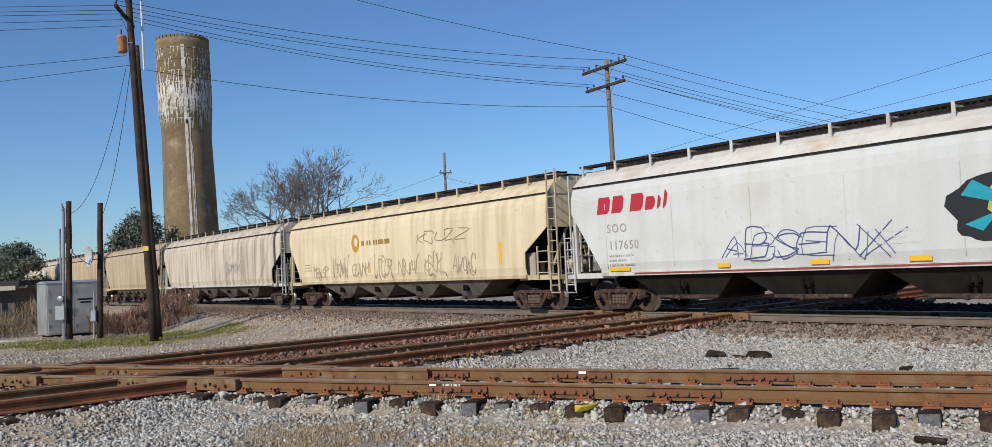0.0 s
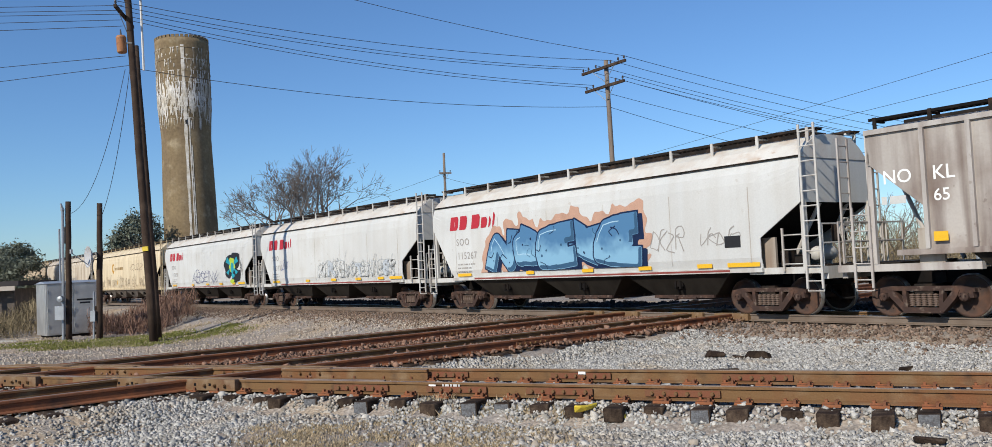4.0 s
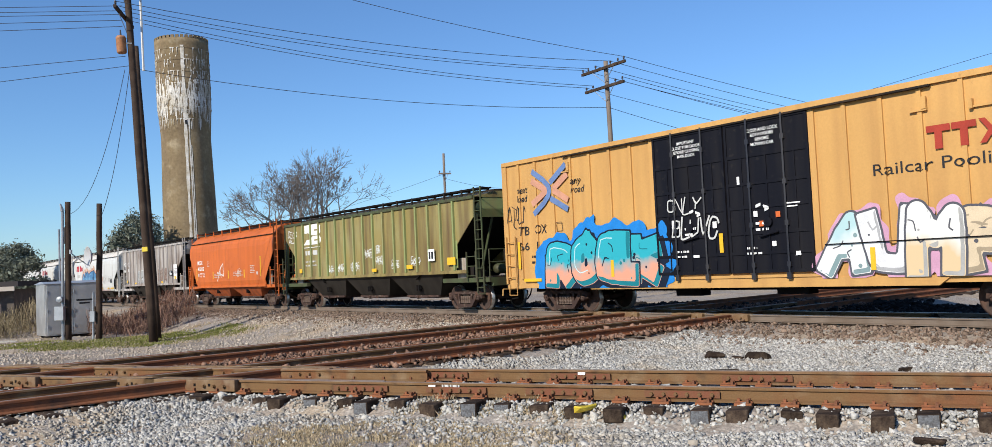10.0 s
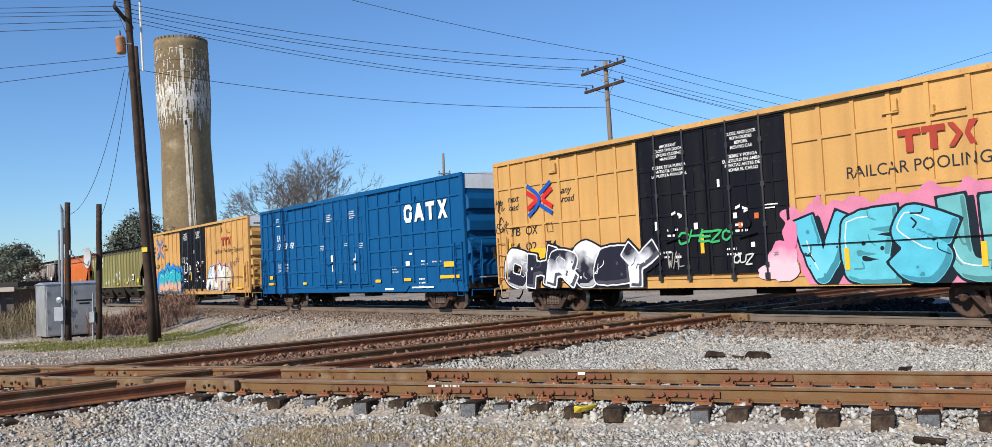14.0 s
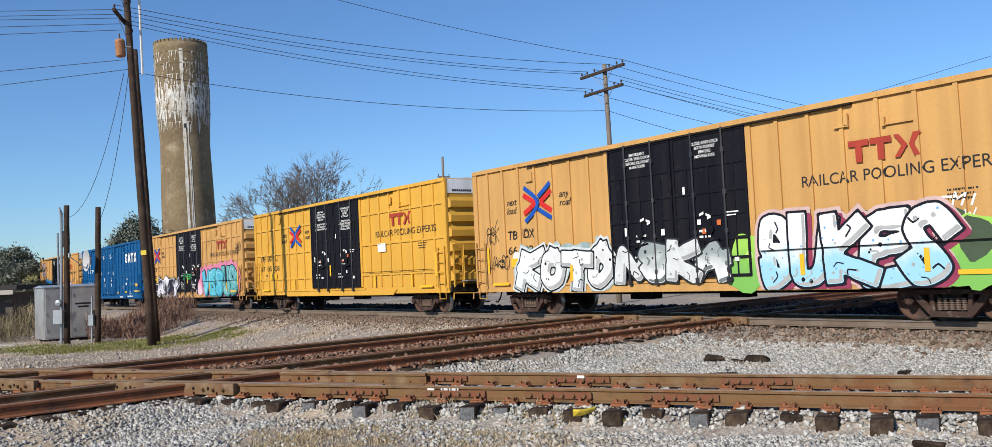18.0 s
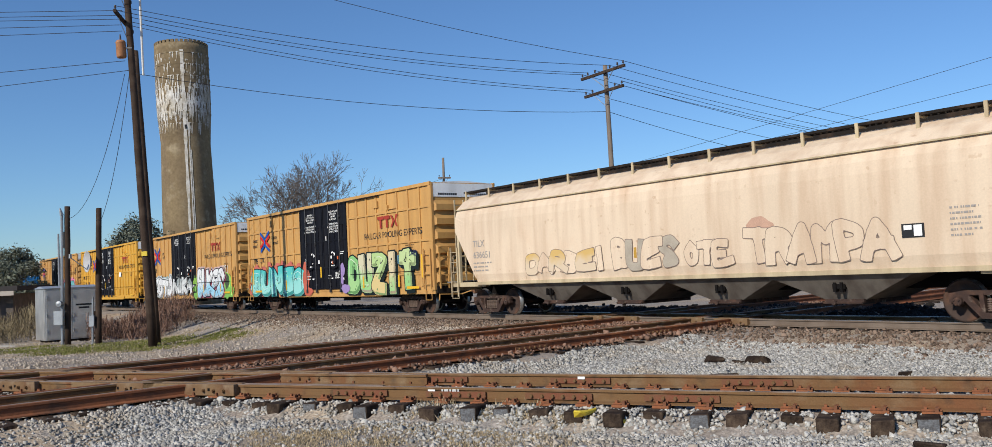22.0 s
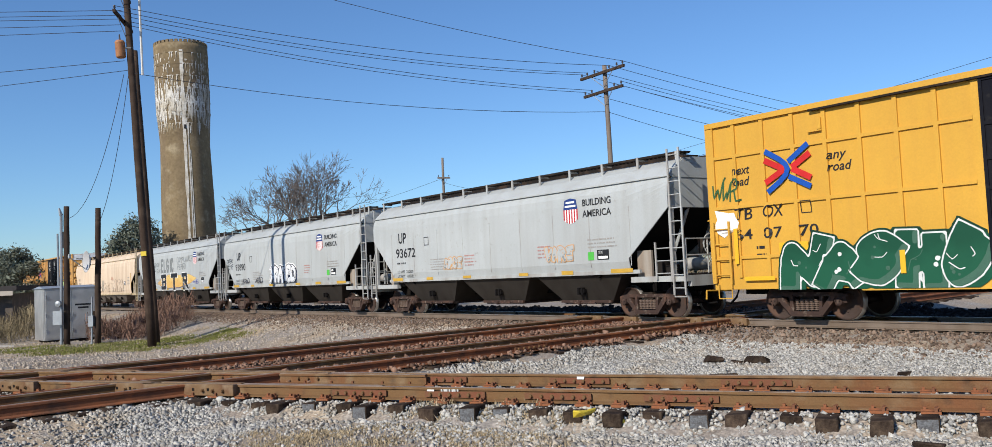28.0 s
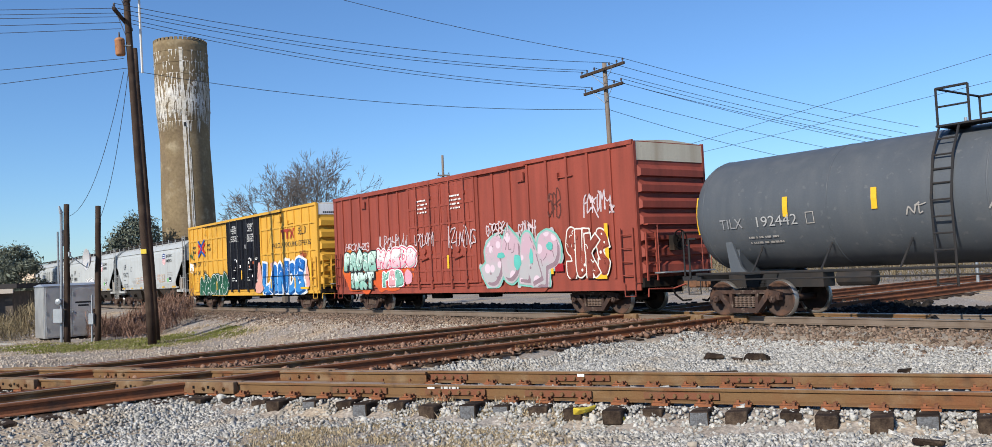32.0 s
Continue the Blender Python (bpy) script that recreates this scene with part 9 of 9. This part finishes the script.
        scrawl(c, -5.5, -4.5, 1.55, 1.82, 232, ink(0.05, 0.05, 0.07), curved, 0.045, word="XRAD", label="dark sprayed tag")
        scrawl(c, -3.7, -2.7, 1.55, 1.82, 233, ink(0.05, 0.05, 0.07), curved, 0.045, word="XRAD", label="dark sprayed tag")
        scrawl(c, -h + 0.45, -h + 1.45, 2.75, 3.0, 231, ink(0.07, 0.08, 0.09), curved, 0.04, word="DASK", label="dark sprayed tag")
        scrawl(c, -h + 0.45, -h + 1.45, 2.42, 2.67, 234, ink(0.07, 0.08, 0.09), curved, 0.04, word="MEME", label="dark sprayed tag")
    if k == 2:
        mural(c, "KROE", -2.9, -1.8, 1.72, 2.15, 240, [GREY_UP], ink(0.62, 0.36, 0.16), curved, line=0.03, label="orange outlined tag")
        mural(c, "VARE", 3.0, 4.3, 1.75, 2.25, 241, [GREY_UP], ink(0.66, 0.38, 0.18), curved, line=0.03, label="orange outlined tag")

c, h = pool_car(308.2, 20.8, "golden yellow panelled box car with black doors and blue graffiti", YEL_NEW, True, "640770")
mural(c, "NASHO", -7.2, -2.5, 0.8, 2.0, 250, [spray((0.012, 0.075, 0.042), (0.016, 0.10, 0.055), 0.9, 2.1)], ink(0.74, 0.75, 0.73), skin, halo=ink(0.012, 0.05, 0.03), drop=ink(0.012, 0.09, 0.05), fat=0.5, line=0.035, wild=1.0, label="dark green sprayed letters with white edges")
puffs(c, ((7.9, 1.6, 0.6, 0.8), (4.3, 2.25, 0.5, 0.25), (7.6, 2.3, 0.5, 0.4)), ink(0.70, 0.36, 0.30), skin, 0.002, "salmon pink sprayed background", 61)
puffs(c, ((2.4, 1.75, 0.3, 0.75), (2.25, 1.15, 0.6, 0.3)), ink(0.70, 0.36, 0.30), lambda z: 1.612, 0.002, "salmon pink sprayed background", 64)
mural(c, "LANCE", 2.85, 8.0, 0.78, 2.5, 251, [spray((0.015, 0.13, 0.44), (0.04, 0.22, 0.54), 1.0, 2.4, (0.20, 0.42, 0.66), 0.14, 3.4)], ink(0.76, 0.77, 0.78), skin, cloud=ink(0.72, 0.74, 0.76), puff=0.0, halo=ink(0.76, 0.77, 0.78), fat=0.45, line=0.05, wild=0.5, label="bright blue sprayed letters on white")
scrawl(c, 7.45, 8.3, 2.55, 2.95, 254, ink(0.32, 0.07, 0.03), post, 0.04, 4, 0.03, word="HIWAV", label="rust red sprayed tag")
scrawl(c, 7.25, 8.2, 3.75, 4.1, 252, M_INK, post, 0.045, word="SELO", label="black sprayed tag")
decal(c, "graffiti_patch", [blob(random.Random(3), -h + 0.5, 2.5, 0.35, 0.3, 14, 0.25)], M_WHITE, post, 0.008)
scrawl(c, -h + 0.15, -h + 0.9, 3.1, 3.6, 253, ink(0.05, 0.12, 0.05), post, 0.05, 3)

# oxide red box car
c, h = boxcar(329.0, 20.9, "oxide red ribbed box car covered in graffiti", BROWN, BROWN, False, BROWN, cap=paint("cream_end_panel", (0.62, 0.56, 0.44), (0.3, 0.2, 0.12), 0.5), door=(-3.0, 1.7), ends=7, posts=8, low=0.74)
for x in (-2.2, 0.1):
    bars(c, x, 4.3, 4, 0.8, 0.08, M_WHITE, lambda z: 1.59, 12)
puffs(c, ((-7.9, 1.9, 0.9, 0.75), (-6.6, 1.7, 0.9, 0.9), (-5.2, 1.7, 0.9, 0.85), (-4.0, 1.8, 0.9, 0.75), (-3.2, 1.8, 0.5, 0.75), (-7.5, 1.15, 0.9, 0.3), (-4.6, 1.1, 1.0, 0.25)), spray((0.66, 0.16, 0.03), (0.58, 0.10, 0.03), 0.9, 2.6), skin, 0.002, "orange sprayed background", 71)
mural(c, "PROSE", -8.5, -5.7, 1.72, 2.6, 260, [spray((0.50, 0.68, 0.60), (0.22, 0.46, 0.38), 1.7, 2.5), ink(0.36, 0.58, 0.50)], M_INK, lambda z: 1.585, drop=M_INK, fat=0.45, line=0.05, wild=0.3, hi=M_WHITE, label="mint green sprayed letters")
mural(c, "INKT", -8.1, -6.0, 0.95, 1.72, 265, [spray((0.56, 0.70, 0.64), (0.22, 0.46, 0.38), 0.9, 1.7)], M_INK, lambda z: 1.588, drop=M_INK, fat=0.45, line=0.05, wild=0.3, hi=M_WHITE, label="mint green sprayed letters")
mural(c, "MAEDS", -5.5, -2.5, 1.78, 2.6, 261, [spray((0.76, 0.74, 0.73), (0.72, 0.42, 0.48), 1.8, 2.5)], ink(0.60, 0.06, 0.14), lambda z: 1.585, halo=ink(0.74, 0.70, 0.70), fat=0.42, line=0.04, wild=0.3, label="white and pink sprayed letters")
mural(c, "MEB", -5.1, -3.5, 1.02, 1.7, 262, [ink(0.20, 0.44, 0.36), ink(0.72, 0.36, 0.40)], M_WHITE, lambda z: 1.585, halo=ink(0.6, 0.08, 0.10), fat=0.42, line=0.04, wild=0.3, label="green and pink sprayed letters")
decal(c, "graffiti_bubble", [blob(random.Random(8), -3.1, 1.4, 0.3, 0.3, 18, 0.08, 2.0)], ink(0.70, 0.34, 0.42), lambda z: 1.585, 0.01, "pink sprayed bubble")
mural(c, "SOAP", 2.2, 6.1, 0.9, 2.75, 263, [spray((0.52, 0.36, 0.42), (0.42, 0.41, 0.42), 1.0, 2.7, (0.58, 0.46, 0.52), 0.3, 1.8)], ink(0.46, 0.42, 0.44), lambda z: 1.57, cloud=ink(0.46, 0.42, 0.44), puff=0.02, halo=ink(0.20, 0.50, 0.42), fat=0.52, line=0.05, wild=0.1, label="pale pink and grey sprayed letters with mint edges")
puffs(c, ((3.1, 2.0, 0.22, 0.1), (4.0, 1.75, 0.2, 0.26), (4.75, 1.9, 0.1, 0.25), (5.7, 2.2, 0.16, 0.13)), ink(0.12, 0.48, 0.42), lambda z: 1.57, 0.034, "teal sprayed spot", 81)
mural(c, "SUKS", 6.5, 8.35, 1.15, 2.7, 264, [BROWN], ink(0.74, 0.72, 0.66), lambda z: 1.57, fat=0.5, line=0.045, wild=0.8, label="white outlined sprayed letters")
for k, (x0, x1, z0, z1) in enumerate(((-8.6, -6.4, 2.65, 3.0), (-5.4, -3.2, 2.6, 3.1), (-2.5, -1.1, 2.6, 3.1), (-0.1, 1.6, 2.5, 3.2), (2.3, 3.6, 2.7, 3.2), (4.0, 4.9, 2.5, 3.1), (7.3, 8.6, 3.1, 3.7))):
    scrawl(c, x0, x1, z0, z1, 270 + k, ink(0.60, 0.50, 0.52), post if abs(x0) > 2.6 else (lambda z: 1.6), 0.045, 7, label="pale sprayed tag")
scrawl(c, 5.65, 6.2, 3.2, 4.0, 279, ink(0.12, 0.04, 0.032), post, 0.05, 3, 0.006)
stripes(c, [(3.75, 1.6, 0.13, 0.55), (5.75, 1.6, 0.13, 0.6), (8.3, 2.1, 0.15, 1.3), (-0.2, 1.9, 0.12, 0.5), (8.0, 1.2, 0.5, 0.2)], -1.585)
stripes(c, [(3.0, 1.5, 0.35, 0.25), (6.1, 1.5, 0.4, 0.25)], -1.584, ink(0.35, 0.02, 0.03))

# tank car
c, h = tank_car(349.9, 17.4, "dark grey tank car with faded white lettering", TANK, TANK_FR)
text(c, "TILX", -h + 1.3, 2.28, 0.26, ink(0.3, 0.3, 0.31), tank_side, 0.03, wide=0.7)
text(c, "192442", -h + 2.35, 2.28, 0.26, ink(0.4, 0.4, 0.4), tank_side, 0.03, wide=1.25)
decal(c, "panel_outline", strip([(-h + 3.85, 2.28), (-h + 4.05, 2.28), (-h + 4.05, 2.54), (-h + 3.85, 2.54), (-h + 3.85, 2.28)], 0.02), M_FAINT, tank_side, 0.03)
bars(c, -h + 2.1, 2.0, 2, 1.3, 0.07, M_FAINT, tank_side, 3, 0.03)
for x, z, hh in ((-h + 3.3, 2.72, 0.48), (-h + 5.6, 2.72, 0.48), (1.2, 2.72, 0.48), (4.1, 2.72, 0.48)):
    decal(c, "reflector", [[(x - 0.07, z - hh / 2), (x + 0.07, z - hh / 2), (x + 0.07, z), (x - 0.07, z)], [(x - 0.07, z), (x + 0.07, z), (x + 0.07, z + hh / 2), (x - 0.07, z + hh / 2)]], M_REFL, tank_side, 0.03, "yellow reflective stripe")
x = -h + 0.35
decal(c, "reflector", [[(x, 2.2 + 0.2 * k), (x + 0.14, 2.2 + 0.2 * k), (x + 0.14, 2.4 + 0.2 * k), (x, 2.4 + 0.2 * k)] for k in range(5)], M_REFL, lambda z: tank_side(z) * 0.83, 0.03, "yellow reflective stripe")
scrawl(c, -1.7, -1.35, 2.3, 2.5, 280, M_FAINT, tank_side, 0.03, 2, 0.03)
scrawl(c, 0.0, 0.4, 2.3, 2.5, 281, M_FAINT, tank_side, 0.03, 2, 0.03)


# ---- motion ----
def motions():
    o, d, n = TRACK_A
    for car, centre in CARS:
        rows = []
        for k in range(9):
            t = 4.0 * k
            p = o + d * (centre - SPEED * t)
            rows.append((t, pose(p.x, p.y, 0, 0, 0, HEAD_DEG)))
        walk(car, rows)
    # wheels roll: travel over the tread's radius
    turn = math.degrees(SPEED / 0.458 / FPS)
    for w, x in WHEELS:
        walk(w, [(k / FPS, pose(x, 0, 0.458, 0, -turn * k, 0)) for k in range(0, 32 * FPS + 1, 2)])


motions()
